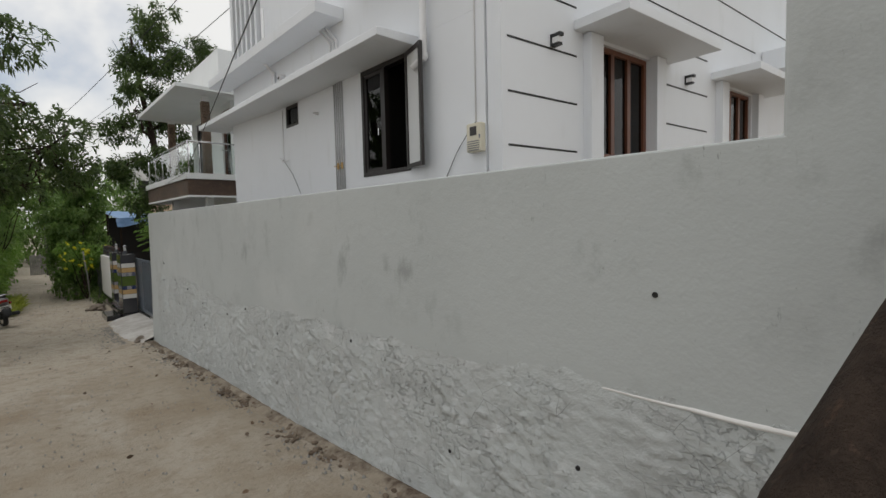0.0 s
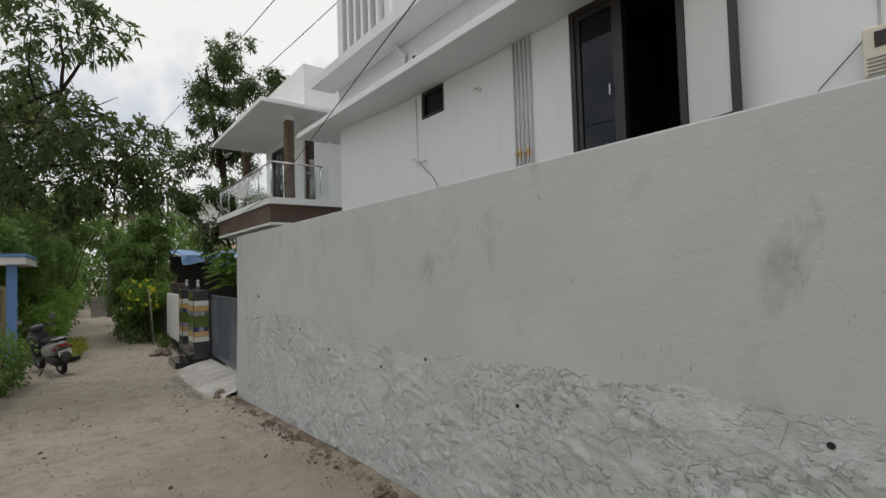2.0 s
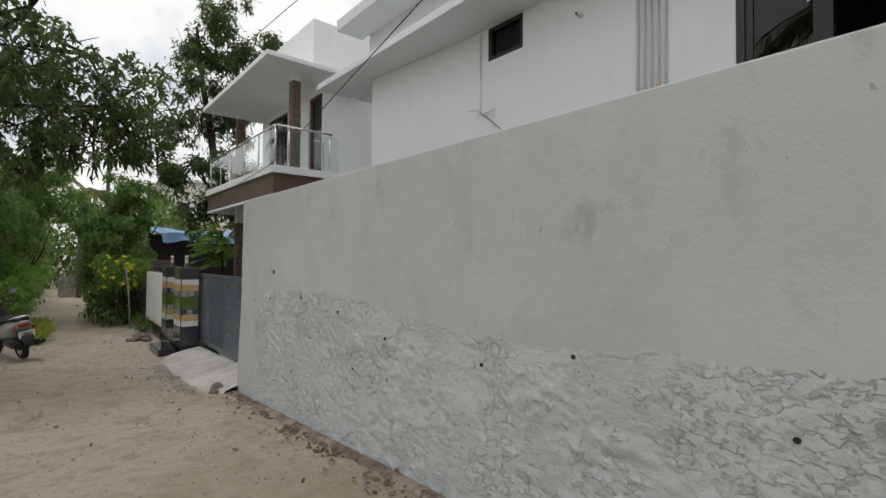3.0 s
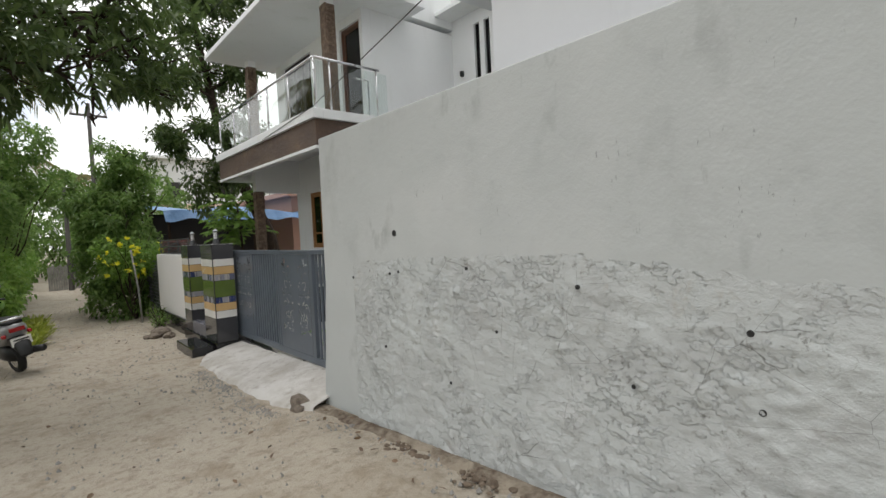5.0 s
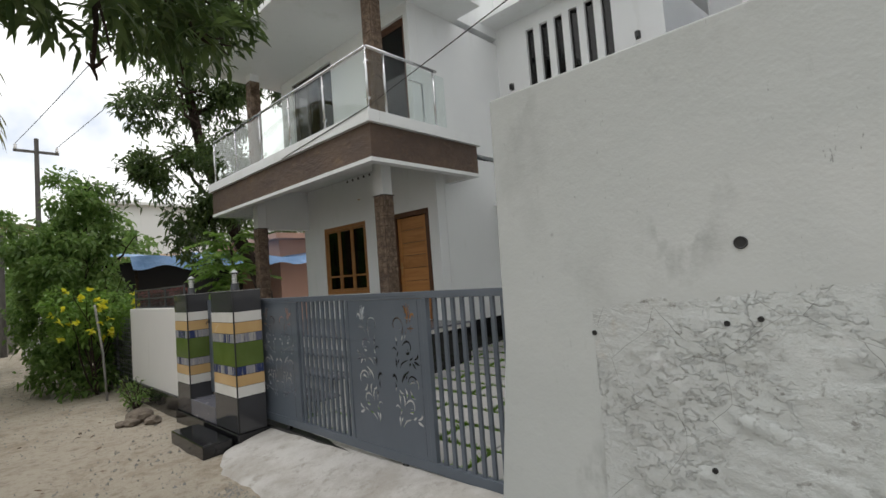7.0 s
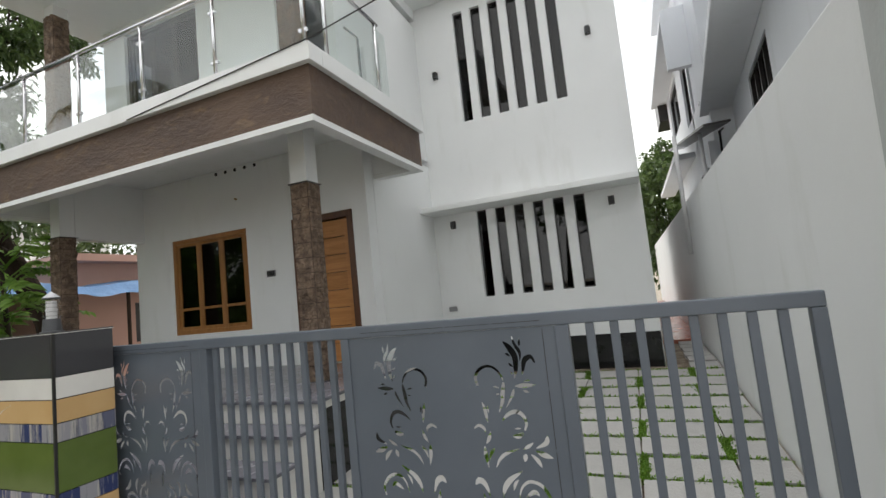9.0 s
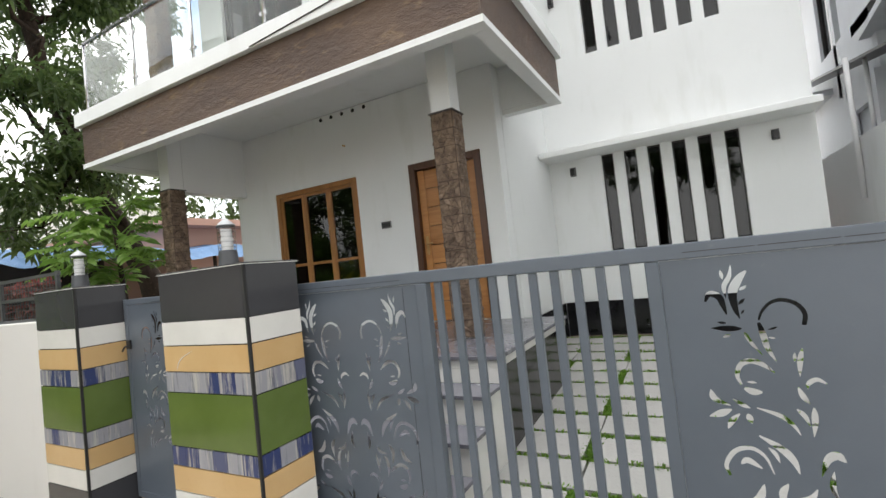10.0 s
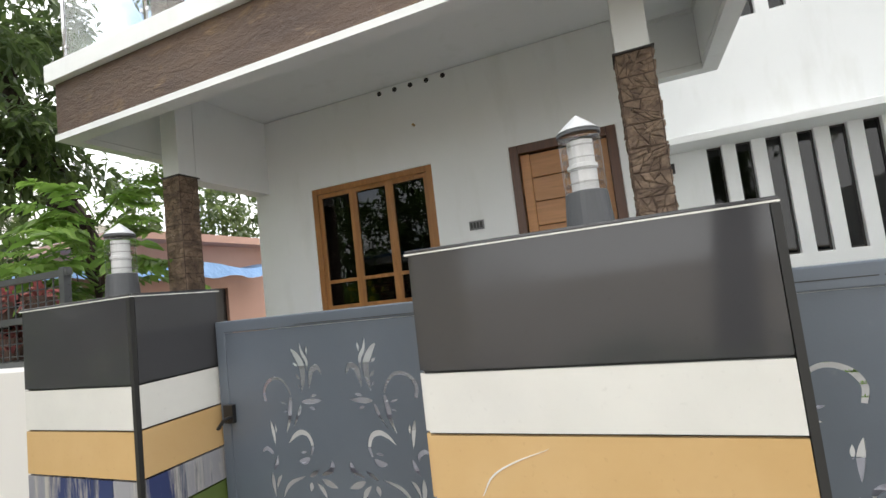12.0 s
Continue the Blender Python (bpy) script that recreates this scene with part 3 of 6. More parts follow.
def weep_hole(y, z, r):
    r *= 0.72
    x0 = (stone_x(y, z) if z < stone_line(y) and y < 11.3 else 1.93) - 0.006
    ob = thing("weep_hole", (1.9, y, z), "short dark drain pipe end in the wall", "drain hole", "weep holes in the wall")
    outer = [(r * math.cos(a), r * math.sin(a)) for a in (2 * math.pi * k / 12 for k in range(12))]
    geo = Geo()
    for q, x in ((1.0, 1.95), (1.0, x0), (0.72, x0), (0.72, 1.95)):
        geo.v += [(x, y + q * a, z + q * b) for a, b in outer]
    geo.f = [(i * 12 + k, i * 12 + (k + 1) % 12, (i + 1) * 12 + (k + 1) % 12, (i + 1) * 12 + k) for i in range(3) for k in range(12)]
    link("pipe", geo, black_metal, ob, smooth=True)
    box_part("dark_bore", x0 + 0.004, 1.94, y - r * 0.7, y + r * 0.7, z - r * 0.7, z + r * 0.7, cable_black, ob)


for y, z, r in ((4.894, 0.858, 0.02), (3.24, 1.06, 0.02), (6.67, 0.85, 0.02), (5.94, 1.02, 0.02), (8.74, 1.03, 0.02), (7.87, 0.87, 0.022), (7.83, 0.52, 0.022), (8.42, 0.51, 0.018),
                (9.89, 0.22, 0.017), (9.4, 0.68, 0.017), (10.65, 1.04, 0.018), (10.52, 1.06, 0.018), (9.68, 1.112, 0.019), (10.76, 0.37, 0.018), (0.88, 0.77, 0.02), (1.91, 0.5, 0.018), (11.29, 0.98, 0.02)):
    weep_hole(y, z, r)
weep_hole(10.565, 1.397, 0.04)
weep_hole(0.47, 1.77, 0.02)


# ---------------------------------------------------------------- paved yard of the second house
YARD = -0.27


def yard_z(x):
    """The yard rises gently from the gate to the house."""
    return YARD + 0.048 * (min(x, 8.0) - 2.44)


def build_yard():
    yard = tagged(link("pavement", Geo().prism([(2.44, -1.0), (10.0, -1.0), (10.0, yard_z(10) - 0.05), (8.0, yard_z(8) - 0.05), (2.44, YARD - 0.05)], 1, 11.75, 21.0), soil), "yard of grey stone slabs set in grass", "yard", kind="structure")
    rng = random.Random(4)
    made, base = [], []
    joints = []
    for i in range(18):
        x0 = 2.46 + i * 0.42
        y = 11.78 - (0.9 if i % 2 else 0.25)
        k = 0
        while y < 16.1:
            y0, y1 = max(y, 11.78), min(y + 0.62, 16.1)
            gap = 0.075 if k % 2 else 0.012
            if y1 - y0 > 0.1 and not (x0 > 7.4 and y1 > 12.4):
                made.append((x0 + rng.uniform(-0.01, 0.01), y0, x0 + 0.372, y1))
                if k % 2:
                    joints.append((x0, y1 + 0.04))
            y += 0.62 + gap
            k += 1
    for x0, y0, x1, y1 in made:
        d = rng.uniform(-0.006, 0.006)
        slab = Geo().prism([(x0, y0), (x1, y0 + rng.uniform(-.01, .01)), (x1 - rng.uniform(0, .02), y1), (x0, y1)], 2, -0.06, d)
        slab.v = [(x, y, z + yard_z(x)) for x, y, z in slab.v]
        link("slab", slab, paver_mat, yard)
    r2 = np.random.default_rng(2)
    for i in range(18):
        x0 = 2.46 + i * 0.42
        c = 1900
        base.append(np.stack([x0 - 0.028 + r2.normal(0, 0.014, c), r2.uniform(11.8, 16.0, c), np.full(c, YARD)], 1))
    for x0, y in joints:
        base.append(np.stack([r2.uniform(x0, x0 + 0.38, 300), y + r2.normal(0, 0.024, 300), np.full(300, YARD)], 1))
    base = np.concatenate(base)
    base[:, 2] = [yard_z(x) - 0.04 for x in base[:, 0]]
    base = base[(base[:, 1] < 16.0) & (base[:, 1] > 11.8) & (base[:, 0] < 7.8)]
    tagged(leaves("grass", base, r2.normal(0, 0.6, base.shape) + (0, 0, 1), 0.085, 0.013, grass_mat, None, 0.3), "short bright green grass between the paving slabs", "grass", kind="stuff")
    link("tile_path", Geo().box(10.02, 22, 11.752, 12.4, -0.6, 0.02), red_tile, yard, "red oxide tiled path")


build_yard()
tagged(link("wall_boundary", Geo().box(2.16, 24, 11.55, 11.75, -1, 2.45), white_paint, bevel=0.01), "plain white wall between the two houses", "wall", kind="structure")


# ---------------------------------------------------------------- second house
def split_polygon(poly, p, d):
    """The two parts of a convex polygon on either side of a line."""
    side = [(q[0] - p[0]) * d[1] - (q[1] - p[1]) * d[0] for q in poly]
    a, b = [], []
    for i, q in enumerate(poly):
        r, s0, s1 = poly[(i + 1) % len(poly)], side[i], side[(i + 1) % len(poly)]
        (a if s0 >= 0 else b).append(q)
        if s0 * s1 < 0:
            t = s0 / (s0 - s1)
            c = (q[0] + (r[0] - q[0]) * t, q[1] + (r[1] - q[1]) * t)
            a.append(c)
            b.append(c)
    return a, b


def shard(rng, poly, place):
    """One proud stone flake: its outline at the bed, drawn in and tilted at the face."""
    cx, cy = sum(q[0] for q in poly) / len(poly), sum(q[1] for q in poly) / len(poly)
    lift, tx, ty = rng.uniform(0.003, 0.011), rng.uniform(-0.16, 0.16), rng.uniform(-0.18, 0.18)
    n, k0, k1 = len(poly), rng.uniform(0.86, 1.0), rng.uniform(0.5, 0.85)
    vs = [place(cx + (u - cx) * k0, cy + (v - cy) * k0, 0.0) for u, v in poly]
    vs += [place(cx + (u - cx) * k1, cy + (v - cy) * k1, max(0.002, lift + tx * (u - cx) + ty * (v - cy))) for u, v in poly]
    return vs, [tuple(range(n, 2 * n))] + [(i, (i + 1) % n, n + (i + 1) % n, n + i) for i in range(n)]


def cladding(parent, x0, x1, y0, y1, z0, z1, seed, single=False):
    """Courses of cast stone tiles, each broken into slanted flakes, round a square post."""
    rng = random.Random(seed)
    link("stone_bed", Geo().box(x0 - 0.003, x1 + 0.003, y0 - 0.003, y1 + 0.003, z0, z1), stone_bed, parent, "bed between the stone flakes, dark as shaded recesses")
    rest = Geo()
    rows = round((z1 - z0) / 0.166)
    h = (z1 - z0) / rows
    for face in range(4):
        length = (y1 - y0) if face < 2 else (x1 - x0)

        def place(u, v, d):
            d += 0.003
            return {0: (x0 - d, y0 + u, v), 1: (x1 + d, y1 - u, v), 2: (x1 - u, y0 - d, v), 3: (x0 + u, y1 + d, v)}[face]

        for k in range(rows):
            za = z0 + k * h
            pieces = [[(0.0, za + 0.002), (length, za + 0.002), (length, za + h - 0.002), (0.0, za + h - 0.002)]]
            while len(pieces) < 15:
                pieces.sort(key=lambda q: -(max(c[0] for c in q) - min(c[0] for c in q)) * (max(c[1] for c in q) - min(c[1] for c in q)))
                big = pieces.pop(0)
                cx, cy = sum(q[0] for q in big) / len(big), sum(q[1] for q in big) / len(big)
                ang = rng.gauss(0.2, 0.9)
                a, b = split_polygon(big, (cx + rng.uniform(-0.012, 0.012), cy + rng.uniform(-0.01, 0.01)), (math.cos(ang), math.sin(ang)))
                pieces += [q for q in (a, b) if len(q) > 2]
            for q in pieces:
                vs, fs = shard(rng, q, place)
                if face in (0, 3):
                    fs = [f[::-1] for f in fs]
                if single and face in (0, 2) and k >= 4:
                    link("stone_flake", Geo().add(vs, fs), split_stone, parent)
                else:
                    rest.add(vs, fs)
    tagged(link("stone_cladding", rest, split_stone, parent, "rough brown split-stone flakes"), kind="stuff")


def framed_window(parent, x, y0, y1, z0, z1, frame_mat, name="window", leafs=3, transom=None, glass_mat=None, depth=0.09, label="", fw=0.07):
    """A window in a wall whose outer face looks to -x."""
    win = link(name, frame_ring(0, x, x + depth, y0, y1, z0, z1, fw), frame_mat, parent, label, 0.005)
    w = (y1 - y0 - 2 * fw) / leafs
    for i in range(leafs):
        a, b = y0 + fw + i * w, y0 + fw + (i + 1) * w
        s = 0.05
        holes = [(a + s, b - s, z0 + fw + s, transom - 0.02), (a + s, b - s, transom + 0.02, z1 - fw - s)] if transom else [(a + s, b - s, z0 + fw + s, z1 - fw - s)]
        geo = wall_geo(0, x + 0.02, x + 0.065, a, b, z0 + fw, z1 - fw, holes)
        link("sash", geo, frame_mat, win, bevel=0.004)
        link("pane", Geo().box(x + 0.04, x + 0.046, a + s, b - s, z0 + fw + s, z1 - fw - s), glass_mat or tinted_glass, win)
    return win


def build_house_two():
    h = thing("house", (6, 16, YARD), "two-storey white house with brown-banded balcony", "house")
    wt = white_paint
    link("front_wall", wall_geo(0, 5.61, 5.83, 15.9, 20.5, -0.6, 3.62, [(16.15, 17.18, 0.55, 2.62), (18.05, 19.64, 1.1, 2.633)]), wt, h, bevel=0.01)
    link("return_wall", wall_geo(1, 15.9, 16.12, 5.834, 7.86, -0.6, 3.62), wt, h)
    slits = [(15.09 - 0.327 * i - 0.172, 15.09 - 0.327 * i) for i in range(6)]
    ups = [(15.13 - 0.325 * i - 0.175, 15.13 - 0.325 * i) for i in range(6)]
    link("facade_wall", wall_geo(0, 7.864, 8.06, 12.45, 16.12, -0.6, 7.6, [(a, b, 1.2, 2.686) for a, b in slits] + [(a, b, 4.29, 6.3) for a, b in ups]), wt, h, bevel=0.006)
    link("south_wall", wall_geo(1, 12.454, 12.66, 8.06, 15, -0.6, 7.6), wt, h)
    link("north_wall", wall_geo(1, 20.3, 20.5, 5.83, 15, -0.6, 6.29), wt, h)
    link("back_wall", wall_geo(0, 14.8, 15, 12.66, 20.3, -0.6, 7.6), wt, h)
    # Added dark floors and upright boxes behind the windows, so the rooms look unlit.
    link("added_floor", Geo().box(5.84, 14.8, 16.13, 20.29, 3.4, 3.6), shade_dark, h)
    link("added_floor", Geo().box(8.07, 14.8, 12.67, 16.13, 3.4, 3.6), shade_dark, h)
    link("added_floor", Geo().box(5.84, 14.8, 16.13, 20.29, 0.3, 0.52), shade_dark, h)
    link("added_floor", Geo().box(8.07, 14.8, 12.67, 16.13, 0.3, 0.52), shade_dark, h)
    link("dark_backing", Geo().box(9.6, 9.7, 12.68, 16.1, 0.53, 3.39), shade_dark, h)
    link("dark_backing", Geo().box(9.6, 9.7, 12.68, 16.1, 3.61, 7), shade_dark, h)
    link("dark_backing", Geo().box(7.5, 7.6, 16.15, 20.28, 0.53, 3.39), shade_dark, h)
    link("dark_backing", Geo().box(7.5, 7.6, 16.15, 20.28, 3.74, 6.25), shade_dark, h)
    # two long brackets of shade over the slit windows
    link("sunshade", Geo().prism([(7.3, 2.69), (7.862, 2.69), (7.862, 2.83), (7.3, 2.78)], 1, 12.47, 15.898), wt, h, "projecting white concrete sunshade", 0.008)
    link("sunshade", Geo().prism([(7.3, 6.6), (7.862, 6.6), (7.862, 6.74), (7.3, 6.69)], 1, 12.47, 15.898), wt, h, "projecting white concrete sunshade", 0.008)
    for group, z0, z1 in ((slits, 1.2, 2.686), (ups, 4.29, 6.3)):
        for a, b in group:
            w = link("slit_window", frame_ring(0, 7.93, 7.97, a, b, z0, z1, 0.019), dark_frame, h, "narrow dark glazed slit window")
            link("pane", Geo().box(7.945, 7.951, a + 0.018, b - 0.018, z0 + 0.02, z1 - 0.02), tinted_glass, w)
            if group is ups:
                link("blind", Geo().box(7.99, 7.995, a + 0.01, b - 0.01, z0 + 0.45 * (a > 14.5), z1), curtain, w)
    # plinth skirting
    link("skirting", Geo().box(7.842, 7.863, 12.46, 15.87, -0.6, 0.46).box(5.62, 7.84, 15.876, 15.898, -0.6, 0.46), black_granite, h, "polished black granite skirting")
    # porch floor and steps
    link("porch_base", Geo().box(3.58, 5.608, 15.37, 20.5, -0.6, 0.45), black_granite, h, "black granite clad porch base")
    link("porch_edge", Geo().box(3.565, 5.608, 15.355, 20.5, 0.453, 0.518), tile_white, h, "white tiled band under the porch floor")
    link("porch_floor", Geo().box(3.54, 5.608, 15.33, 20.5, 0.52, 0.55), grey_granite, h, "grey granite porch floor", 0.004)
    link("riser", Geo().box(3.555, 3.579, 15.36, 20.0, 0.347, 0.451), tile_white, h, "white tiled riser under the porch edge")
    for i, top in enumerate((0.345, 0.14, -0.065)):
        x1 = 3.56 - 0.3 * i
        st = link("step", Geo().box(x1 - 0.3, x1, 15.36, 20.0, -0.6, top - 0.03), tile_white, h, "white riser with grey granite tread")
        link("tread", Geo().box(x1 - 0.325, x1 - 0.002, 15.34, 20.02, top - 0.028, top), grey_granite, st, bevel=0.004)
    # posts, beam
    for k, (y0, y1) in enumerate(((15.87, 16.085), (20.27, 20.49))):
        p = link("post", Geo().box(4.33, 4.53, y0, y1, 0.552, 3.62), wt, h, "white post clad in brown split stone")
        cladding(p, 4.325, 4.535, y0 - 0.005, y1 + 0.005, 0.556, 2.71, 11 + k, k == 0)
        link("cap", Geo().box(4.305, 4.555, y0 - 0.025, y1 + 0.025, 2.71, 2.722), dark_frame, p)
        p = link("post", Geo().box(4.33, 4.53, y0, y1, 3.722, 6.288), wt, h, "white post clad in brown split stone")
        cladding(p, 4.325, 4.535, y0 - 0.005, y1 + 0.005, 3.726, 6.12, 21 + k)
    link("beam", Geo().box(4.535, 5.608, 20.27, 20.48, 2.7, 3.618), wt, h)
    # balcony slab and banding
    link("balcony_slab", Geo().box(3.7, 5.83, 15.28, 20.85, 3.622, 3.72).box(5.832, 5.95, 15.28, 15.898, 3.622, 3.72), wt, h)
    link("fascia", Geo().box(3.62, 3.74, 15.2, 20.92, 3.09, 3.578).box(3.741, 5.99, 15.2, 15.32, 3.09, 3.578).box(5.87, 5.99, 15.321, 15.897, 3.09, 3.578).box(3.741, 5.83, 20.8, 20.92, 3.09, 3.578), brown_texture, h, "dark brown textured balcony band")
    link("fascia_lining", Geo().box(3.742, 3.75, 15.33, 20.79, 3.09, 3.62).box(3.751, 5.86, 15.322, 15.33, 3.09, 3.62).box(5.86, 5.868, 15.331, 15.897, 3.09, 3.62).box(3.751, 5.6, 20.79, 20.798, 3.09, 3.62), wt, h, "white inner face of the balcony band")
    link("drip_edge", Geo().box(3.605, 3.745, 15.185, 20.93, 3.03, 3.088).box(3.746, 6.0, 15.185, 15.325, 3.03, 3.088).box(5.865, 6.0, 15.326, 15.897, 3.03, 3.088).box(3.746, 5.83, 20.795, 20.93, 3.03, 3.088), wt, h, "white lower edge of the balcony band")
    link("coping", Geo().box(3.56, 3.76, 15.14, 20.98, 3.58, 3.755).box(3.761, 6.05, 15.14, 15.34, 3.58, 3.755).box(5.85, 6.05, 15.341, 15.897, 3.58, 3.755).box(3.761, 5.2, 20.78, 20.98, 3.58, 3.755), wt, h, "white upper edge of the balcony", 0.006)
    # upper floor
    link("upper_wall", wall_geo(0, 5.2, 5.42, 15.9, 20.5, 3.722, 6.288, [(16.02, 16.85, 3.74, 6.08), (18.35, 19.98, 3.9, 6.1)]), wt, h)
    link("upper_return_wall", wall_geo(1, 15.9, 16.12, 5.422, 7.862, 3.722, 6.288), wt, h)
    link("roof", Geo().box(3.41, 6.4, 15.17, 20.91, 6.29, 6.41), wt, h, "flat projecting white concrete roof", 0.01)
    link("parapet", Geo().box(4.87, 8.06, 15.88, 20.5, 6.412, 7.9), wt, h, "white roof parapet", 0.01)
    link("house_roof", Geo().box(8.07, 14.79, 12.67, 20.49, 7.1, 7.3), wt, h)
    framed_window(h, 5.25, 18.35, 19.98, 3.9, 6.1, dark_frame, "window", 3, None, tinted_glass, label="dark framed balcony window")
    framed_window(h, 5.25, 16.02, 16.85, 3.74, 6.08, dark_teak, "balcony_door", 1, None, tinted_glass, label="dark wooden glazed balcony door")
    framed_window(h, 5.62, 18.05, 19.64, 1.1, 2.633, teak, "window", 3, 1.5, tinted_glass, label="teak framed three-leaf window")
    # entrance door: frame, planks, handle
    door = link("door", Geo().box(5.6, 5.72, 16.15, 16.24, 0.552, 2.62).box(5.6, 5.72, 17.09, 17.18, 0.552, 2.62).box(5.6, 5.72, 16.24, 17.09, 2.53, 2.62), dark_teak, h, "closed panelled teak front door", 0.006)
    link("stile", Geo().box(5.665, 5.71, 16.243, 16.34, 0.56, 2.526), teak_panel, door, bevel=0.004)
    link("stile", Geo().box(5.665, 5.71, 16.99, 17.087, 0.56, 2.526), teak_panel, door, bevel=0.004)
    for i in range(8):
        z0 = 0.56 + i * 0.2457
        link("plank", Geo().box(5.672, 5.71, 16.342, 16.988, z0, z0 + 0.238), teak_panel, door, bevel=0.005)
    hd = link("handle", Geo().box(5.655, 5.665, 17.015, 17.05, 1.42, 1.66), brass, door, "brass lever handle")
    link("lever", Geo().tube([(5.655, 17.032, 1.56), (5.62, 17.032, 1.56), (5.615, 16.93, 1.56)], 0.009, 8), brass, hd)
    # round vents and switch plate in the porch wall
    for i in range(5):
        y = 18.579 - i * 0.197
        # Solid dark plug; the hole's shade is in its colour.
        link("vent_hole", Geo().tube([(5.605, y, 3.564), (5.65, y, 3.564)], 0.028, 12), shade_dark, h)
    link("bulb_holder", Geo().tube([(5.57, 18.19, 3.1), (5.61, 18.19, 3.1)], 0.014, 8), brass, h)
    return h


house_two = build_house_two()
sp = thing("switch_plate", (5.6, 17.6, 1.9), "small grey switch plate on the porch wall", "switch")
part("plate", Geo().box(5.596, 5.609, 17.53, 17.69, 1.84, 1.935), grey_plastic, sp, bevel=0.003)
for i in range(4):
    part("switch", Geo().box(5.59, 5.5958, 17.545 + i * 0.035, 17.572 + i * 0.035, 1.855, 1.92), black_metal, sp)


def wall_lamp(x, y, z):
    ob = thing("wall_lamp", (x, y, z), "small black outdoor lamp on the white wall", "wall lamp", "black wall lamps")
    part("body", Geo().box(x - 0.07, x - 0.001, y - 0.035, y + 0.035, z - 0.06, z + 0.06), black_metal, ob, bevel=0.006)
    part("back_plate", Geo().box(x - 0.0008, x + 0.003, y - 0.045, y + 0.045, z - 0.07, z + 0.07), black_metal, ob)
    part("lens", Geo().box(x - 0.06, x - 0.015, y - 0.025, y + 0.025, z - 0.064, z - 0.0605), lamp_glass, ob)


for y, z in ((15.53, 2.5), (12.89, 2.5), (15.57, 5.24), (12.9, 5.27)):
    wall_lamp(7.862, y, z)
ob = thing("meter_box", (7.85, 15.69, 1.05), "small grey outlet box on the wall", "outlet")
part("box", Geo().box(7.83, 7.862, 15.62, 15.76, 1.0, 1.08), grey_plastic, ob, bevel=0.004)


def build_railing():
    r = thing("balcony_railing", (3.66, 15.3, 3.76), "steel and clear glass balcony railing", "railing")
    ys = [15.27, 16.4, 17.5, 18.62, 19.74, 20.86]
    x = 3.68
    for y in ys:
        part("post", Geo().tube([(x, y, 3.761), (x, y, 4.7)], 0.019, 10), steel, r, smooth=True)
        for z in (3.95, 4.5):
            part("clamp", Geo().box(x - 0.012, x + 0.012, y - 0.05, y + 0.05, z - 0.015, z + 0.015), steel, r)
    for a, b in zip(ys, ys[1:]):
        part("pane", Geo().box(x - 0.005, x + 0.005, a + 0.04, b - 0.04, 3.8, 4.66), clear_glass, r)
    part("top_rail", Geo().tube([(x, ys[0], 4.72), (x, ys[-1], 4.72)], 0.025, 12), steel, r, smooth=True)
    y = 15.25
    part("top_rail", Geo().tube([(3.69, y, 4.72), (5.12, y, 4.72)], 0.025, 12), steel, r, smooth=True)
    for q in (4.0, 5.05):
        part("post", Geo().tube([(q, y, 3.761), (q, y, 4.7)], 0.019, 10), steel, r, smooth=True)
    part("post", Geo().tube([(4.98, y + 0.2, 3.761), (4.98, y + 0.2, 4.55), (4.7, y + 0.2, 4.55)], 0.016, 10), steel, r, smooth=True)
    part("pane", Geo().box(3.72, 3.96, y - 0.005, y + 0.005, 3.8, 4.66), clear_glass, r)
    part("pane", Geo().box(4.05, 5.3, y - 0.005, y + 0.005, 3.8, 4.66), clear_glass, r)


build_railing()


# ---------------------------------------------------------------- gates
def smooth_line(pts, n=6):
    """Points along a curve through the given ones."""
    q = [Vector(p) for p in pts]
    if len(q) == 2:
        return [q[0].lerp(q[1], i / n) for i in range(n + 1)]
    q = [q[0] * 2 - q[1]] + q + [q[-1] * 2 - q[-2]]
    out = []
    for i in range(1, len(q) - 2):
        a, b, c, d = q[i - 1:i + 3]
        for k in range(n):
            t = k / n
            out.append(0.5 * (2 * b + (c - a) * t + (2 * a - 5 * b + 4 * c - d) * t * t + (3 * b - a - 3 * c + d) * t ** 3))
    return out + [q[-2]]


def stroke(pts, width, start=0.15, end=0.15, fat=0.5):
    """A tapered brush stroke along a curve, widest at the share fat of its length."""
    line = smooth_line(pts)
    n, left, right = len(line) - 1, [], []
    for i, p in enumerate(line):
        d = (line[min(i + 1, n)] - line[max(i - 1, 0)]).normalized()
        t = i / n
        w = start + (1 - start) * math.sin(math.pi / 2 * t / fat) if t < fat else end + (1 - end) * math.sin(math.pi / 2 * (1 - t) / (1 - fat))
        side = Vector((-d.y, d.x)) * w * width / 2
        left.append(tuple(p + side))
        right.append(tuple(p - side))
    return left + right[::-1]


def inside(p, poly):
    hit = False
    for (x0, y0), (x1, y1) in zip(poly, poly[1:] + poly[:1]):
        if (y0 > p[1]) != (y1 > p[1]) and p[0] < (x1 - x0) * (p[1] - y0) / (y1 - y0) + x0:
            hit = not hit
    return hit


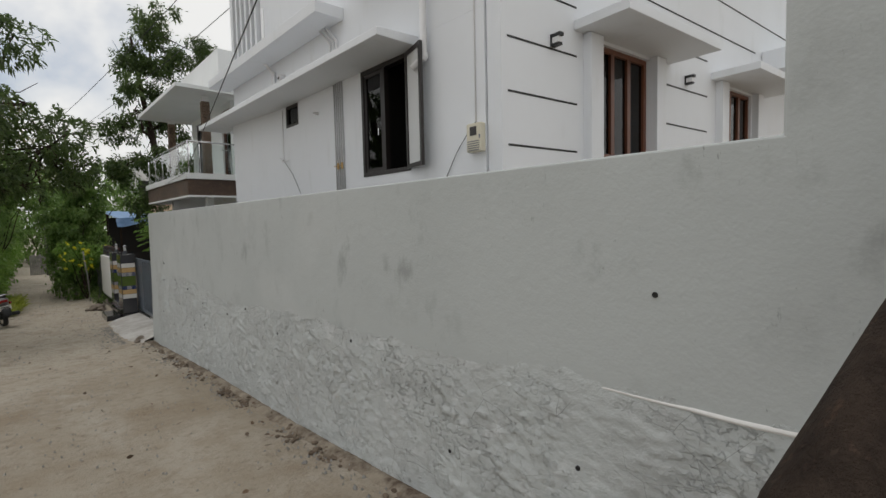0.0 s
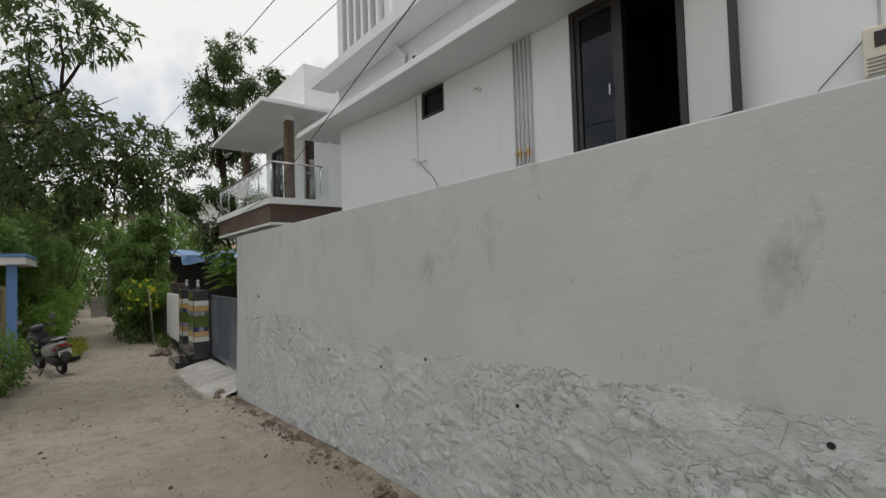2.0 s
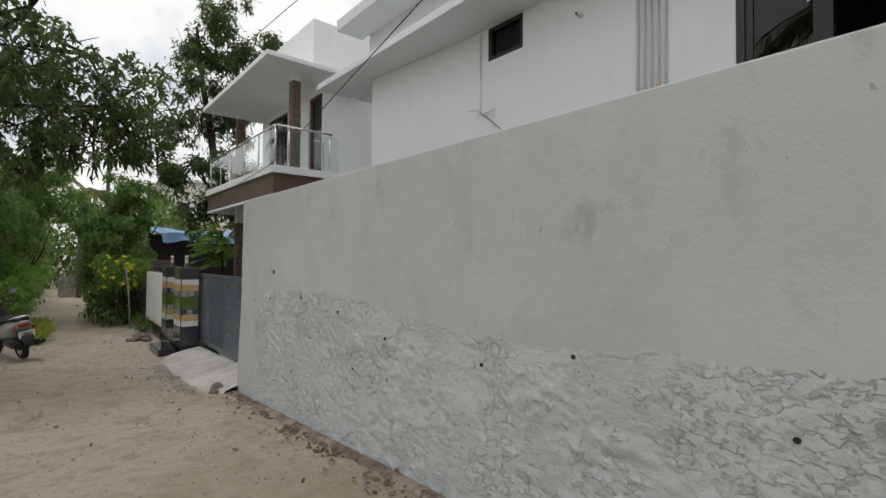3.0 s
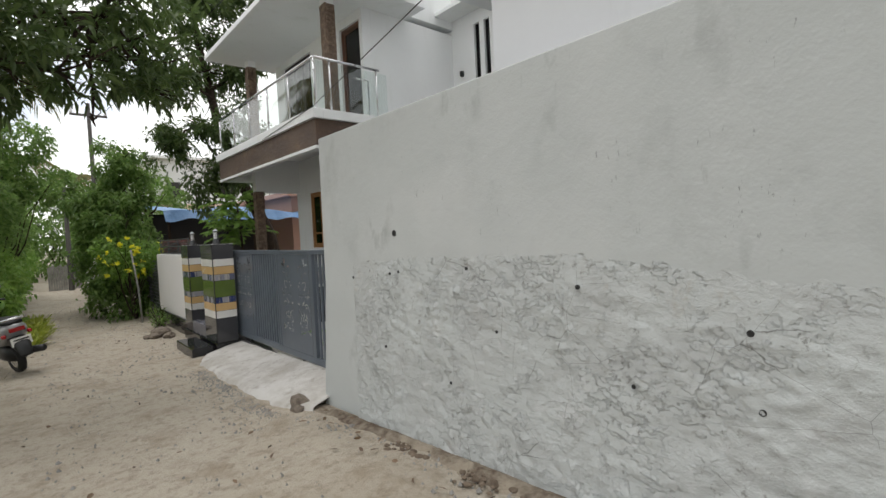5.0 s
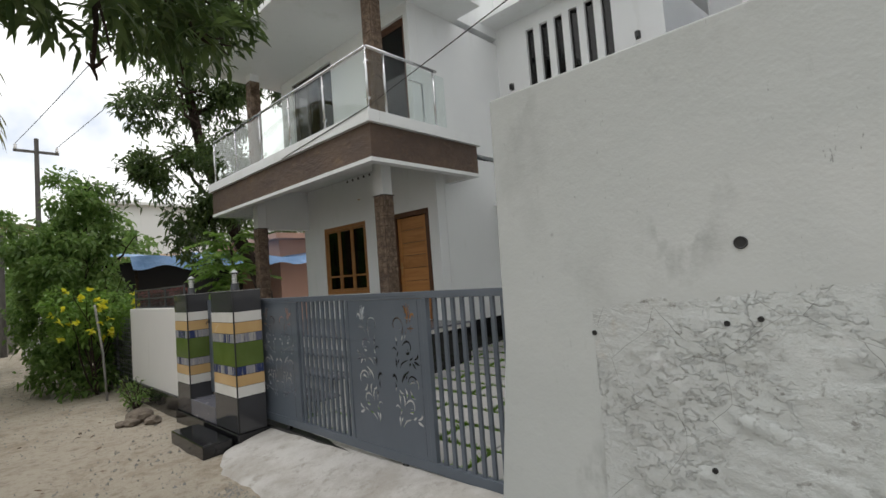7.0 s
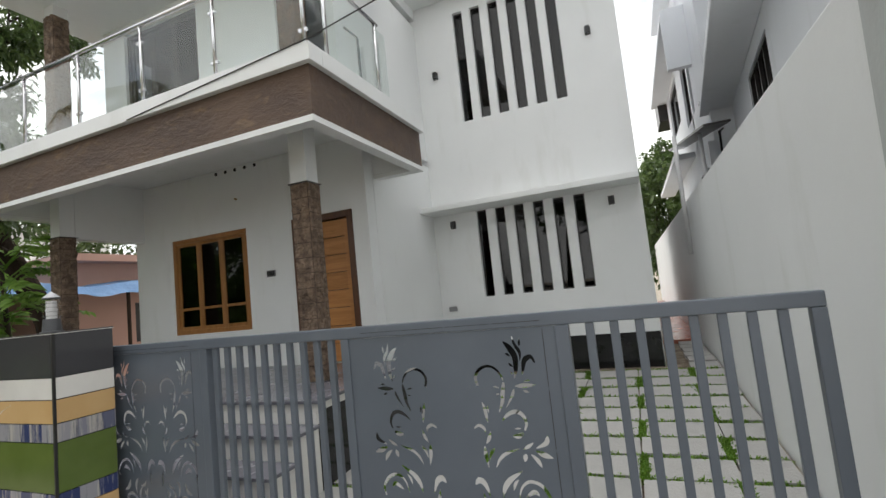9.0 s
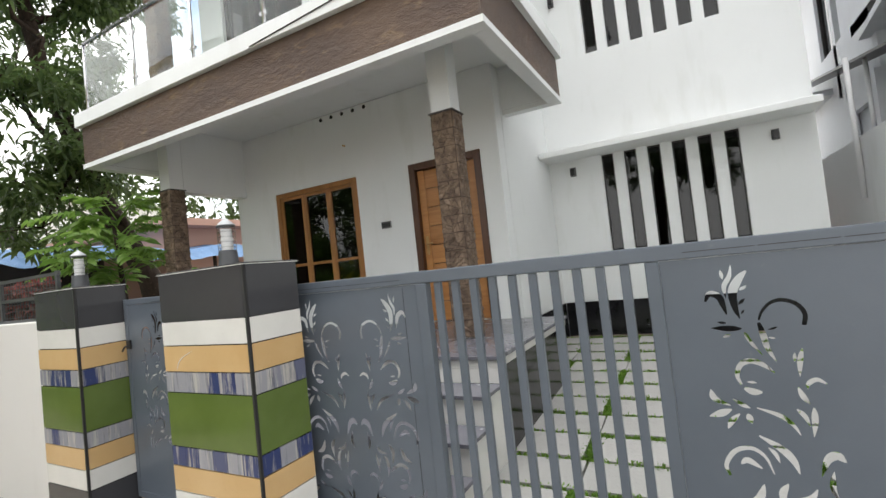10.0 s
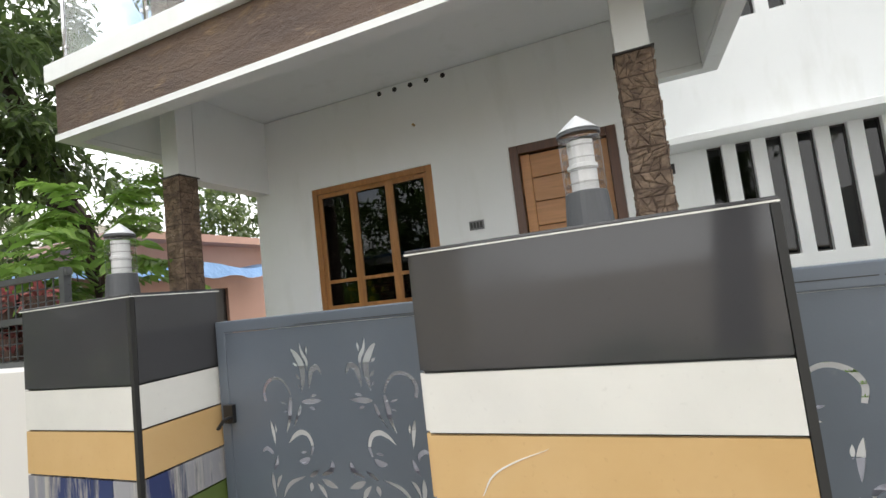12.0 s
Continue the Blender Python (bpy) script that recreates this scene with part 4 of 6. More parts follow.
def motif():
    """Half of the cut-out scrollwork: hook, plumes and leaves on a winding stem; u runs out from the middle, v down from the panel's top."""
    S = stroke
    upper = [S([(0.076, -0.258), (0.07, -0.219), (0.09, -0.185), (0.129, -0.169), (0.164, -0.178), (0.191, -0.207), (0.203, -0.236)], 0.015, 0.9, 0.5, 0.15),
             S([(0.204, -0.244), (0.194, -0.295), (0.188, -0.333), (0.168, -0.38)], 0.021, 0.5, 0.2, 0.35), S([(0.15, -0.262), (0.18, -0.27)], 0.008), S([(0.16, -0.3), (0.181, -0.297)], 0.007),
             S([(0.222, -0.06), (0.246, -0.086), (0.27, -0.131), (0.268, -0.19), (0.258, -0.228)], 0.03, 0.25, 0.1, 0.42), S([(0.226, -0.113), (0.25, -0.127)], 0.012), S([(0.236, -0.158), (0.257, -0.178)], 0.012), S([(0.242, -0.197), (0.252, -0.212)], 0.008),
             S([(0.266, -0.037), (0.275, -0.076), (0.294, -0.11), (0.293, -0.152)], 0.017, 0.2, 0.1, 0.55), S([(0.3, -0.05), (0.296, -0.085)], 0.012),
             S([(0.36, -0.162), (0.342, -0.134), (0.314, -0.148), (0.304, -0.18), (0.297, -0.212)], 0.024, 0.3, 0.2, 0.45),
             S([(0.256, -0.264), (0.3, -0.262), (0.352, -0.259)], 0.022, 0.2, 0.1, 0.45), S([(0.3, -0.243), (0.33, -0.238)], 0.01), S([(0.292, -0.284), (0.318, -0.292)], 0.012),
             S([(0.25, -0.276), (0.236, -0.31), (0.204, -0.36)], 0.014, 0.3, 0.1, 0.3)]
    middle = [S([(0.09, -0.335), (0.101, -0.38), (0.107, -0.432)], 0.018, 0.2, 0.1, 0.45), S([(0.113, -0.35), (0.116, -0.382)], 0.011), S([(0.14, -0.336), (0.158, -0.36), (0.164, -0.405), (0.156, -0.448)], 0.02, 0.2, 0.1, 0.5),
              S([(0.036, -0.455), (0.062, -0.441), (0.086, -0.455), (0.09, -0.474)], 0.016, 0.3, 0.15, 0.5),
              S([(0.176, -0.42), (0.204, -0.394), (0.24, -0.378), (0.274, -0.391), (0.289, -0.43), (0.279, -0.462)], 0.02, 0.2, 0.4, 0.4), S([(0.272, -0.474), (0.248, -0.486), (0.22, -0.488)], 0.024, 0.4, 0.3, 0.5), S([(0.232, -0.455), (0.262, -0.452)], 0.009),
              S([(0.116, -0.468), (0.106, -0.498), (0.089, -0.524)], 0.018, 0.2, 0.15, 0.5), S([(0.08, -0.535), (0.082, -0.58), (0.09, -0.634)], 0.02, 0.25, 0.1, 0.4), S([(0.128, -0.542), (0.108, -0.566), (0.096, -0.6)], 0.016, 0.2, 0.1, 0.4),
              S([(0.126, -0.63), (0.146, -0.594), (0.18, -0.566), (0.243, -0.543)], 0.016, 0.2, 0.2, 0.6),
              S([(0.262, -0.545), (0.285, -0.533), (0.312, -0.514)], 0.016), S([(0.378, -0.482), (0.368, -0.515), (0.322, -0.538)], 0.022, 0.15, 0.2, 0.4), S([(0.32, -0.552), (0.352, -0.566), (0.392, -0.58)], 0.026, 0.2, 0.12, 0.5),
              S([(0.296, -0.566), (0.322, -0.592), (0.338, -0.622)], 0.02, 0.2, 0.12, 0.5), S([(0.272, -0.565), (0.262, -0.6)], 0.022, 0.3, 0.15, 0.4)]
    lower = [S([(0.143, -0.764), (0.156, -0.72), (0.186, -0.682), (0.247, -0.64)], 0.026, 0.1, 0.2, 0.55), S([(0.196, -0.73), (0.206, -0.7), (0.224, -0.68)], 0.014),
             S([(0.216, -0.772), (0.236, -0.714), (0.275, -0.686), (0.325, -0.7), (0.358, -0.75), (0.35, -0.79)], 0.017, 0.2, 0.5, 0.6), S([(0.25, -0.755), (0.29, -0.73), (0.312, -0.745)], 0.022, 0.2, 0.2, 0.5),
             S([(0.014, -0.712), (0.036, -0.692), (0.062, -0.708), (0.084, -0.765)], 0.03, 0.15, 0.1, 0.4), S([(0.05, -0.745), (0.058, -0.8), (0.046, -0.84)], 0.018, 0.1, 0.1, 0.4),
             S([(0.1, -0.81), (0.12, -0.84), (0.16, -0.85)], 0.018), S([(0.18, -0.8), (0.2, -0.84), (0.192, -0.9)], 0.024, 0.15, 0.1, 0.4), S([(0.25, -0.81), (0.27, -0.86), (0.31, -0.88)], 0.026, 0.15, 0.1, 0.45), S([(0.22, -0.93), (0.24, -0.88), (0.252, -0.85)], 0.014)]
    foot = [[(u, v - 0.52) for u, v in poly] for poly in middle[:14]]
    return upper + middle + lower + foot


def cut_panel(name, width, height, x, y0, z0, mat, parent, squeeze=1.0, flip=False, shift=0.0, size=1.0, drop=0.0, apart=0.0):
    """A flat sheet facing -x with the scrollwork cut through it, its two halves mirrored."""
    c = bpy.data.curves.new(name, "CURVE")
    c.dimensions, c.fill_mode, c.extrude = "2D", "BOTH", 0.0015

    def spline(pts):
        s = c.splines.new("POLY")
        s.points.add(len(pts) - 1)
        for q, (u, v) in zip(s.points, pts):
            q.co = (u, v, 0, 1)
        s.use_cyclic_u = True

    spline([(0, 0), (width, 0), (width, height), (0, height)])
    done = []
    for sign in (1, -1):
        for poly in motif():
            pts = [(width / 2 + shift + sign * (apart + squeeze * (0.418 - u if flip else u)), height + v * size - drop) for u, v in poly]
            if any(not (0.03 < u < width - 0.03 and 0.03 < v < height - 0.03) for u, v in pts):
                continue
            grown = [p for q in done for p in q]
            if any(inside(p, q) for q in done for p in pts) or any(inside(p, pts) for p in grown):
                continue
            done.append(pts)
            spline(pts)
    tmp = new(name, c)
    me = bpy.data.meshes.new_from_object(tmp.evaluated_get(bpy.context.evaluated_depsgraph_get()))
    bpy.data.objects.remove(tmp)
    me.transform(Matrix(((0, 0, 1, x), (-1, 0, 0, y0 + width), (0, 1, 0, z0), (0, 0, 0, 1))))
    me.materials.clear()
    me.materials.append(mat)
    me.name = name
    ob = new(name, me)
    ob.parent = parent
    ob.matrix_parent_inverse = Matrix.Translation(-parent.location)
    ob["label"] = "sheet panel with cut-out scrollwork"
    return ob


def build_sliding_gate():
    g = thing("sliding_gate", (2.33, 14.0, -0.3), "closed grey-blue metal sliding gate", "gate")
    x0, x1, top, low = 2.305, 2.355, 1.23, -0.3
    part("top_rail", Geo().box(x0, x1, 12.05, 16.15, top - 0.06, top), gate_paint, g, bevel=0.005)
    part("bottom_rail", Geo().box(x0, x1, 12.05, 16.15, low, low + 0.09), gate_paint, g, bevel=0.005)
    for y, w in ((12.05, 0.05), (12.985, 0.06), (14.13, 0.05), (15.16, 0.06), (16.1, 0.05)):
        part("upright", Geo().box(x0, x1, y, y + w, low + 0.091, top - 0.061), gate_paint, g, bevel=0.004)
    for first, pitch, n in ((12.185, 0.1015, 8), (14.255, 0.0945, 10)):
        for i in range(n):
            y = first + i * pitch
            part("slat", Geo().box(x0 + 0.012, x1 - 0.012, y - 0.018, y + 0.018, low + 0.091, top - 0.061), gate_paint, g, bevel=0.003)
    cut_panel("panel", 1.083, 1.378, 2.315, 13.046, low + 0.091, gate_paint, g, 1.0, False, 0.016, apart=0.06)
    cut_panel("panel", 0.878, 1.378, 2.315, 15.221, low + 0.091, gate_paint, g)
    for a, b in ((13.1, 14.05), (15.3, 16.03)):
        for k in range(4):
            y = a + (b - a) * k / 4
            part("weld_seam", Geo().box(x0 - 0.0012, x0 - 0.0002, y + 0.006, y + (b - a) / 4 - 0.004, top - 0.036, top - 0.0335), grout, g)
        for k in range(5):
            z = low + 0.12 + 0.27 * k
            part("weld_seam", Geo().box(2.3122, 2.3134, a, a + 0.0025, z, z + 0.255), grout, g)
    for y in (12.2, 13.4, 15.5):
        part("wheel", Geo().tube([(x0 + 0.005, y, low - 0.02), (x1 - 0.005, y, low - 0.02)], 0.035, 14), black_metal, g)
    rail = thing("gate_track", (2.33, 14, -0.36), "black steel gate track on the ramp", "track", kind="structure")
    part("track", Geo().box(2.28, 2.38, 11.95, 16.2, -0.45, -0.345), black_metal, rail)
    part("bracket", Geo().box(2.262, 2.4, 12.0, 12.06, -0.344, -0.18), black_metal, rail)
    return g


build_sliding_gate()


def build_wicket():
    g = thing("wicket_gate", (2.2, 17.1, -0.1), "closed grey-blue metal wicket gate", "gate")
    part("frame", frame_ring(0, 2.185, 2.225, 16.68, 17.54, -0.1, 1.25, 0.04), gate_paint, g, bevel=0.004)
    cut_panel("panel", 0.778, 1.268, 2.19, 16.721, -0.059, gate_paint, g, 0.8, True, 0.04, 0.82, 0.021)
    for a, b in ((16.75, 16.95), (16.955, 17.2)):
        part("weld_seam", Geo().box(2.1838, 2.1848, a, b, 1.216, 1.2185), grout, g)
    latch = part("latch", Geo().box(2.172, 2.186, 17.475, 17.515, 0.91, 0.97), black_metal, g)
    part("bolt", Geo().tube([(2.172, 17.485, 0.93), (2.145, 17.485, 0.93), (2.145, 17.515, 0.9)], 0.006, 8), black_metal, latch)
    part("hinge", Geo().box(2.16, 2.184, 16.682, 16.74, 1.21, 1.225), steel, g)


build_wicket()

BANDS = ((1.36, 1.1, "dark"), (1.1, 0.97, "white"), (0.97, 0.83, "beige"), (0.83, 0.72, "streak"), (0.72, 0.43, "green"), (0.43, 0.325, "streak"), (0.325, 0.19, "beige"), (0.19, 0.06, "white"), (0.06, -0.36, "dark"))
TILES = {"dark": tile_dark, "white": tile_white, "beige": tile_beige, "streak": tile_streak, "green": tile_green}


def build_pillar(x0, x1, y0, y1, label):
    """A square gate pillar faced with bands of coloured tiles."""
    p = thing("gate_pillar", ((x0 + x1) / 2, (y0 + y1) / 2, -0.5), label, "pillar", "tiled gate pillars")
    part("core", Geo().box(x0 + 0.012, x1 - 0.012, y0 + 0.012, y1 - 0.012, -0.6, 1.354), grout, p)
    for top, low, kind in BANDS:
        zt, zl = top - 0.003, low + 0.003
        for face in range(4):
            n = 1
            if kind == "streak":
                n = max(3, round((y1 - y0) / 0.12)) if face < 2 else max(2, round((x1 - x0) / 0.12))
            for i in range(n):
                if face < 2:
                    a, b = y0 + 0.014 + (y1 - y0 - 0.028) * i / n, y0 + 0.014 + (y1 - y0 - 0.028) * (i + 1) / n
                    e = (x0, x0 + 0.0118) if face == 0 else (x1 - 0.0118, x1)
                    geo = Geo().box(e[0], e[1], a + 0.0008, b - 0.0008, zl, zt)
                else:
                    a, b = x0 + 0.014 + (x1 - x0 - 0.028) * i / n, x0 + 0.014 + (x1 - x0 - 0.028) * (i + 1) / n
                    e = (y0, y0 + 0.0118) if face == 2 else (y1 - 0.0118, y1)
                    geo = Geo().box(a + 0.0008, b - 0.0008, e[0], e[1], zl, zt)
                part("tile", geo, TILES[kind], p)
    # Thin white line all round, just below the top tile.
    part("edge_line", Geo().box(x0 - 0.0015, x1 + 0.0015, y0 - 0.0015, y1 + 0.0015, 1.3572, 1.3606), tile_white, p, "thin white line under the top tile")
    part("top_tile", Geo().box(x0, x1, y0, y1, 1.361, 1.368), tile_dark, p, bevel=0.002)
    # corner trims
    part("corner_trim", Geo().box(x0 - 0.001, x0 + 0.013, y0 - 0.001, y0 + 0.013, -0.36, 1.354), grout, p)
    return p


scratched = build_pillar(1.9, 2.26, 15.935, 16.64, "gate pillar with green, beige, white and dark tile bands")
build_pillar(1.9, 2.22, 17.55, 18.1, "narrower gate pillar with banded coloured tiles")


mark = stroke([(16.52, 0.848), (16.495, 0.888), (16.445, 0.917), (16.375, 0.943)], 0.0035, 0.4, 0.1, 0.3)
part("scratch", Geo().prism(mark, 0, 1.8985, 1.8999), tile_white, scratched, "pale chalky scratch on the beige tile")


def pillar_lamp(x, y, z):
    ob = thing("pillar_lamp", (x, y, z), "round glass garden lamp on a gate pillar", "lamp", "lamps on the gate pillars")
    part("base", Geo().lathe([(0.064, 0), (0.064, 0.006), (0.053, 0.01), (0.047, 0.085), (0.043, 0.088)], (x, y, z), 28), lamp_grey, ob, "dark grey plastic lamp base", smooth=False)
    part("glass", Geo().lathe([(0.046, 0.089), (0.047, 0.11), (0.047, 0.2), (0.046, 0.218)], (x, y, z), 28), lamp_glass, ob, "clear glass cylinder", smooth=True)
    part("diffuser", Geo().lathe([(0.03, 0.0885), (0.03, 0.14), (0.034, 0.142), (0.034, 0.15), (0.029, 0.152), (0.029, 0.205)], (x, y, z), 20), pvc, ob, "white inner lamp tube", smooth=False)
    for k in range(4):
        h = 0.104 + 0.028 * k
        part("louvre", Geo().lathe([(0.035, h + 0.004), (0.043, h), (0.043, h + 0.002), (0.035, h + 0.006)], (x, y, z), 24), lamp_glass, ob)
    part("collar", Geo().lathe([(0.049, 0.2185), (0.049, 0.226), (0.046, 0.227)], (x, y, z), 28), lamp_grey, ob)
    part("cap", Geo().lathe([(0.049, 0.2275), (0.03, 0.245), (0.002, 0.268)], (x, y, z), 28), grey_cap, ob, "conical pale grey cap")


pillar_lamp(2.07, 16.25, 1.368)
pillar_lamp(2.07, 17.83, 1.368)

# plinth, threshold and step before the wicket
base = thing("plinth", (2.0, 17, -0.5), "black granite plinth under the pillars and wicket", "plinth", kind="structure")
part("footing", Geo().box(1.87, 2.3, 15.9, 18.12, -0.7, -0.365), black_granite, base, bevel=0.006)
part("threshold", Geo().box(1.9, 2.3, 16.65, 17.54, -0.362, -0.14), grey_granite, base, bevel=0.006)
part("wall_footing", Geo().box(1.94, 2.3, 18.121, 20.97, -0.7, -0.22), black_granite, base, bevel=0.004)
st = thing("granite_step", (1.66, 16.4, -0.5), "black granite step slab on the lane", "step")
part("slab", Geo().box(1.5, 1.84, 15.98, 17.1, -0.62, -0.4), black_granite, st, bevel=0.012)
tagged(link("wall_front_garden", Geo().box(1.97, 2.14, 18.104, 20.95, -0.218, 1.16), cream_white, bevel=0.008), "smooth white front garden wall", "wall", kind="structure")


# ---------------------------------------------------------------- first house, behind the street wall
FRONT = Matrix.Translation((3.73, 2.9, 0)) @ Matrix.Rotation(radians(-5), 4, "Z")  # its entrance front is slightly askew


def front_box(geo, u0, u1, v0, v1, z0, z1):
    return geo.box(u0, u1, v0, v1, z0, z1, FRONT)


REAR = Matrix.Translation((3.69, 11.13, 0)) @ Matrix.Rotation(radians(-5), 4, "Z") @ Matrix.Translation((-3.69, -11.13, 0))  # its rear is askew too


def rear(geo):
    geo.v = [tuple(REAR @ Vector(p)) for p in geo.v]
    return geo


def build_house_one():
    h = thing("house", (7, 6, 0), "tall white house with long window ledges", "house")
    wt = cool_white
    link("side_wall", wall_geo(0, 3.69, 3.9, 3.14, 10.5, -0.6, 4.53, [(4.5, 5.66, 2.83, 4.4), (7.807, 8.356, 3.99, 4.398)]), wt, h, bevel=0.006)
    link("upper_side_wall", wall_geo(0, 3.691, 3.9, 3.14, 11.13, 4.532, 8.6, [(9.35, 10.9, 5.75, 7.3)]), wt, h)
    link("corner_wall", Geo().prism([(3.692, 8.5), (3.49, 10.69), (4.3, 11.06), (4.3, 10.92), (3.9, 10.6), (3.9, 8.5)], 2, -0.6, 4.398), wt, h)
    link("front_wall", wall_geo(1, 0.0, 0.22, -0.036, 9.5, -0.6, 8.6, [(1.68, 3.0, 2.6, 4.42), (5.45, 6.75, 2.6, 4.42)], FRONT), wt, h)
    link("back_wall", rear(wall_geo(1, 10.93, 11.128, 4.31, 16, -0.6, 5.0, [(6.88, 8.6, 2.2, 4.15)])), wt, h)
    link("upper_back_wall", rear(wall_geo(1, 10.2, 10.4, 3.99, 12, 5.0, 8.6)), wt, h)
    link("roof", Geo().box(3.5, 16, 1.8, 11.3, 8.6, 8.75), wt, h)
    # Invented room surfaces in near-black keep this house's windows dark.
    link("added_floor", Geo().box(3.91, 12, 3.3, 10.9, 4.75, 4.95), shade_dark, h)
    link("dark_backing", Geo().box(5.6, 5.7, 3.4, 10.9, -0.5, 4.7), shade_dark, h)
    link("dark_backing", Geo().box(5.6, 5.7, 3.4, 10.1, 5, 8.5), shade_dark, h)
    link("dark_backing", Geo().box(3.95, 13, 5.6, 5.7, -0.5, 4.7), shade_dark, h)
    link("end_wall", Geo().box(13, 13.2, 2.4, 10.9, -0.6, 8.6), wt, h)
    # ledges
    link("ledge", Geo().prism([(3.045, 4.4), (3.688, 4.4), (3.688, 4.53), (3.045, 4.5)], 1, 4.29, 11.72), wt, h, "long white concrete window ledge", 0.01)
    link("ledge", rear(Geo().box(3.695, 11.1, 11.131, 11.7, 4.4, 4.52)), wt, h, "long white concrete window ledge", 0.01)
    link("upper_ledge", Geo().box(3.2, 3.688, 6.1, 11.35, 5.32, 5.5), wt, h, "white upper storey ledge", 0.01)
    link("upper_ledge", Geo().box(3.3, 3.688, 3.4, 5.6, 5.62, 5.8), wt, h, "white upper storey ledge", 0.01)
    # fins of the upper stair window
    for i in range(6):
        y = 9.42 + i * 0.27
        link("fin", Geo().box(3.62, 3.75, y, y + 0.09, 5.75, 7.3), wt, h)
    link("stair_pane", Geo().box(3.8, 3.81, 9.35, 10.9, 5.75, 7.3), tinted_glass, h)
    # large side window with one leaf thrown open
    win = link("window", frame_ring(0, 3.68, 3.78, 4.5, 5.66, 2.83, 4.398, 0.06), dark_frame, h, "dark framed window with one leaf open", 0.004)
    link("mullion", Geo().box(3.69, 3.77, 5.07, 5.13, 2.891, 4.337), dark_frame, win)
    link("sash", frame_ring(0, 3.7, 3.74, 5.131, 5.599, 2.892, 4.336, 0.05), dark_frame, win)
    link("pane", Geo().box(3.717, 3.723, 5.181, 5.549, 2.942, 4.286), tinted_glass, win)
    link("sash_lever", Geo().tube([(3.695, 5.2, 3.5), (3.66, 5.2, 3.5), (3.66, 5.2, 3.4)], 0.008, 6), steel, win)
    m = Matrix.Translation((3.676, 4.515, 0)) @ Matrix.Rotation(radians(74), 4, "Z")
    sash = link("open_sash", wall_geo(1, 0, 0.04, -0.5, 0, 2.85, 4.37, [(-0.445, -0.055, 2.905, 4.315)], m), dark_frame, win, "open dark window leaf with a pale pane")
    link("pane", Geo().box(-0.444, -0.056, 0.012, 0.024, 2.906, 4.314, m), pale_pane, sash)
    sw = link("small_window", frame_ring(0, 3.7, 3.76, 7.808, 8.355, 3.991, 4.397, 0.05), dark_frame, h, "small dark ventilator window")
    link("pane", Geo().box(3.735, 3.741, 7.859, 8.304, 4.042, 4.346), tinted_glass, sw)
    # entrance front: windows with canopies, dark grooves, lamps
    for k, u in enumerate((1.68, 5.45)):
        for b in ((u - 0.26, u - 0.002, -0.12, 0, 2.4, 4.45), (u + 1.322, u + 1.58, -0.12, 0, 2.4, 4.45)):
            link("jamb", front_box(Geo(), *b), wt, h)
        link("canopy", Geo().box(u - 0.45, u + 1.9, -0.75, -0.002, 4.46, 4.58, FRONT), wt, h, "white concrete window canopy", 0.008)
        w = link("window", frame_ring(1, 0.05, 0.14, u, u + 1.32, 2.6, 4.42, 0.07, FRONT), red_wood, h, "red-brown wooden three-leaf window", 0.004)
        for a in (0.42, 0.82):
            link("mullion", front_box(Geo(), u + a, u + a + 0.08, 0.051, 0.139, 2.671, 4.349), red_wood, w)
        for a, b in ((0.071, 0.419), (0.501, 0.819), (0.901, 1.249)):
            link("transom", front_box(Geo(), u + a, u + b, 0.055, 0.135, 2.95, 3.0), red_wood, w)
            link("pane", front_box(Geo(), u + a, u + b, 0.09, 0.096, 3.001, 4.348), tinted_glass, w)
            link("pane", front_box(Geo(), u + a, u + b, 0.09, 0.096, 2.672, 2.949), tinted_glass, w)
    for u0, u1, zs in ((0.06, 1.28, (2.97, 3.56, 4.15, 4.74)), (3.45, 4.85, (2.97, 3.56, 4.15, 4.74)), (0.06, 6.9, (5.27,)), (0.06, 9.3, (5.86,))):
        for z in zs:
            link("groove", front_box(Geo(), u0, u1, -0.004, 0.001, z - 0.012, z + 0.012), cable_black, h, "dark horizontal wall groove")
    # blue-glazed balcony at the far end of the entrance front
    link("far_balcony", Geo().box(7.2, 9.4, -1.3, -0.01, 4.95, 5.35, FRONT), wt, h, "small white upper balcony", 0.01)
    link("far_balcony_glass", Geo().box(7.2, 9.4, -1.28, -1.27, 5.36, 6.2, FRONT), clear_glass, h)
    # rear block, canopies and a dark lean-to sheet
    link("rear_block", wall_geo(1, 10.7, 10.9, 11.0, 18.6, -0.6, 9.2, [(12.6, 14.2, 5.0, 6.6), (15.4, 17.9, 5.6, 7.0)]), wt, h)
    link("rear_block_side", Geo().box(10.8, 10.998, 9.2, 10.899, -0.6, 9.2), wt, h)
    link("rear_canopy", Geo().box(12.2, 18.9, 10.902, 11.4, 7.2, 7.34), wt, h, "white concrete canopy", 0.008)
    link("rear_canopy", Geo().box(13.6, 20.5, 10.902, 11.4, 4.1, 4.24), wt, h, "white concrete canopy", 0.008)
    link("rear_canopy_fin", Geo().box(12.0, 12.198, 10.902, 11.4, 5.9, 7.34), wt, h)
    for a, b, z0, z1 in ((12.6, 14.2, 5.0, 6.6), (15.4, 17.9, 5.6, 7.0)):
        rw = link("rear_window", frame_ring(1, 10.76, 10.84, a, b, z0, z1, 0.06), dark_frame, h, "dark framed window")
        link("pane", Geo().box(a + 0.061, b - 0.061, 10.79, 10.796, z0 + 0.061, z1 - 0.061), tinted_glass, rw)
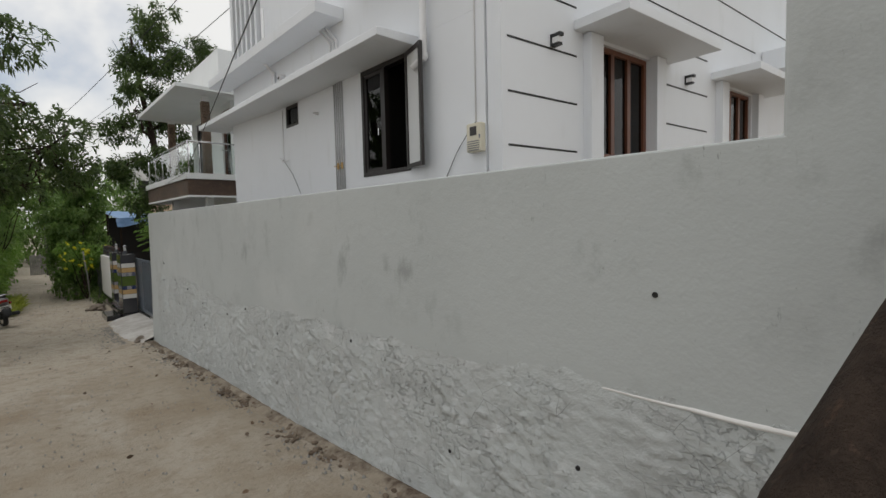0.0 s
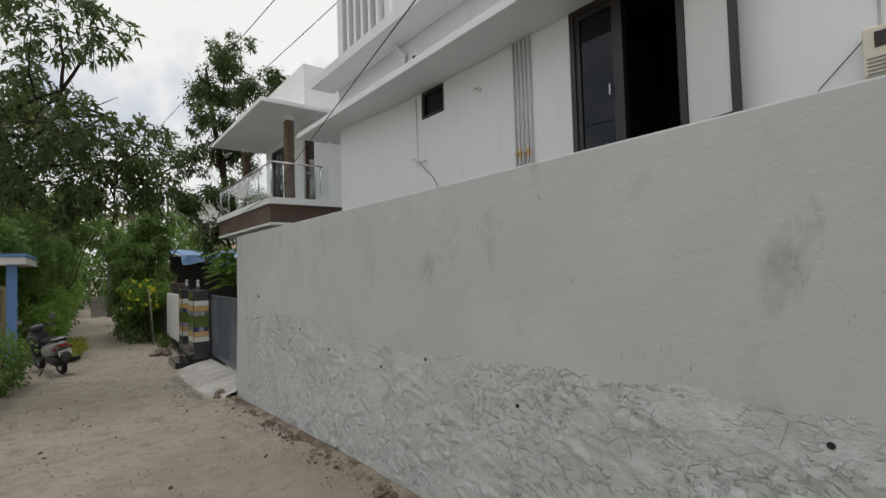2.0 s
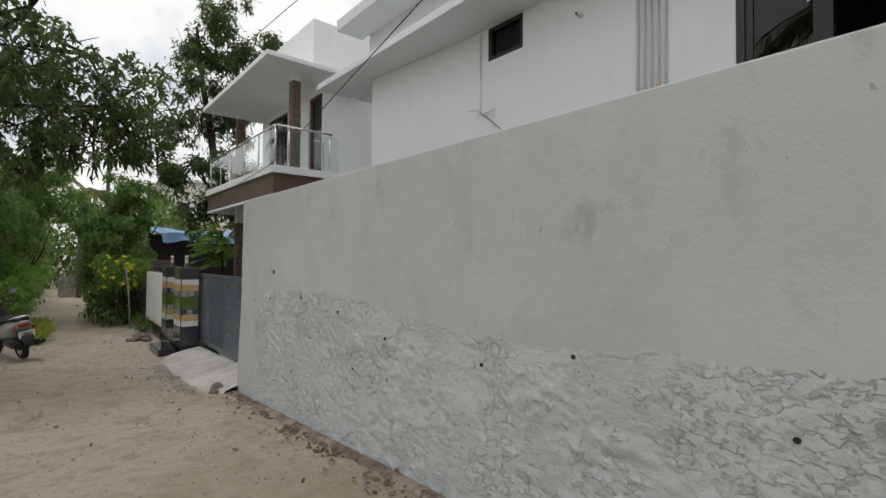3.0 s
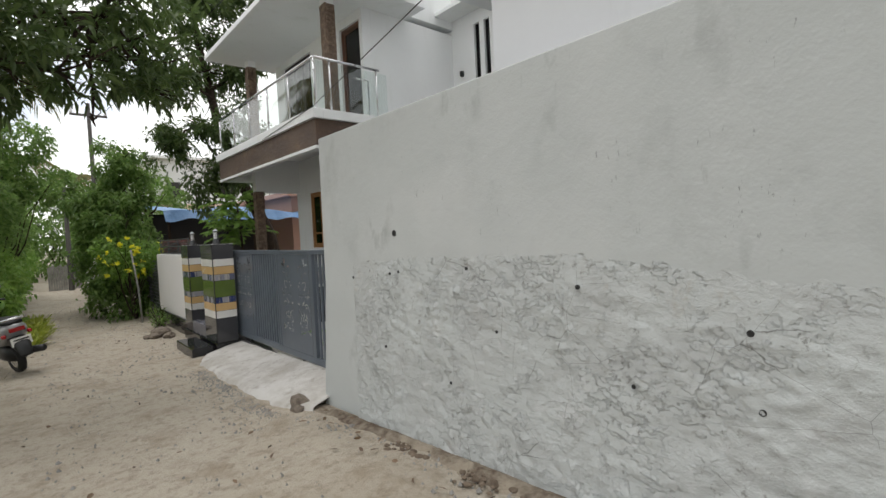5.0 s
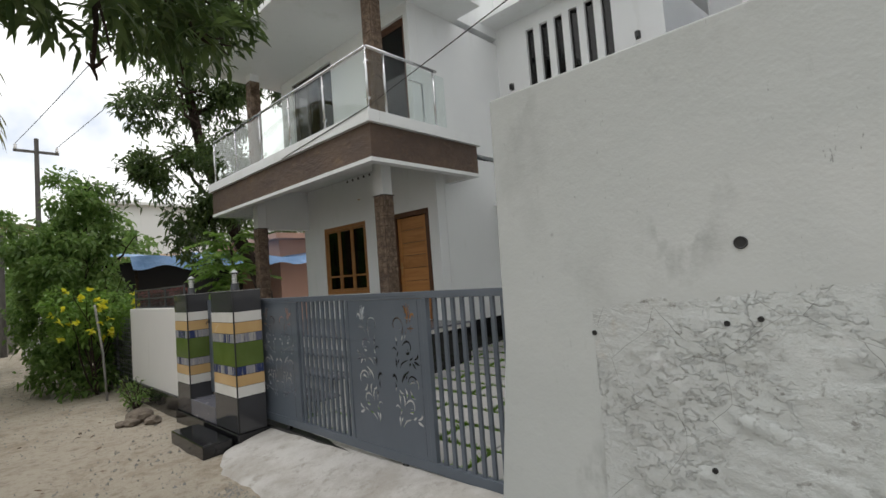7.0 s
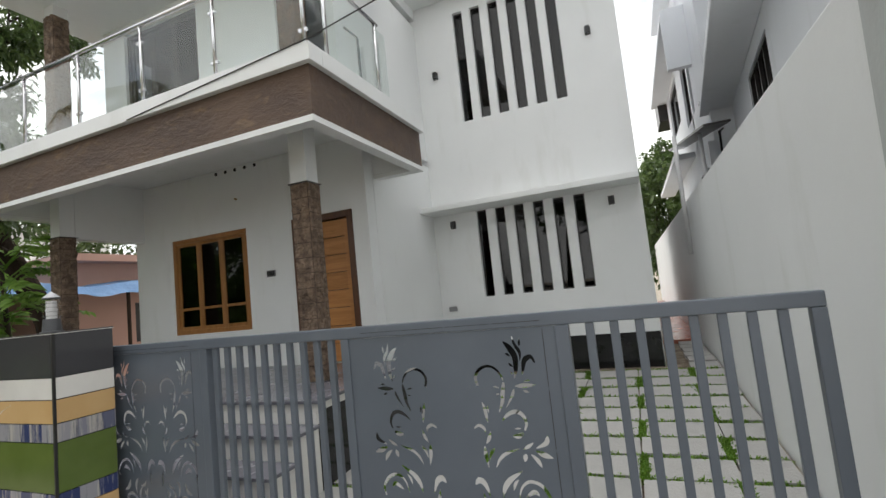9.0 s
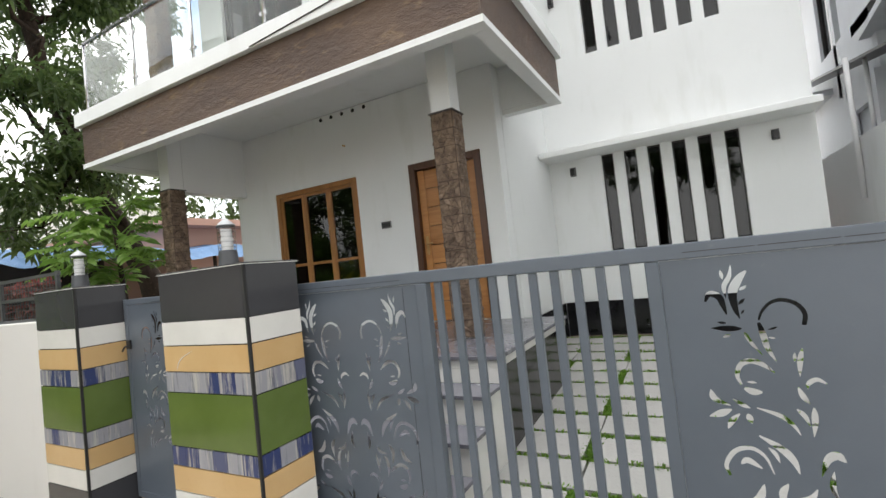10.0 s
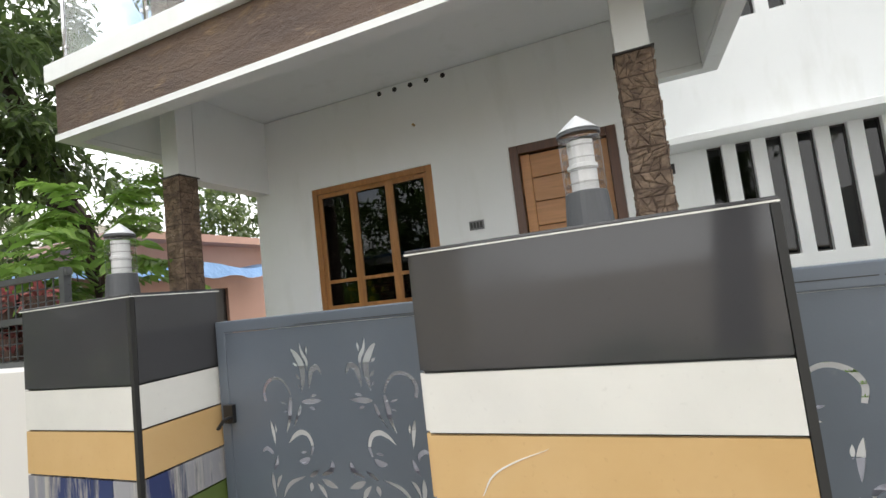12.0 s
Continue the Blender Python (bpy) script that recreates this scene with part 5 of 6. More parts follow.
    link("rear_box", Geo().box(18.6, 20.0, 10.6, 11.2, 6.6, 7.6), dark_frame, h, "dark glazed box window")
    link("rear_box_frame", Geo().box(18.5, 20.2, 10.55, 11.3, 7.602, 7.75), wt, h)
    link("lean_to_sheet", Geo().prism([(8.9, 3.62), (15.2, 4.72), (15.2, 4.76), (8.9, 3.66)], 1, 10.95, 11.35), dark_frame, h, "dark sheet lean-to roof")
    link("lean_to_wall", wall_geo(1, 10.93, 11.05, 10.6, 14.6, 1.0, 3.75, [(10.9, 12.1, 2.2, 3.3)]), wt, h)
    # window in the back wall with bars
    framed_window_back(h)
    return h


def framed_window_back(h):
    w = link("window", rear(frame_ring(1, 11.03, 11.11, 6.881, 8.599, 2.201, 4.149, 0.06)), dark_frame, h, "dark framed four-leaf window")
    for k, x in enumerate((7.28, 7.71, 8.14)):
        link("mullion", rear(Geo().box(x, x + 0.05, 11.031, 11.109, 2.262, 4.088)), dark_frame, w)
    for a, b in ((6.942, 7.279), (7.331, 7.709), (7.761, 8.139), (8.191, 8.538)):
        link("pane", rear(Geo().box(a, b, 11.06, 11.066, 2.262, 4.088)), tinted_glass, w)
    return w


build_house_one()


def pipe_run(paths, label, mat=pvc, r=0.017, name="drain_pipe", cat="pipe"):
    ob = thing(name, paths[0][0], label, cat)
    for p in paths:
        part("pipe", Geo().tube(p, r, 10), mat, ob, smooth=True)
        for q in p[1:-1]:
            part("elbow", Geo().tube([Vector(q) + (Vector(p[0]) - Vector(q)).normalized() * 0.03, q, Vector(q) + (Vector(p[-1]) - Vector(q)).normalized() * 0.03], r * 1.35, 10), mat, ob)
    return ob


pipe_run([[(3.672, 6.20 + 0.062 * i, 4.39), (3.672, 6.20 + 0.062 * i, 2.4)] for i in range(5)], "five thin pale grey water pipes down the wall", pipe_grey, 0.012)
vs = thing("pipe_valves", (3.64, 6.4, 3.1), "brass stop valves on the water pipes", "valve")
for y in (6.262, 6.386):
    part("valve", Geo().tube([(3.668, y, 3.02), (3.668, y, 3.12)], 0.019, 10), brass, vs)
    part("lever", Geo().box(3.625, 3.65, y - 0.006, y + 0.05, 3.06, 3.075), brass, vs)
pipe_run([[(3.6, 6.5 + 0.1 * i, 5.3), (3.66, 6.3 + 0.1 * i, 5.05), (3.66, 6.3 + 0.1 * i, 4.52)] for i in range(3)], "bundle of white pipes below the upper ledge")
pipe_run([[(3.55, 8.9, 6.4), (3.55, 8.9, 5.35), (3.64, 8.72, 5.1), (3.64, 8.72, 4.52)]], "white downpipe bent round the ledge", r=0.035)
pipe_run([[(3.6, 4.08, 8.2), (3.6, 4.08, 4.2), (3.5, 4.2, 4.06)]], "white rainwater downpipe with elbow outlet", r=0.045)
pipe_run([[(3.675, 8.47, 4.36), (3.675, 8.47, 3.4), (3.64, 8.47, 3.36), (3.64, 8.2, 3.36)]], "thin white conduit on the wall", r=0.01)
pipe_run([[(3.682, 3.28, 7.5), (3.682, 3.28, 3.27)]], "thin white conduit above the meter", r=0.009)
pipe_run([[(9.05, 11.79, 3.6), (9.05, 11.79, 1.56)], [(10.4, 11.2, 3.9), (10.4, 11.2, 2.2)]], "white downpipes by the boundary wall", r=0.035)
pipe_run([[(10.4, 10.8, 3.9), (10.2, 10.9, 3.8), (10.1, 10.95, 2.3)]], "black drain hose along the boundary wall", cable_black, 0.02)


def build_meter():
    m = thing("electric_meter", (3.66, 3.25, 3.07), "cream plastic electricity meter box on the wall", "meter")
    part("case", Geo().box(3.6, 3.689, 3.14, 3.36, 2.92, 3.24), meter_plastic, m, bevel=0.012)
    part("window", Geo().box(3.5940, 3.5998, 3.2, 3.3, 3.1, 3.2), dark_frame, m, "dark reading window")
    for k in range(5):
        part("vent_slot", Geo().box(3.5950, 3.5999, 3.16, 3.34, 2.93 + k * 0.025, 2.94 + k * 0.025), grey_plastic, m)
    part("lock", Geo().box(3.5930, 3.5997, 3.14, 3.16, 3.06, 3.1), grey_plastic, m)


build_meter()


def camera_bracket(u, z):
    p = FRONT @ Vector((u, 0, z))
    ob = thing("wall_lamp", p, "black bracket lamp on the entrance front", "wall lamp", "black wall lamps")
    part("plate", Geo().box(u - 0.04, u + 0.04, -0.02, 0.0, z - 0.07, z + 0.07, FRONT), black_metal, ob)
    part("head", Geo().box(u - 0.035, u + 0.035, -0.14, -0.021, z + 0.03, z + 0.07, FRONT), black_metal, ob)
    part("foot", Geo().box(u - 0.035, u + 0.035, -0.12, -0.021, z - 0.07, z - 0.04, FRONT), black_metal, ob)
    part("lens", Geo().box(u - 0.03, u + 0.03, -0.11, -0.0215, z - 0.039, z + 0.029, FRONT), pvc, ob)


def stub(x, y, z, r, out, label):
    ob = thing("pipe_stub", (x, y, z), label, "pipe")
    part("pipe", Geo().tube([(x + 0.02, y, z), (x - out, y, z), (x - out - 0.012, y, z - 0.004)], [r, r, r * 0.85], 12), pvc, ob, smooth=True)
    part("flange", Geo().tube([(x - 0.001, y, z), (x - 0.012, y, z)], r * 1.35, 14), pvc, ob)
    part("bore", Geo().tube([(x - out - 0.0125, y, z - 0.004), (x - out - 0.0135, y, z - 0.004)], r * 0.7, 12), cable_black, ob)


stub(3.69, 7.05, 4.05, 0.022, 0.07, "short white pipe end in the wall")
stub(3.69, 8.35, 4.95, 0.06, 0.1, "round white drain outlet in the upper wall")
camera_bracket(0.82, 4.24)
camera_bracket(4.1, 4.3)


def cable(name, pts, r, label, sag=0.0, mat=cable_black):
    a, b = Vector(pts[0]), Vector(pts[-1])
    if sag:
        pts = [a.lerp(b, i / 16) - Vector((0, 0, 4 * sag * (i / 16) * (1 - i / 16))) for i in range(17)]
    return tagged(link(name, Geo().tube(pts, r, 6), mat, smooth=True), label, "cable")


SERVICE = [Vector((-0.29, -4, 3.93)).lerp(Vector((3.553, 15.1, 3.77)), i / 16) - Vector((0, 0, 0.16 * (i / 16) * (1 - i / 16))) for i in range(17)]
cable("service_cable", SERVICE + [(3.553, 15.8, 3.72), (3.554, 17.6, 3.59)], 0.006, "black service cable slung from the balcony along the lane")
cable("meter_cable", [(3.68, 3.28, 3.27), (3.66, 3.35, 3.2), (3.67, 3.6, 2.95), (3.68, 3.85, 2.6)], 0.004, "thin dark cable hanging from the meter")
cable("wall_cable", [(3.682, 10.62, 4.06), (3.682, 10.1, 3.76), (3.682, 9.65, 3.61), (3.682, 9.1, 3.5), (3.675, 8.5, 3.43)], 0.0025, "thin grey cable slung along the wall", mat=grey_plastic)
cable("wall_cable", [(3.66, 8.47, 3.4), (3.67, 8.1, 3.1), (3.68, 7.8, 2.7)], 0.004, "thin dark cable hanging from the conduit")

# ---------------------------------------------------------------- garden front beyond the gate: wire rack of pots, dark planted fence
POT = thing("flower_pot", (0, 0, 0), "dark pot with small red-leaved plant", "potted plant", "pots on the wire rack")
part("pot", Geo().lathe([(0.04, 0), (0.055, 0.08), (0.06, 0.08), (0.06, 0.095), (0.048, 0.095)], (0, 0, 0), 14), terracotta, POT)
rngp = np.random.default_rng(8)
leaves("plant", rngp.normal(0, 0.02, (60, 3)) + (0, 0, 0.09), rngp.normal(0, 1, (60, 3)) + (0, 0, 0.3), 0.065, 0.03, leaf_red, POT)
rack = thing("wire_rack", (2.1, 20, 1.16), "grey wire mesh rack on the garden wall", "rack")
for z in (1.17, 1.34, 1.5):
    part("rail", Geo().box(2.06, 2.08, 18.12, 20.95, z - 0.012, z + 0.012), mesh_wire, rack)
for y in (18.15, 19.1, 20.05, 20.93):
    part("upright", Geo().box(2.058, 2.083, y - 0.015, y + 0.015, 1.161, 1.52), mesh_wire, rack)
wire = Geo()
for k in range(56):
    y = 18.17 + k * 0.05
    wire.box(2.068, 2.072, y, y + 0.004, 1.18, 1.49)
for k in range(6):
    wire.box(2.073, 2.077, 18.13, 20.93, 1.2 + k * 0.05, 1.204 + k * 0.05)
part("mesh", wire, mesh_wire, rack)
part("shelf", Geo().box(2.085, 2.25, 18.15, 20.93, 1.161, 1.18).box(2.085, 2.25, 18.15, 20.93, 1.33, 1.342), mesh_wire, rack)
for row, z in enumerate((1.181, 1.343)):
    for k in range(9):
        m = pose(2.165, 18.4 + k * 0.3 + 0.1 * row, z, 0, 0, k * 67)
        if row == 0 and k == 0:
            POT.matrix_basis = m
        else:
            copy_thing(POT, m)

fence = thing("mesh_fence", (2.0, 22.5, -0.5), "dark wire fence overgrown with dark plants", "fence", kind="structure")
for y in (21.0, 22.2, 23.4):
    part("post", Geo().box(1.98, 2.03, y, y + 0.05, -0.7, 1.0), mesh_wire, fence)
fw = Geo()
for k in range(16):
    fw.box(1.99, 2.0, 21.05, 23.4, -0.4 + k * 0.09, -0.385 + k * 0.09)
for k in range(14):
    fw.box(2.001, 2.011, 21.1 + k * 0.17, 21.115 + k * 0.17, -0.5, 1.0)
part("mesh", fw, mesh_wire, fence)
rng0 = np.random.default_rng(12)
dk = thing("dark_creeper", (2.2, 22.4, -0.5), "dark purple-green creeper behind the fence", "plant")
crown(rng0, [(2.35, 22.3, 0.1, 0.28, 1.2, 0.75)], 700, 5, 0.11, 0.06, leaf_mango, dk)

# small weeds at the wall's foot, stones, litter
weed = thing("weed", (1.75, 19.9, -0.55), "small leafy weed at the foot of the wall", "plant")
rw = np.random.default_rng(5)
stems = Geo()
lb, lw = [], []
for k in range(22):
    a = rw.uniform(0, 6.28)
    tip = np.array([1.72 + 0.3 * math.cos(a) * rw.uniform(.3, 1), 19.9 + 0.55 * math.sin(a), ground_z(20) + rw.uniform(0.2, 0.55)])
    foot = np.array([1.75 + rw.normal(0, .05), 19.9 + rw.normal(0, .15), ground_z(20) - 0.02])
    stems.tube([foot, (foot + tip) / 2 + (0, 0, 0.05), tip], 0.006, 5)
    for j in range(14):
        s = 0.35 + 0.65 * j / 13
        lb.append(foot + (tip - foot) * s)
        lw.append(rw.normal(0, 1, 3) + (0, 0, 0.2))
part("stem", stems, bark, weed)
leaves("foliage", lb, lw, 0.07, 0.04, leaf_mid, weed)


def rock(x, y, z, s, rng):
    bm = bmesh.new()
    bmesh.ops.create_icosphere(bm, subdivisions=2, radius=1)
    for v in bm.verts:
        v.co *= 1 + 0.35 * noise.noise(v.co * 1.3 + Vector((x * 5, y * 3, 0)))
        v.co = Vector((x + v.co.x * s * 1.1, y + v.co.y * s * 1.4, z + v.co.z * s * 0.7))
    geo = Geo()
    geo.add([v.co for v in bm.verts], [[v.index for v in f.verts] for f in bm.faces])
    bm.free()
    return geo


rr = random.Random(3)
g = Mat("field_stone", (0.2, 0.165, 0.13), 0.9)
g.tint(g.noise(9, 6, 0.65, lo=0.42, hi=0.62), (0.085, 0.065, 0.05), 0.85).bump(g.noise(22, 6, 0.7), 0.7, 0.02)
field_stone = g.m
for x, y, s in ((1.58, 18.9, 0.19), (1.42, 18.7, 0.1), (1.66, 18.5, 0.11), (1.3, 18.8, 0.07), (1.7, 19.2, 0.12), (1.72, 12.25, 0.12), (1.62, 12.12, 0.07)):
    tagged(link("stone", rock(x, y, ground_z(y) + s * 0.3, s, rr), field_stone), "rough grey-brown stone lying at the lane's edge", "stone", "stones at the lane's edge")
chip = Geo()
for k in range(4200):
    y = rr.uniform(-1, 30)
    near = rr.random() < 0.4
    x = rr.gauss(1.68, 0.12) if near and y < 11.9 else rr.uniform(-1.5, 1.75)
    if 11.9 < y < 16 and x > 1.35:
        x -= 0.5
    s = rr.uniform(0.004, 0.014) * (1.8 if near and rr.random() < 0.4 else 1)
    z = ground_z(y) + 0.01
    a = rr.uniform(0, 3)
    c, d = math.cos(a) * s, math.sin(a) * s
    chip.add([(x - c, y - d, z - 0.01), (x + d, y - c, z - 0.01), (x + c, y + d, z - 0.01), (x - d, y + c, z - 0.01), (x + c * .3, y, z + s * 0.8)], [(0, 1, 4), (1, 2, 4), (2, 3, 4), (3, 0, 4)])
for k in range(900):
    y = rr.uniform(11.6, 15.2)
    x = 1.42 - abs(rr.gauss(0, 0.1)) + 0.3 * max(0, 1 - (y - 11.6) / 0.9) ** 2
    q, z = rr.uniform(0.006, 0.02), ground_z(y)
    chip.add([(x - q, y, z - 0.01), (x, y - q, z - 0.01), (x + q, y, z - 0.01), (x, y + q, z - 0.01), (x + q * 0.2, y, z + q * 0.9)], [(0, 1, 4), (1, 2, 4), (2, 3, 4), (3, 0, 4)])
tagged(link("gravel", chip, old_concrete), "loose gravel strewn on the earth lane", "gravel", kind="stuff")
clod = Geo()
for k in range(320):
    y = rr.choice((2.2, 3.4, 4.1, 5.6, 6.3, 7.5, 8.6, 9.4, 10.3)) + rr.gauss(0, 0.16)
    q = rock(1.74 + rr.gauss(0, 0.07), y, ground_z(y) + 0.01, rr.uniform(0.005, 0.026), rr)
    clod.add(q.v, q.f)
g = Mat("damp_soil", (0.1, 0.075, 0.055), 0.95, spec=0.2)
g.tint(g.island(), (0.21, 0.165, 0.125), 0.8).bump(g.noise(60, 5), 0.6, 0.01)
tagged(link("soil_clods", clod, g.m), "dark earth clods fallen at the wall's foot", "soil", kind="stuff")
berm = Geo()
nb = 220
for i in range(nb + 1):
    y = 1.0 + (12.05 - 1.0) * i / nb
    w = max(0.02, 0.08 + 0.08 * noise.noise((y * 1.7, 0, 2)) + 0.06 * noise.noise((y * 6, 0, 5)))
    hgt = 0.035 + 0.03 * noise.noise((y * 4, 0, 9)) + 0.02 * noise.noise((y * 15, 0, 3))
    z = ground_z(y)
    berm.v += [(1.9, y, z + 0.02), (1.86 - w * 0.35, y, z + hgt), (1.84 - w * 0.8, y, z + hgt * 0.5), (1.8 - w * 1.5, y, z - 0.04)]
berm.f = [(i * 4 + k, i * 4 + k + 1, i * 4 + k + 5, i * 4 + k + 4) for i in range(nb) for k in range(3)]
tagged(link("soil_strip", berm, soil, smooth=True), "crumbling soil and cement crumbs at the wall's foot", "soil", kind="stuff")
lit = np.array([[1.62 + rr.gauss(0, 0.12), rr.uniform(4, 11.8), 0] for _ in range(50)] + [[rr.uniform(-1.4, 1.4), rr.uniform(1, 20), 0] for _ in range(60)])
lit[:, 2] = [ground_z(p[1]) + 0.04 for p in lit]
g = Mat("dry_leaf", (0.07, 0.045, 0.03), 0.8)
g.tint(g.island(), (0.17, 0.11, 0.065), 0.9)
tagged(leaves("dry_leaves", lit, np.random.default_rng(3).normal(0, 1, lit.shape) * (1, 1, 0.15), 0.075, 0.035, g.m, None, -0.05), "brown dry leaves littering the lane", "dry leaves", kind="stuff")


# ---------------------------------------------------------------- trees
def tree(name, label, trunk, radii, limbs, blobs, clusters, per, length, width, mat, seed, droop=0.35, hang=0.3, twig=0.012, spread=0.06, clumps=0):
    rng = np.random.default_rng(seed)
    t = thing(name, trunk[0], label, "tree")
    part("trunk", Geo().tube(trunk, radii, 14), bark, t, smooth=True)
    wood_geo = Geo()
    for a, b, r in limbs:
        pts = limb_path(a, b, rng)
        wood_geo.tube(pts, [r * (1 - 0.8 * i / 5) for i in range(6)], 8)
        for k in range(4):
            p = pts[2 + k % 3]
            wood_geo.tube(limb_path(p, p + Vector(rng.normal(0, 0.6, 3)), rng, 0.15, 4), [r * 0.3, r * 0.22, r * 0.15, twig * 0.5], 6)
    for b in blobs:
        c = Vector(b[:3])
        near = min((Vector(l[1]) for l in limbs), key=lambda q: (q - c).length)
        wood_geo.tube(limb_path(near, c, rng, 0.1, 5), [0.03, 0.025, 0.02, 0.015, 0.01], 6)
        for k in range(5):
            d = Vector(rng.normal(0, 0.5, 3))
            wood_geo.tube(limb_path(c, c + Vector((d.x * b[3], d.y * b[4], d.z * b[5])), rng, 0.1, 4), [0.014, 0.011, 0.008, 0.005], 5)
    tagged(part("branchwork", wood_geo, bark, t, smooth=True), kind="stuff")
    if clumps:
        blobs = [(b[0] + d[0] * b[3] * 0.8, b[1] + d[1] * b[4] * 0.8, b[2] + d[2] * b[5] * 0.85, b[3] * k, b[4] * k, b[5] * k)
                 for b in blobs for d, k in zip(rng.uniform(-1, 1, (clumps, 3)), rng.uniform(0.2, 0.42, clumps))]
    crown(rng, blobs, clusters, per, length, width, mat, t, droop, hang, spread)
    return t


# the mango tree that hangs over the lane
tree("mango_tree", "mango tree hanging over the lane with long leaves", [(-3.9, 15.2, -0.7), (-3.7, 15.0, 1.5), (-3.2, 14.8, 3.5), (-2.7, 14.6, 5.2), (-2.2, 14.5, 7)], [0.3, 0.24, 0.2, 0.15, 0.08],
     [((-3.3, 14.8, 3.2), (0.3, 13.6, 4.0), 0.08), ((-3.0, 14.7, 4.2), (0.1, 14.8, 5.2), 0.08), ((-2.9, 14.7, 4.6), (-0.6, 12.6, 4.9), 0.07), ((-2.8, 14.6, 5), (-2.2, 17, 6), 0.07), ((-3.4, 14.9, 2.8), (-2.0, 13.4, 3.6), 0.06)],
     [(0.1, 13.5, 3.45, 0.75, 0.7, 0.5), (0.7, 13.7, 3.6, 0.6, 0.6, 0.45), (-0.75, 13.6, 3.5, 0.9, 0.8, 0.55), (0.35, 14.4, 4.5, 0.9, 0.9, 0.6), (-0.85, 14.2, 4.8, 1.1, 1.0, 0.8), (-0.95, 12.9, 4.4, 0.8, 0.8, 0.6), (-1.75, 13.4, 3.6, 0.8, 0.9, 0.8), (-1.95, 14.5, 5.6, 1.2, 1.3, 0.9), (0.9, 14.6, 3.9, 0.55, 0.6, 0.45), (-1.55, 15.6, 4.2, 1.0, 1.0, 1.0), (-0.6, 12.2, 5.8, 0.9, 0.8, 0.5), (-0.1, 12.6, 6.1, 0.6, 0.6, 0.4), (0.75, 13.9, 3.5, 0.5, 0.5, 0.35), (0.7, 13.3, 4.3, 0.6, 0.6, 0.45), (0.35, 12.7, 3.9, 0.5, 0.5, 0.35), (-0.6, 13.0, 3.1, 0.5, 0.5, 0.3), (-0.15, 13.0, 3.1, 0.45, 0.45, 0.28), (-0.7, 13.1, 2.78, 0.3, 0.35, 0.16), (0.75, 13.5, 3.18, 0.35, 0.35, 0.18), (0.14, 13.5, 2.78, 0.12, 0.15, 0.08)],
     1250, 10, 0.155, 0.044, leaf_mango, 31, 0.35, 0.0, spread=0.035)
# the tall mango behind the second house
tree("mango_tree", "tall dark-leaved mango tree behind the house", [(6.3, 23.6, -0.6), (5.9, 23.6, 1.6), (5.2, 23.9, 3.4), (4.6, 24.2, 5.6), (4.2, 24.3, 8.2), (3.9, 24.2, 10.5)], [0.26, 0.22, 0.18, 0.14, 0.1, 0.05],
     [((5.2, 23.9, 3.5), (3.6, 23.4, 5.0), 0.09), ((4.7, 24.1, 5.2), (3.8, 23.6, 7.2), 0.09), ((4.4, 24.2, 6.5), (5.9, 23.8, 8.2), 0.08), ((4.2, 24.3, 8), (3.8, 24.4, 9.8), 0.07), ((4.1, 24.3, 8.6), (4.9, 24.6, 11), 0.07), ((5.6, 23.7, 2.6), (4.4, 22.7, 3.6), 0.06)],
     [(3.7, 23.2, 5.0, 1.01, 0.92, 0.74), (4.5, 22.9, 3.5, 0.87, 0.74, 0.69), (3.3, 23.6, 6.4, 0.74, 0.83, 0.64), (4.0, 23.8, 7.6, 0.92, 0.92, 0.83), (5.2, 24, 6.9, 1.01, 0.92, 0.83), (6.4, 23.8, 8.2, 0.92, 0.92, 0.83), (4.0, 24.3, 9.6, 0.83, 0.92, 0.92), (5.4, 24.4, 9.6, 1.1, 1.01, 0.92), (5.0, 24.4, 11.3, 1.01, 1.01, 1.01), (4.1, 23.4, 2.6, 0.64, 0.55, 0.46), (5.4, 23.6, 4.9, 0.83, 0.74, 0.74), (6.8, 24.2, 10.2, 0.92, 0.92, 0.92), (2.95, 23.2, 4.4, 0.65, 0.6, 0.6), (3.7, 23, 3.2, 0.6, 0.5, 0.5)],
     2350, 9, 0.19, 0.06, leaf_mango, 32, 0.3, 0.25, spread=0.09, clumps=11)
# large shrub tree on the lane's far bend
tree("shrub_tree", "dense leafy green shrub tree beside the lane", [(2.1, 24.6, -0.7), (2.1, 24.5, 0.6), (2.0, 24.4, 2.0), (1.9, 24.3, 3.0)], [0.12, 0.1, 0.08, 0.05],
     [((2.1, 24.5, 0.8), (1.2, 23.6, 2.0), 0.05), ((2.0, 24.4, 1.6), (2.9, 24.2, 3.0), 0.05), ((2.0, 24.4, 2.2), (1.4, 24.8, 3.6), 0.05), ((2.1, 24.5, 0.4), (1.5, 23.2, 0.9), 0.04)],
     [(1.5, 23.6, 1.6, 0.9, 0.9, 0.8), (1.8, 23.8, 2.2, 0.8, 0.9, 0.8), (1.4, 24.6, 3.1, 0.9, 0.9, 0.8), (1.95, 24.6, 3.2, 0.7, 0.8, 0.7), (1.35, 23.2, 0.5, 0.75, 0.8, 0.7), (1.8, 23.0, 0.9, 0.65, 0.6, 0.8), (1.9, 24.5, 4.1, 0.7, 0.7, 0.5), (1.2, 25.6, 1.4, 0.8, 1.4, 1.3), (2.15, 24.3, 1.1, 0.6, 0.7, 0.8), (1.3, 22.8, -0.05, 0.6, 0.9, 0.5)],
     2300, 8, 0.15, 0.062, leaf_mid, 33, 0.35, 0.15, spread=0.07, clumps=12)


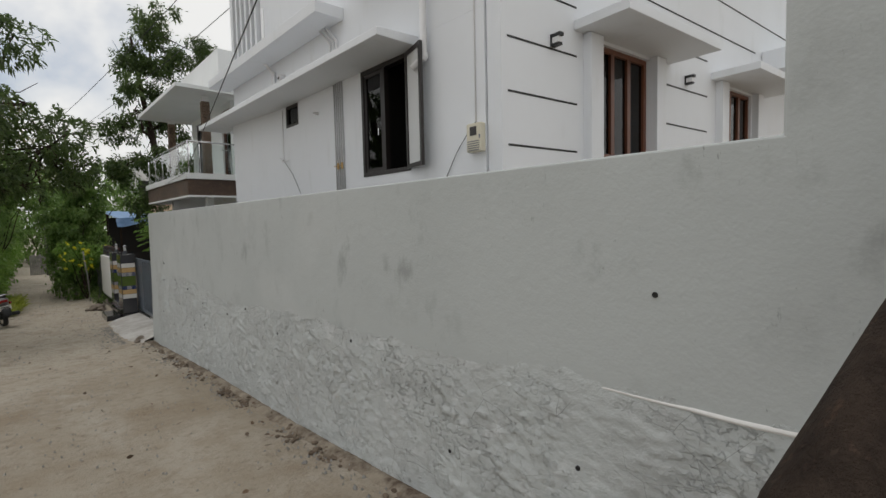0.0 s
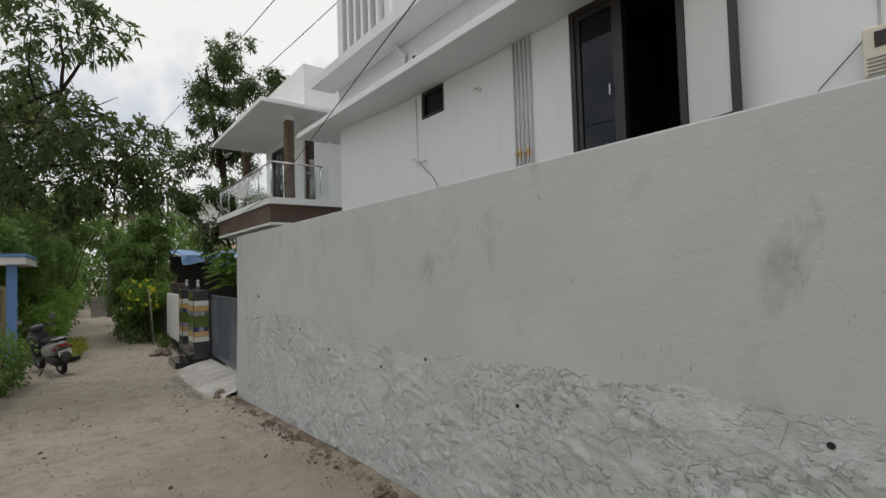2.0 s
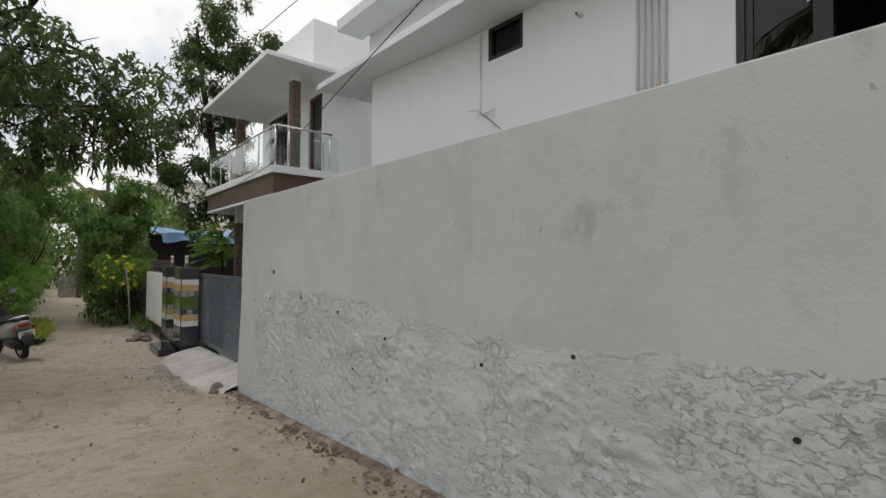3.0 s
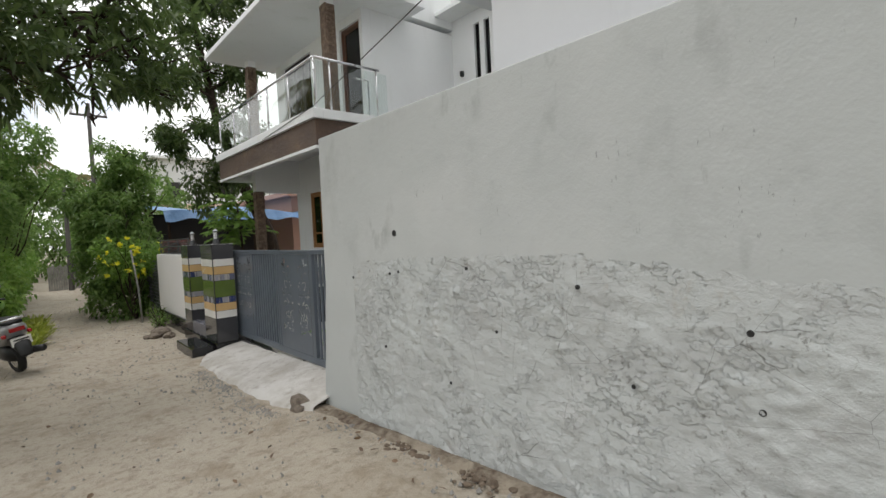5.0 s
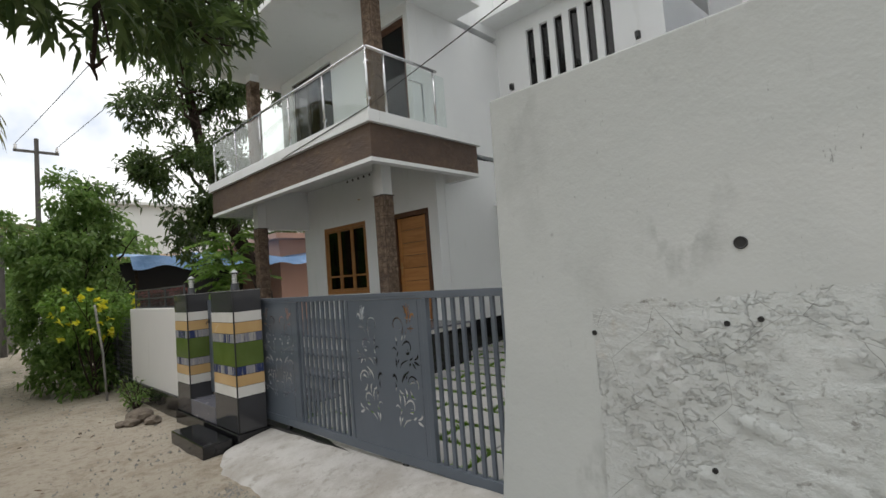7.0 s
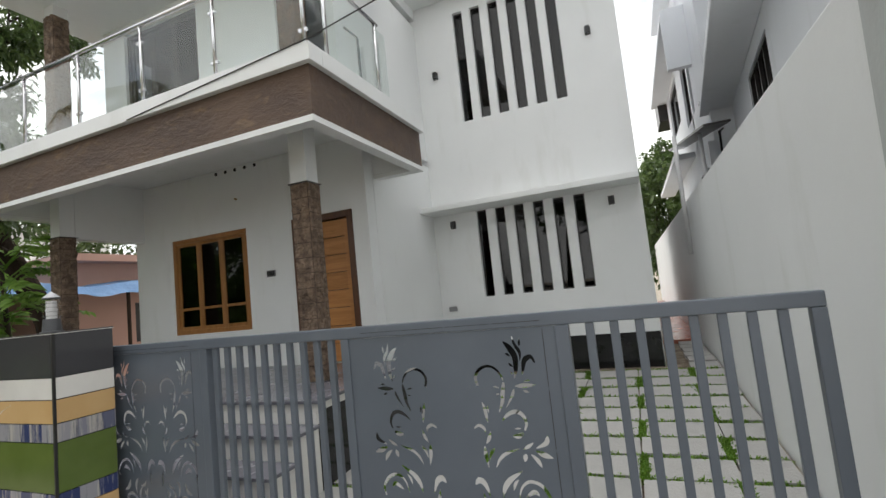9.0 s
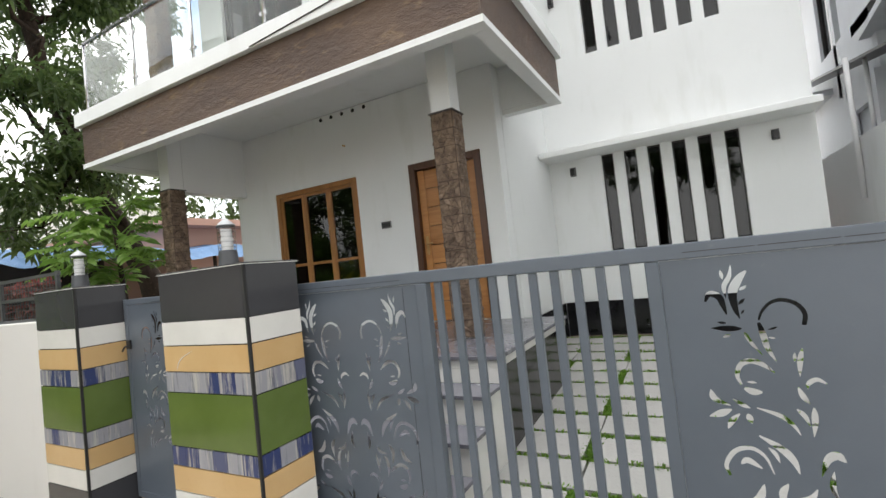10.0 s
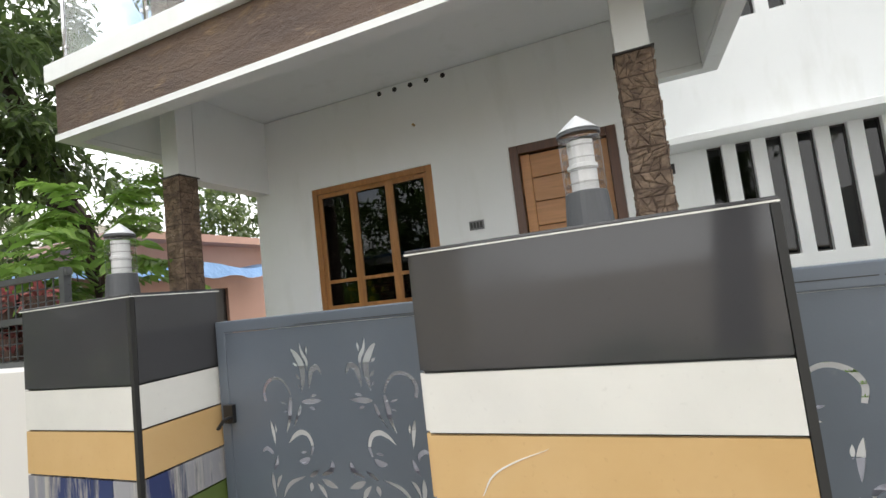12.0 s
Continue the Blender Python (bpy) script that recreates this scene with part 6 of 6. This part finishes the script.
def flower_bush():
    b = thing("flowering_bush", (1.5, 22.0, -0.55), "bush covered in yellow trumpet flowers", "bush")
    rng = np.random.default_rng(40)
    st = Geo()
    for k in range(9):
        st.tube(limb_path((1.6, 22.1, -0.6), (1.6 + rng.normal(0, 0.45), 22.0 + rng.normal(0, 0.4), 1.4 + rng.normal(0, .3)), rng, 0.1, 5), [0.02, 0.016, 0.013, 0.01, 0.006], 6)
    tagged(part("branchwork", st, bark, b), kind="stuff")
    bl = [(1.45, 21.9, 0.95, 0.65, 0.55, 0.4), (1.9, 22.0, 1.1, 0.6, 0.5, 0.45), (1.2, 22.1, 1.3, 0.5, 0.5, 0.35)]
    crown(rng, bl, 420, 6, 0.1, 0.05, leaf_bright, b, name="foliage")
    c, d = blob_points(rng, bl, 30, 0.95)
    c[:, 1] = 21.85 - np.abs(c[:, 1] - 21.9) * 1.1
    base, way = np.repeat(c, 6, 0), rng.normal(0, 0.8, (30 * 6, 3)) + np.repeat(d, 6, 0) * 0.4 + (-0.3, -0.8, 0.1)
    leaves("blossoms", base, way, 0.095, 0.085, petal, b, 0.0, label="yellow trumpet flowers")


flower_bush()
stake = thing("stake", (1.6, 21.3, -0.55), "pale wooden stake leaning in the verge", "stake")
part("pole", Geo().tube([(1.62, 21.3, -0.7), (1.58, 21.35, 0.35), (1.5, 21.5, 1.3)], 0.022, 8), old_concrete, stake, smooth=True)


def papaya(x, y, z0):
    """Small tree with wheels of drooping compound leaves."""
    t = thing("young_tree", (x, y, z0), "young tree with fresh green feathery leaves", "tree")
    rng = np.random.default_rng(50)
    part("trunk", Geo().tube([(x, y, z0 - 0.2), (x + 0.05, y, z0 + 1.2), (x, y + 0.1, z0 + 2.6)], [0.05, 0.04, 0.025], 10), bark, t, smooth=True)
    st, lb, lw, ll = Geo(), [], [], []
    for k in range(46):
        a = rng.uniform(0, 6.28)
        h = z0 + rng.uniform(1.3, 2.7)
        reach = rng.uniform(0.5, 1.0)
        p0 = Vector((x, y, h))
        p2 = Vector((x + reach * math.cos(a), y + reach * math.sin(a), h + rng.uniform(-0.1, 0.45)))
        p1 = p0.lerp(p2, 0.5) + Vector((0, 0, 0.15))
        st.tube([p0, p1, p2], [0.01, 0.008, 0.005], 5)
        for j in range(11):
            s = 0.35 + 0.65 * j / 10
            p = p0.lerp(p1, min(1, s * 2)) if s < 0.5 else p1.lerp(p2, s * 2 - 1)
            out = (p2 - p0).normalized()
            side = out.cross(Vector((0, 0, 1)))
            for q in (-1, 1):
                lb.append(p)
                lw.append(out * 0.5 + side * q + Vector((0, 0, -0.15)))
    tagged(part("branchwork", st, leaf_bright, t), kind="stuff")
    leaves("crown", lb, lw, 0.2, 0.07, leaf_bright, t, 0.3)


papaya(4.2, 21.4, -0.1)


def hedge(name, label, blobs, clusters, per, length, width, mat, seed, category="bush", droop=0.3):
    b = thing(name, (blobs[0][0], blobs[0][1], ground_z(blobs[0][1])), label, category)
    rng = np.random.default_rng(seed)
    st = Geo()
    for q in blobs:
        for k in range(3):
            foot = q[0] if q[0] < -1.1 or q[0] > 1.7 or q[1] > 43 else -1.7
            st.tube(limb_path((foot + rng.normal(0, .1), q[1] + rng.normal(0, .1), ground_z(q[1]) - 0.1), (q[0] + rng.normal(0, .3) * q[3], q[1] + rng.normal(0, .3) * q[4], q[2] + 0.3 * q[5]), rng, 0.08, 5), [0.03, 0.025, 0.02, 0.014, 0.008], 6)
    tagged(part("branchwork", st, bark, b), kind="stuff")
    crown(rng, blobs, clusters, per, length, width, mat, b, droop, 0.1, 0.08, "foliage")


# left verge: shrubs, yellow-green border plants, trees behind
hedge("bush", "low dark green bush on the verge", [(-1.75, 16.2, 0.0, 0.55, 0.9, 0.7), (-2.2, 14.6, -0.1, 0.7, 0.9, 0.6)], 600, 7, 0.1, 0.05, leaf_mid, 61)
hedge("bush", "leafy green hedge along the lane", [(-1.3, 22, 0.2, 0.6, 1.4, 0.8), (-1.35, 25, 0.4, 0.75, 1.8, 1.0), (-1.35, 29, 0.5, 0.8, 2.2, 1.1), (-1.4, 34, 0.7, 0.9, 2.6, 1.3), (-1.2, 39, 0.8, 1.1, 2, 1.4)], 2000, 7, 0.16, 0.07, leaf_bright, 62)
hedge("shrub_tree", "green tree on the far verge", [(-2.2, 23.5, 2.9, 1.2, 1.4, 1.3), (-1.6, 27, 2.6, 1.0, 1.6, 1.3), (-2.6, 21.5, 3.2, 1.0, 1.2, 1.1), (-1.4, 30, 3.6, 1.1, 1.5, 1.4), (-2.4, 26, 4.6, 1.3, 1.5, 1.1), (-1.2, 33, 2.4, 0.9, 1.5, 1.5), (-2.4, 20.6, 2.6, 0.8, 1.0, 1.0), (-2.9, 22.0, 4.6, 1.2, 1.2, 1.1), (-1.9, 25, 1.4, 0.6, 1.2, 0.9), (-0.4, 30, 5.3, 1.0, 1.0, 0.8), (0.5, 30.5, 3.8, 0.8, 0.9, 0.7), (-0.9, 30, 3.8, 0.8, 1.0, 0.8)], 3900, 8, 0.17, 0.075, leaf_mid, 63, "tree")
hedge("shrub_tree", "green trees closing the end of the lane", [(-2.2, 42, 3.0, 2.2, 2.5, 2.8), (1.0, 47, 1.6, 3.0, 1.5, 2.2), (0.2, 55, 4.2, 4.0, 2.5, 3.6), (1.0, 52, 3.2, 3.0, 2.5, 3.4), (3.2, 44, 2.6, 2.0, 2.5, 2.8), (-6, 40, 4.5, 3, 3, 4.2), (4.5, 34, 2.4, 1.5, 2.2, 2.6), (-4.5, 33, 3.4, 1.8, 2.2, 3.4), (6, 50, 4, 3, 3, 4)], 4200, 7, 0.3, 0.14, leaf_mid, 64, "tree")
hedge("shrub_tree", "dark trees behind the pink house", [(15, 33, 5, 3, 3, 3.5), (20, 34, 6, 3, 3, 4), (11, 36, 4.5, 2.5, 2.5, 3)], 1300, 7, 0.32, 0.15, leaf_mango, 65, "tree")
hedge("shrub_tree", "trees beyond the gap between the houses", [(25, 11.2, 3.5, 1.6, 1.2, 3.2), (28, 10.6, 5.0, 2, 1.6, 3.2)], 1100, 7, 0.32, 0.15, leaf_mango, 66, "tree")


def border_plants():
    rng = np.random.default_rng(70)
    for k, (x, y, s) in enumerate(((-0.52, 20.2, 1.0), (-0.5, 21.0, 1.05), (-0.48, 22.0, 1.0), (-0.62, 19.5, 0.9), (-0.5, 23.0, 1.0))):
        b = thing("border_plant", (x, y, ground_z(y)), "clump of arching yellow-green strap leaves", "plant", "yellow border plants")
        n = 150
        a = rng.uniform(0, 6.28, n)
        base = np.stack([x + rng.normal(0, 0.08, n), y + rng.normal(0, 0.08, n), np.full(n, ground_z(y))], 1)
        way = np.stack([np.cos(a) * 0.55, np.sin(a) * 0.55, rng.uniform(0.6, 1.3, n)], 1)
        leaves("leaves", base, way, 0.62 * s, 0.035, leaf_yellow, b, 0.45)


border_plants()


def palm(x, y, z0, height, seed, label="coconut palm with drooping yellowing fronds"):
    t = thing("coconut_palm", (x, y, z0), label, "palm")
    rng = np.random.default_rng(seed)
    top = Vector((x + 0.5, y, z0 + height))
    part("trunk", Geo().tube([(x, y, z0 - 0.3), (x + 0.1, y, z0 + height * 0.4), (x + 0.35, y, z0 + height * 0.8), top], [0.2, 0.15, 0.13, 0.12], 12), old_concrete, t, smooth=True)
    ribs, lb, lw = Geo(), [], []
    for k in range(22):
        a, up = k * 2.4 + rng.uniform(-.2, .2), rng.uniform(-0.3, 1.1)
        out = Vector((math.cos(a), math.sin(a), 0))
        pts = [top + out * (2.7 * s) + Vector((0, 0, 1.3 * up * s - 2.0 * s * s)) for s in [i / 8 for i in range(9)]]
        ribs.tube(pts, [0.03 * (1 - 0.9 * i / 8) for i in range(9)], 5)
        side = out.cross(Vector((0, 0, 1)))
        for j in range(46):
            s = 0.12 + 0.88 * j / 45
            i = min(7, int(s * 8))
            p = pts[i].lerp(pts[i + 1], s * 8 - i)
            for q in (-1, 1):
                lb.append(p)
                lw.append(out * 0.45 + side * q + Vector((0, 0, -0.5)))
    part("ribs", ribs, leaf_palm, t)
    leaves("fronds", lb, lw, 0.5, 0.04, leaf_palm, t, 0.45)


palm(-2.9, 24.5, -0.6, 8.4, 81)
palm(-1.0, 58, -0.6, 9.5, 82, "far coconut palm with green fronds")
palm(3.0, 64, -0.6, 9.0, 83, "far coconut palm with green fronds")
palm(-6.5, 6.0, 0, 7.5, 84, "coconut palm across the lane")

# leaning trunk close by the start of the walk
lt = thing("leaning_trunk", (0.9, -0.1, 0.1), "dark rough tree trunk leaning towards the wall", "tree trunk")
tr = Geo().tube([(0.7, -0.12, 0.0), (0.72, -0.16, 0.6), (0.8, -0.25, 1.1), (0.92, -0.33, 1.475), (1.09, -0.4, 1.65), (1.27, -0.465, 1.825), (1.55, -0.58, 2.1), (1.7, -0.75, 2.6), (1.72, -0.95, 3.3), (1.7, -1.2, 4.6)], [0.17, 0.15, 0.138, 0.128, 0.124, 0.122, 0.12, 0.118, 0.115, 0.11], 28)
tr.v = [tuple(Vector(p) * 1 + Vector((noise.noise(Vector(p) * 9), noise.noise(Vector(p) * 9 + Vector((7, 0, 0))), 0)) * 0.02) for p in tr.v]
part("trunk", tr, bark, lt, smooth=True)


# ---------------------------------------------------------------- scooter
def wheel(parent, x, y, z, r):
    w = part("wheel", Geo().lathe([(r * 0.55, -0.03), (r * 0.6, -0.035), (r * 0.6, 0.035), (r * 0.55, 0.03)], (0, 0, 0), 20), steel, parent)
    tyre = Geo()
    seg, ring = 24, 8
    for i in range(seg):
        for k in range(ring):
            a, b = 2 * math.pi * i / seg, 2 * math.pi * k / ring
            q = r * 0.8 + r * 0.2 * math.cos(b)
            tyre.v.append((q * math.cos(a), q * math.sin(a), 0.055 * math.sin(b)))
    tyre.f = [(i * ring + k, ((i + 1) % seg) * ring + k, ((i + 1) % seg) * ring + (k + 1) % ring, i * ring + (k + 1) % ring) for i in range(seg) for k in range(ring)]
    part("tyre", tyre, rubber, w, smooth=True)
    w.matrix_basis = pose(x, y, z, 0, 90, 0)
    w.matrix_parent_inverse = Matrix.Identity(4)


def loft(rings):
    """A skin over rounded cross-sections: (y, centre z, half width, half height)."""
    geo, seg = Geo(), 16
    for y, z, w, hh in rings:
        for k in range(seg):
            a = 2 * math.pi * k / seg
            ca, sa = math.cos(a), math.sin(a)
            geo.v.append((w * math.copysign(abs(ca) ** 0.75, ca), y, z + hh * math.copysign(abs(sa) ** 0.75, sa)))
    n = len(rings)
    geo.f = [(i * seg + k, i * seg + (k + 1) % seg, (i + 1) * seg + (k + 1) % seg, (i + 1) * seg + k) for i in range(n - 1) for k in range(seg)]
    geo.f += [tuple(range(seg))[::-1], tuple(range((n - 1) * seg, n * seg))]
    return geo


def build_scooter():
    """Built about its rear wheel's foot, nose to +y, then set down."""
    s = thing("scooter", (0, 0, 0), "grey and black motor scooter parked at the verge", "scooter")
    wheel(s, 0, 0.0, 0.22, 0.22)
    wheel(s, 0, 1.24, 0.22, 0.22)
    part("tail_body", loft([(-0.32, 0.72, 0.06, 0.04), (-0.25, 0.68, 0.14, 0.1), (-0.05, 0.6, 0.19, 0.16), (0.25, 0.55, 0.19, 0.17), (0.5, 0.5, 0.16, 0.15)]), scooter_paint, s, "glossy grey tail fairing", smooth=True)
    part("seat", loft([(-0.28, 0.79, 0.1, 0.03), (-0.1, 0.81, 0.14, 0.05), (0.2, 0.78, 0.14, 0.055), (0.5, 0.76, 0.12, 0.05), (0.58, 0.72, 0.08, 0.03)]), scooter_black, s, smooth=True)
    part("engine", loft([(-0.12, 0.3, 0.12, 0.1), (0.1, 0.32, 0.14, 0.14), (0.4, 0.33, 0.13, 0.12), (0.6, 0.3, 0.08, 0.06)]), scooter_black, s, smooth=True)
    part("floorboard", Geo().box(-0.17, 0.17, 0.5, 0.98, 0.3, 0.36), scooter_black, s, bevel=0.02)
    part("leg_shield", loft([(0.94, 0.6, 0.17, 0.3), (1.0, 0.66, 0.22, 0.32), (1.08, 0.7, 0.2, 0.3), (1.16, 0.74, 0.12, 0.2)]), scooter_dark, s, smooth=True)
    part("front_mudguard", loft([(1.02, 0.42, 0.05, 0.03), (1.2, 0.47, 0.08, 0.06), (1.38, 0.42, 0.07, 0.05), (1.46, 0.34, 0.04, 0.03)]), scooter_dark, s, smooth=True)
    part("headstock", Geo().tube([(0, 1.2, 0.25), (0, 1.06, 0.7), (0, 0.98, 1.0)], 0.03, 10), scooter_black, s)
    part("head_cowl", loft([(0.9, 1.0, 0.1, 0.05), (1.0, 1.02, 0.15, 0.08), (1.1, 1.0, 0.1, 0.07)]), scooter_dark, s, smooth=True)
    part("handlebar", Geo().tube([(-0.34, 0.86, 1.0), (-0.18, 0.97, 1.03), (0.18, 0.97, 1.03), (0.34, 0.86, 1.0)], 0.016, 8), scooter_black, s)
    for q in (-1, 1):
        m = part("mirror", Geo().tube([(q * 0.2, 0.96, 1.03), (q * 0.28, 0.94, 1.18)], 0.007, 6), scooter_black, s)
        part("mirror_glass", Geo().tube([(q * 0.3, 0.925, 1.22), (q * 0.3, 0.945, 1.22)], 0.055, 16), steel, m)
        part("indicator", loft([(-0.3, 0.62, 0.02, 0.02), (-0.27, 0.62, 0.03, 0.03), (-0.2, 0.62, 0.02, 0.02)]), lamp_red, s).matrix_basis = pose(q * 0.15, 0, 0)
    part("tail_lamp", Geo().box(-0.09, 0.09, -0.335, -0.29, 0.66, 0.72), lamp_red, s, bevel=0.01)
    part("number_plate", Geo().box(-0.12, 0.12, -0.36, -0.352, 0.46, 0.58), plate_white, s)
    part("plate_text", Geo().box(-0.09, 0.09, -0.3625, -0.3605, 0.535, 0.555).box(-0.09, 0.09, -0.3625, -0.3605, 0.485, 0.51), scooter_black, s)
    part("rear_mudguard", loft([(-0.42, 0.32, 0.07, 0.02), (-0.36, 0.45, 0.1, 0.08), (-0.2, 0.52, 0.11, 0.08)]), scooter_black, s, smooth=True)
    part("grab_rail", Geo().tube([(-0.13, 0.0, 0.78), (-0.15, -0.25, 0.84), (0, -0.36, 0.86), (0.15, -0.25, 0.84), (0.13, 0.0, 0.78)], 0.014, 8), steel, s, smooth=True)
    part("exhaust", Geo().tube([(0.17, 0.35, 0.25), (0.18, 0.05, 0.27), (0.2, -0.4, 0.34)], [0.03, 0.055, 0.05], 12), scooter_black, s, smooth=True)
    part("stand", Geo().tube([(-0.08, 0.45, 0.3), (-0.26, 0.5, 0.0)], 0.012, 8), scooter_black, s)
    s.matrix_basis = pose(-0.68, 17.35, ground_z(17.3) + 0.03, 0, -9, 20) @ Matrix.Scale(1.08, 4)


build_scooter()


# ---------------------------------------------------------------- things further off
g = Mat("weathered_pole", (0.13, 0.12, 0.115), 0.9)
g.tint(g.noise(5, 6, stretch=(1, 1, 0.3)), (0.07, 0.065, 0.06), 0.7)
pole_grey = g.m


def pole(x, y, top, label, arms=True):
    p = thing("utility_pole", (x, y, ground_z(y)), label, "pole")
    part("shaft", Geo().tube([(x, y, ground_z(y) - 0.3), (x, y, top)], [0.13, 0.08], 10), pole_grey, p)
    if arms:
        part("cross_arm", Geo().box(x - 0.75, x + 0.75, y - 0.05, y + 0.05, top - 0.63, top - 0.53), pole_grey, p)
        for d in (-0.68, 0.0, 0.68):
            part("insulator", Geo().lathe([(0.05, 0), (0.07, 0.06), (0.04, 0.12), (0.06, 0.18), (0.02, 0.22)], (x + d, y, top - 0.519), 10), pvc, p)
    return p


pole(2.2, 36, 8.5, "grey concrete utility pole with a cross arm")
pole(1.05, 36.5, 4.4, "grey concrete street pole", False)
for d in (-0.68, 0.68):
    cable("overhead_wire", [(2.2 + d, 36, 8.2), (6.2 + d, -2, 10.5)], 0.012, "thin overhead electric wire across the sky", 0.5)


def far_house(name, label, x0, x1, y0, y1, z1, mat, band=None, openings=()):
    h = thing(name, ((x0 + x1) / 2, y0, -0.6), label, "house")
    part("wall", wall_geo(1, y0, y0 + 0.25, x0, x1, -0.8, z1, [o for o in openings]), mat, h)
    part("wall", Geo().box(x0, x0 + 0.25, y0 + 0.251, y1, -0.8, z1), mat, h)
    part("wall", Geo().box(x1 - 0.25, x1, y0 + 0.251, y1, -0.8, z1), mat, h)
    part("back_wall", Geo().box(x0 + 0.25, x1 - 0.25, y1 - 0.25, y1, -0.8, z1), mat, h)
    part("roof", Geo().box(x0 - 0.4, x1 + 0.4, y0 - 0.6, y1 + 0.3, z1 + 0.002, z1 + 0.2), mat, h)
    for o in openings:
        w = part("window", Geo().box(o[0], o[1], y0 + 0.1, y0 + 0.13, o[2], o[3]), dark_frame, h)
    if band:
        part("band", Geo().box(x0 - 0.03, x1 + 0.03, y0 - 0.03, y0 - 0.002, -0.8, band), peach_paint, h)
    return h


far_house("house", "far white house with peach lower wall", 7.5, 24, 50, 60, 8.2, far_white, 4.6, [(8.2, 9.2, 5.0, 6.4), (12, 13.5, 5.2, 6.6)])
far_house("house", "low pink house with dark eaves", 8.3, 18, 27, 33, 3.2, pink_paint, None, [(10, 11.2, 0.8, 2.0)])
shed = thing("tarpaulin_shelter", (6, 29, -0.6), "open shelter under a blue tarpaulin", "shelter")
sheet = Geo()
for j in range(13):
    for i in range(25):
        x, y = 3.2 + 9.5 * i / 24, 26.2 + 4.6 * j / 12
        sheet.v.append((x, y, 2.54 + 0.1 * (y - 26.2) + 0.08 * math.sin(x * 2.1) + 0.05 * noise.noise((x * 2, y, 0))))
sheet.f = [(j * 25 + i, j * 25 + i + 1, (j + 1) * 25 + i + 1, (j + 1) * 25 + i) for j in range(12) for i in range(24)]
part("tarpaulin", sheet, tarp_blue, shed, smooth=True)
flap = Geo()
for i in range(97):
    x = 3.2 + 9.5 * i / 96
    for k in range(5):
        u = k / 4
        low = 2.22 + 0.12 * noise.noise((x * 0.9, 0, 3)) + 0.05 * math.sin(x * 5)
        flap.v.append((x, 26.19 - 0.25 * u + 0.05 * u * math.sin(x * 7 + noise.noise((x, 0, 0)) * 4), (2.55 + 0.08 * math.sin(x * 2.1)) * (1 - u) + low * u))
flap.f = [(i * 5 + k, i * 5 + k + 1, i * 5 + k + 6, i * 5 + k + 5) for i in range(96) for k in range(4)]
part("hanging_flap", flap, tarp_blue, shed, "creased blue tarpaulin edge hanging down", smooth=True)
for x in (3.4, 6.4, 9.4, 12.4):
    for y in (26.4, 30.6):
        part("prop", Geo().tube([(x, y, -0.8), (x, y, 2.54 + 0.1 * (y - 26.2))], 0.05, 8), bark, shed)
part("back_screen", Geo().box(3.4, 12.5, 30.4, 30.45, -0.8, 2.7), dark_frame, shed)

lh = thing("roadside_house", (-3, 21, -0.6), "small roadside house with white and blue canopy", "house")
part("wall", wall_geo(0, -2.3, -2.1, 19.3, 24, -0.8, 2.15, [(20.2, 21.1, -0.6, 1.5)]), yellow_paint, lh)
part("wall", Geo().box(-6, -2.301, 19.3, 19.5, -0.8, 2.15), yellow_paint, lh)
part("canopy", Geo().box(-6, -1.45, 18.9, 24, 2.16, 2.36), far_white, lh, bevel=0.02)
part("canopy_edge", Geo().box(-6, -1.42, 18.87, 24, 2.362, 2.44), blue_paint, lh)
part("pillar", Geo().box(-1.85, -1.65, 19.2, 19.4, -0.8, 2.158), blue_paint, lh)
part("back_wall", Geo().box(-6, -5.8, 19.5, 24, -0.8, 2.15), yellow_paint, lh)
gp = thing("gate_post", (1.7, 34.5, -0.6), "whitewashed roadside gate post", "post")
part("shaft", Geo().box(1.5, 2.0, 34.3, 34.8, -0.8, 0.8), far_white, gp, bevel=0.03)
part("cap", Geo().box(1.42, 2.08, 34.22, 34.88, 0.802, 0.92), far_white, gp, bevel=0.02)
rf = thing("roadside_fence", (0.9, 37.5, -0.6), "weathered grey board fence at the bend", "fence")
for k in range(14):
    part("board", Geo().box(0.2 + 0.095 * k, 0.285 + 0.095 * k, 37.5, 37.53, -0.8, 0.55 + 0.05 * (k % 3)), old_concrete, rf)
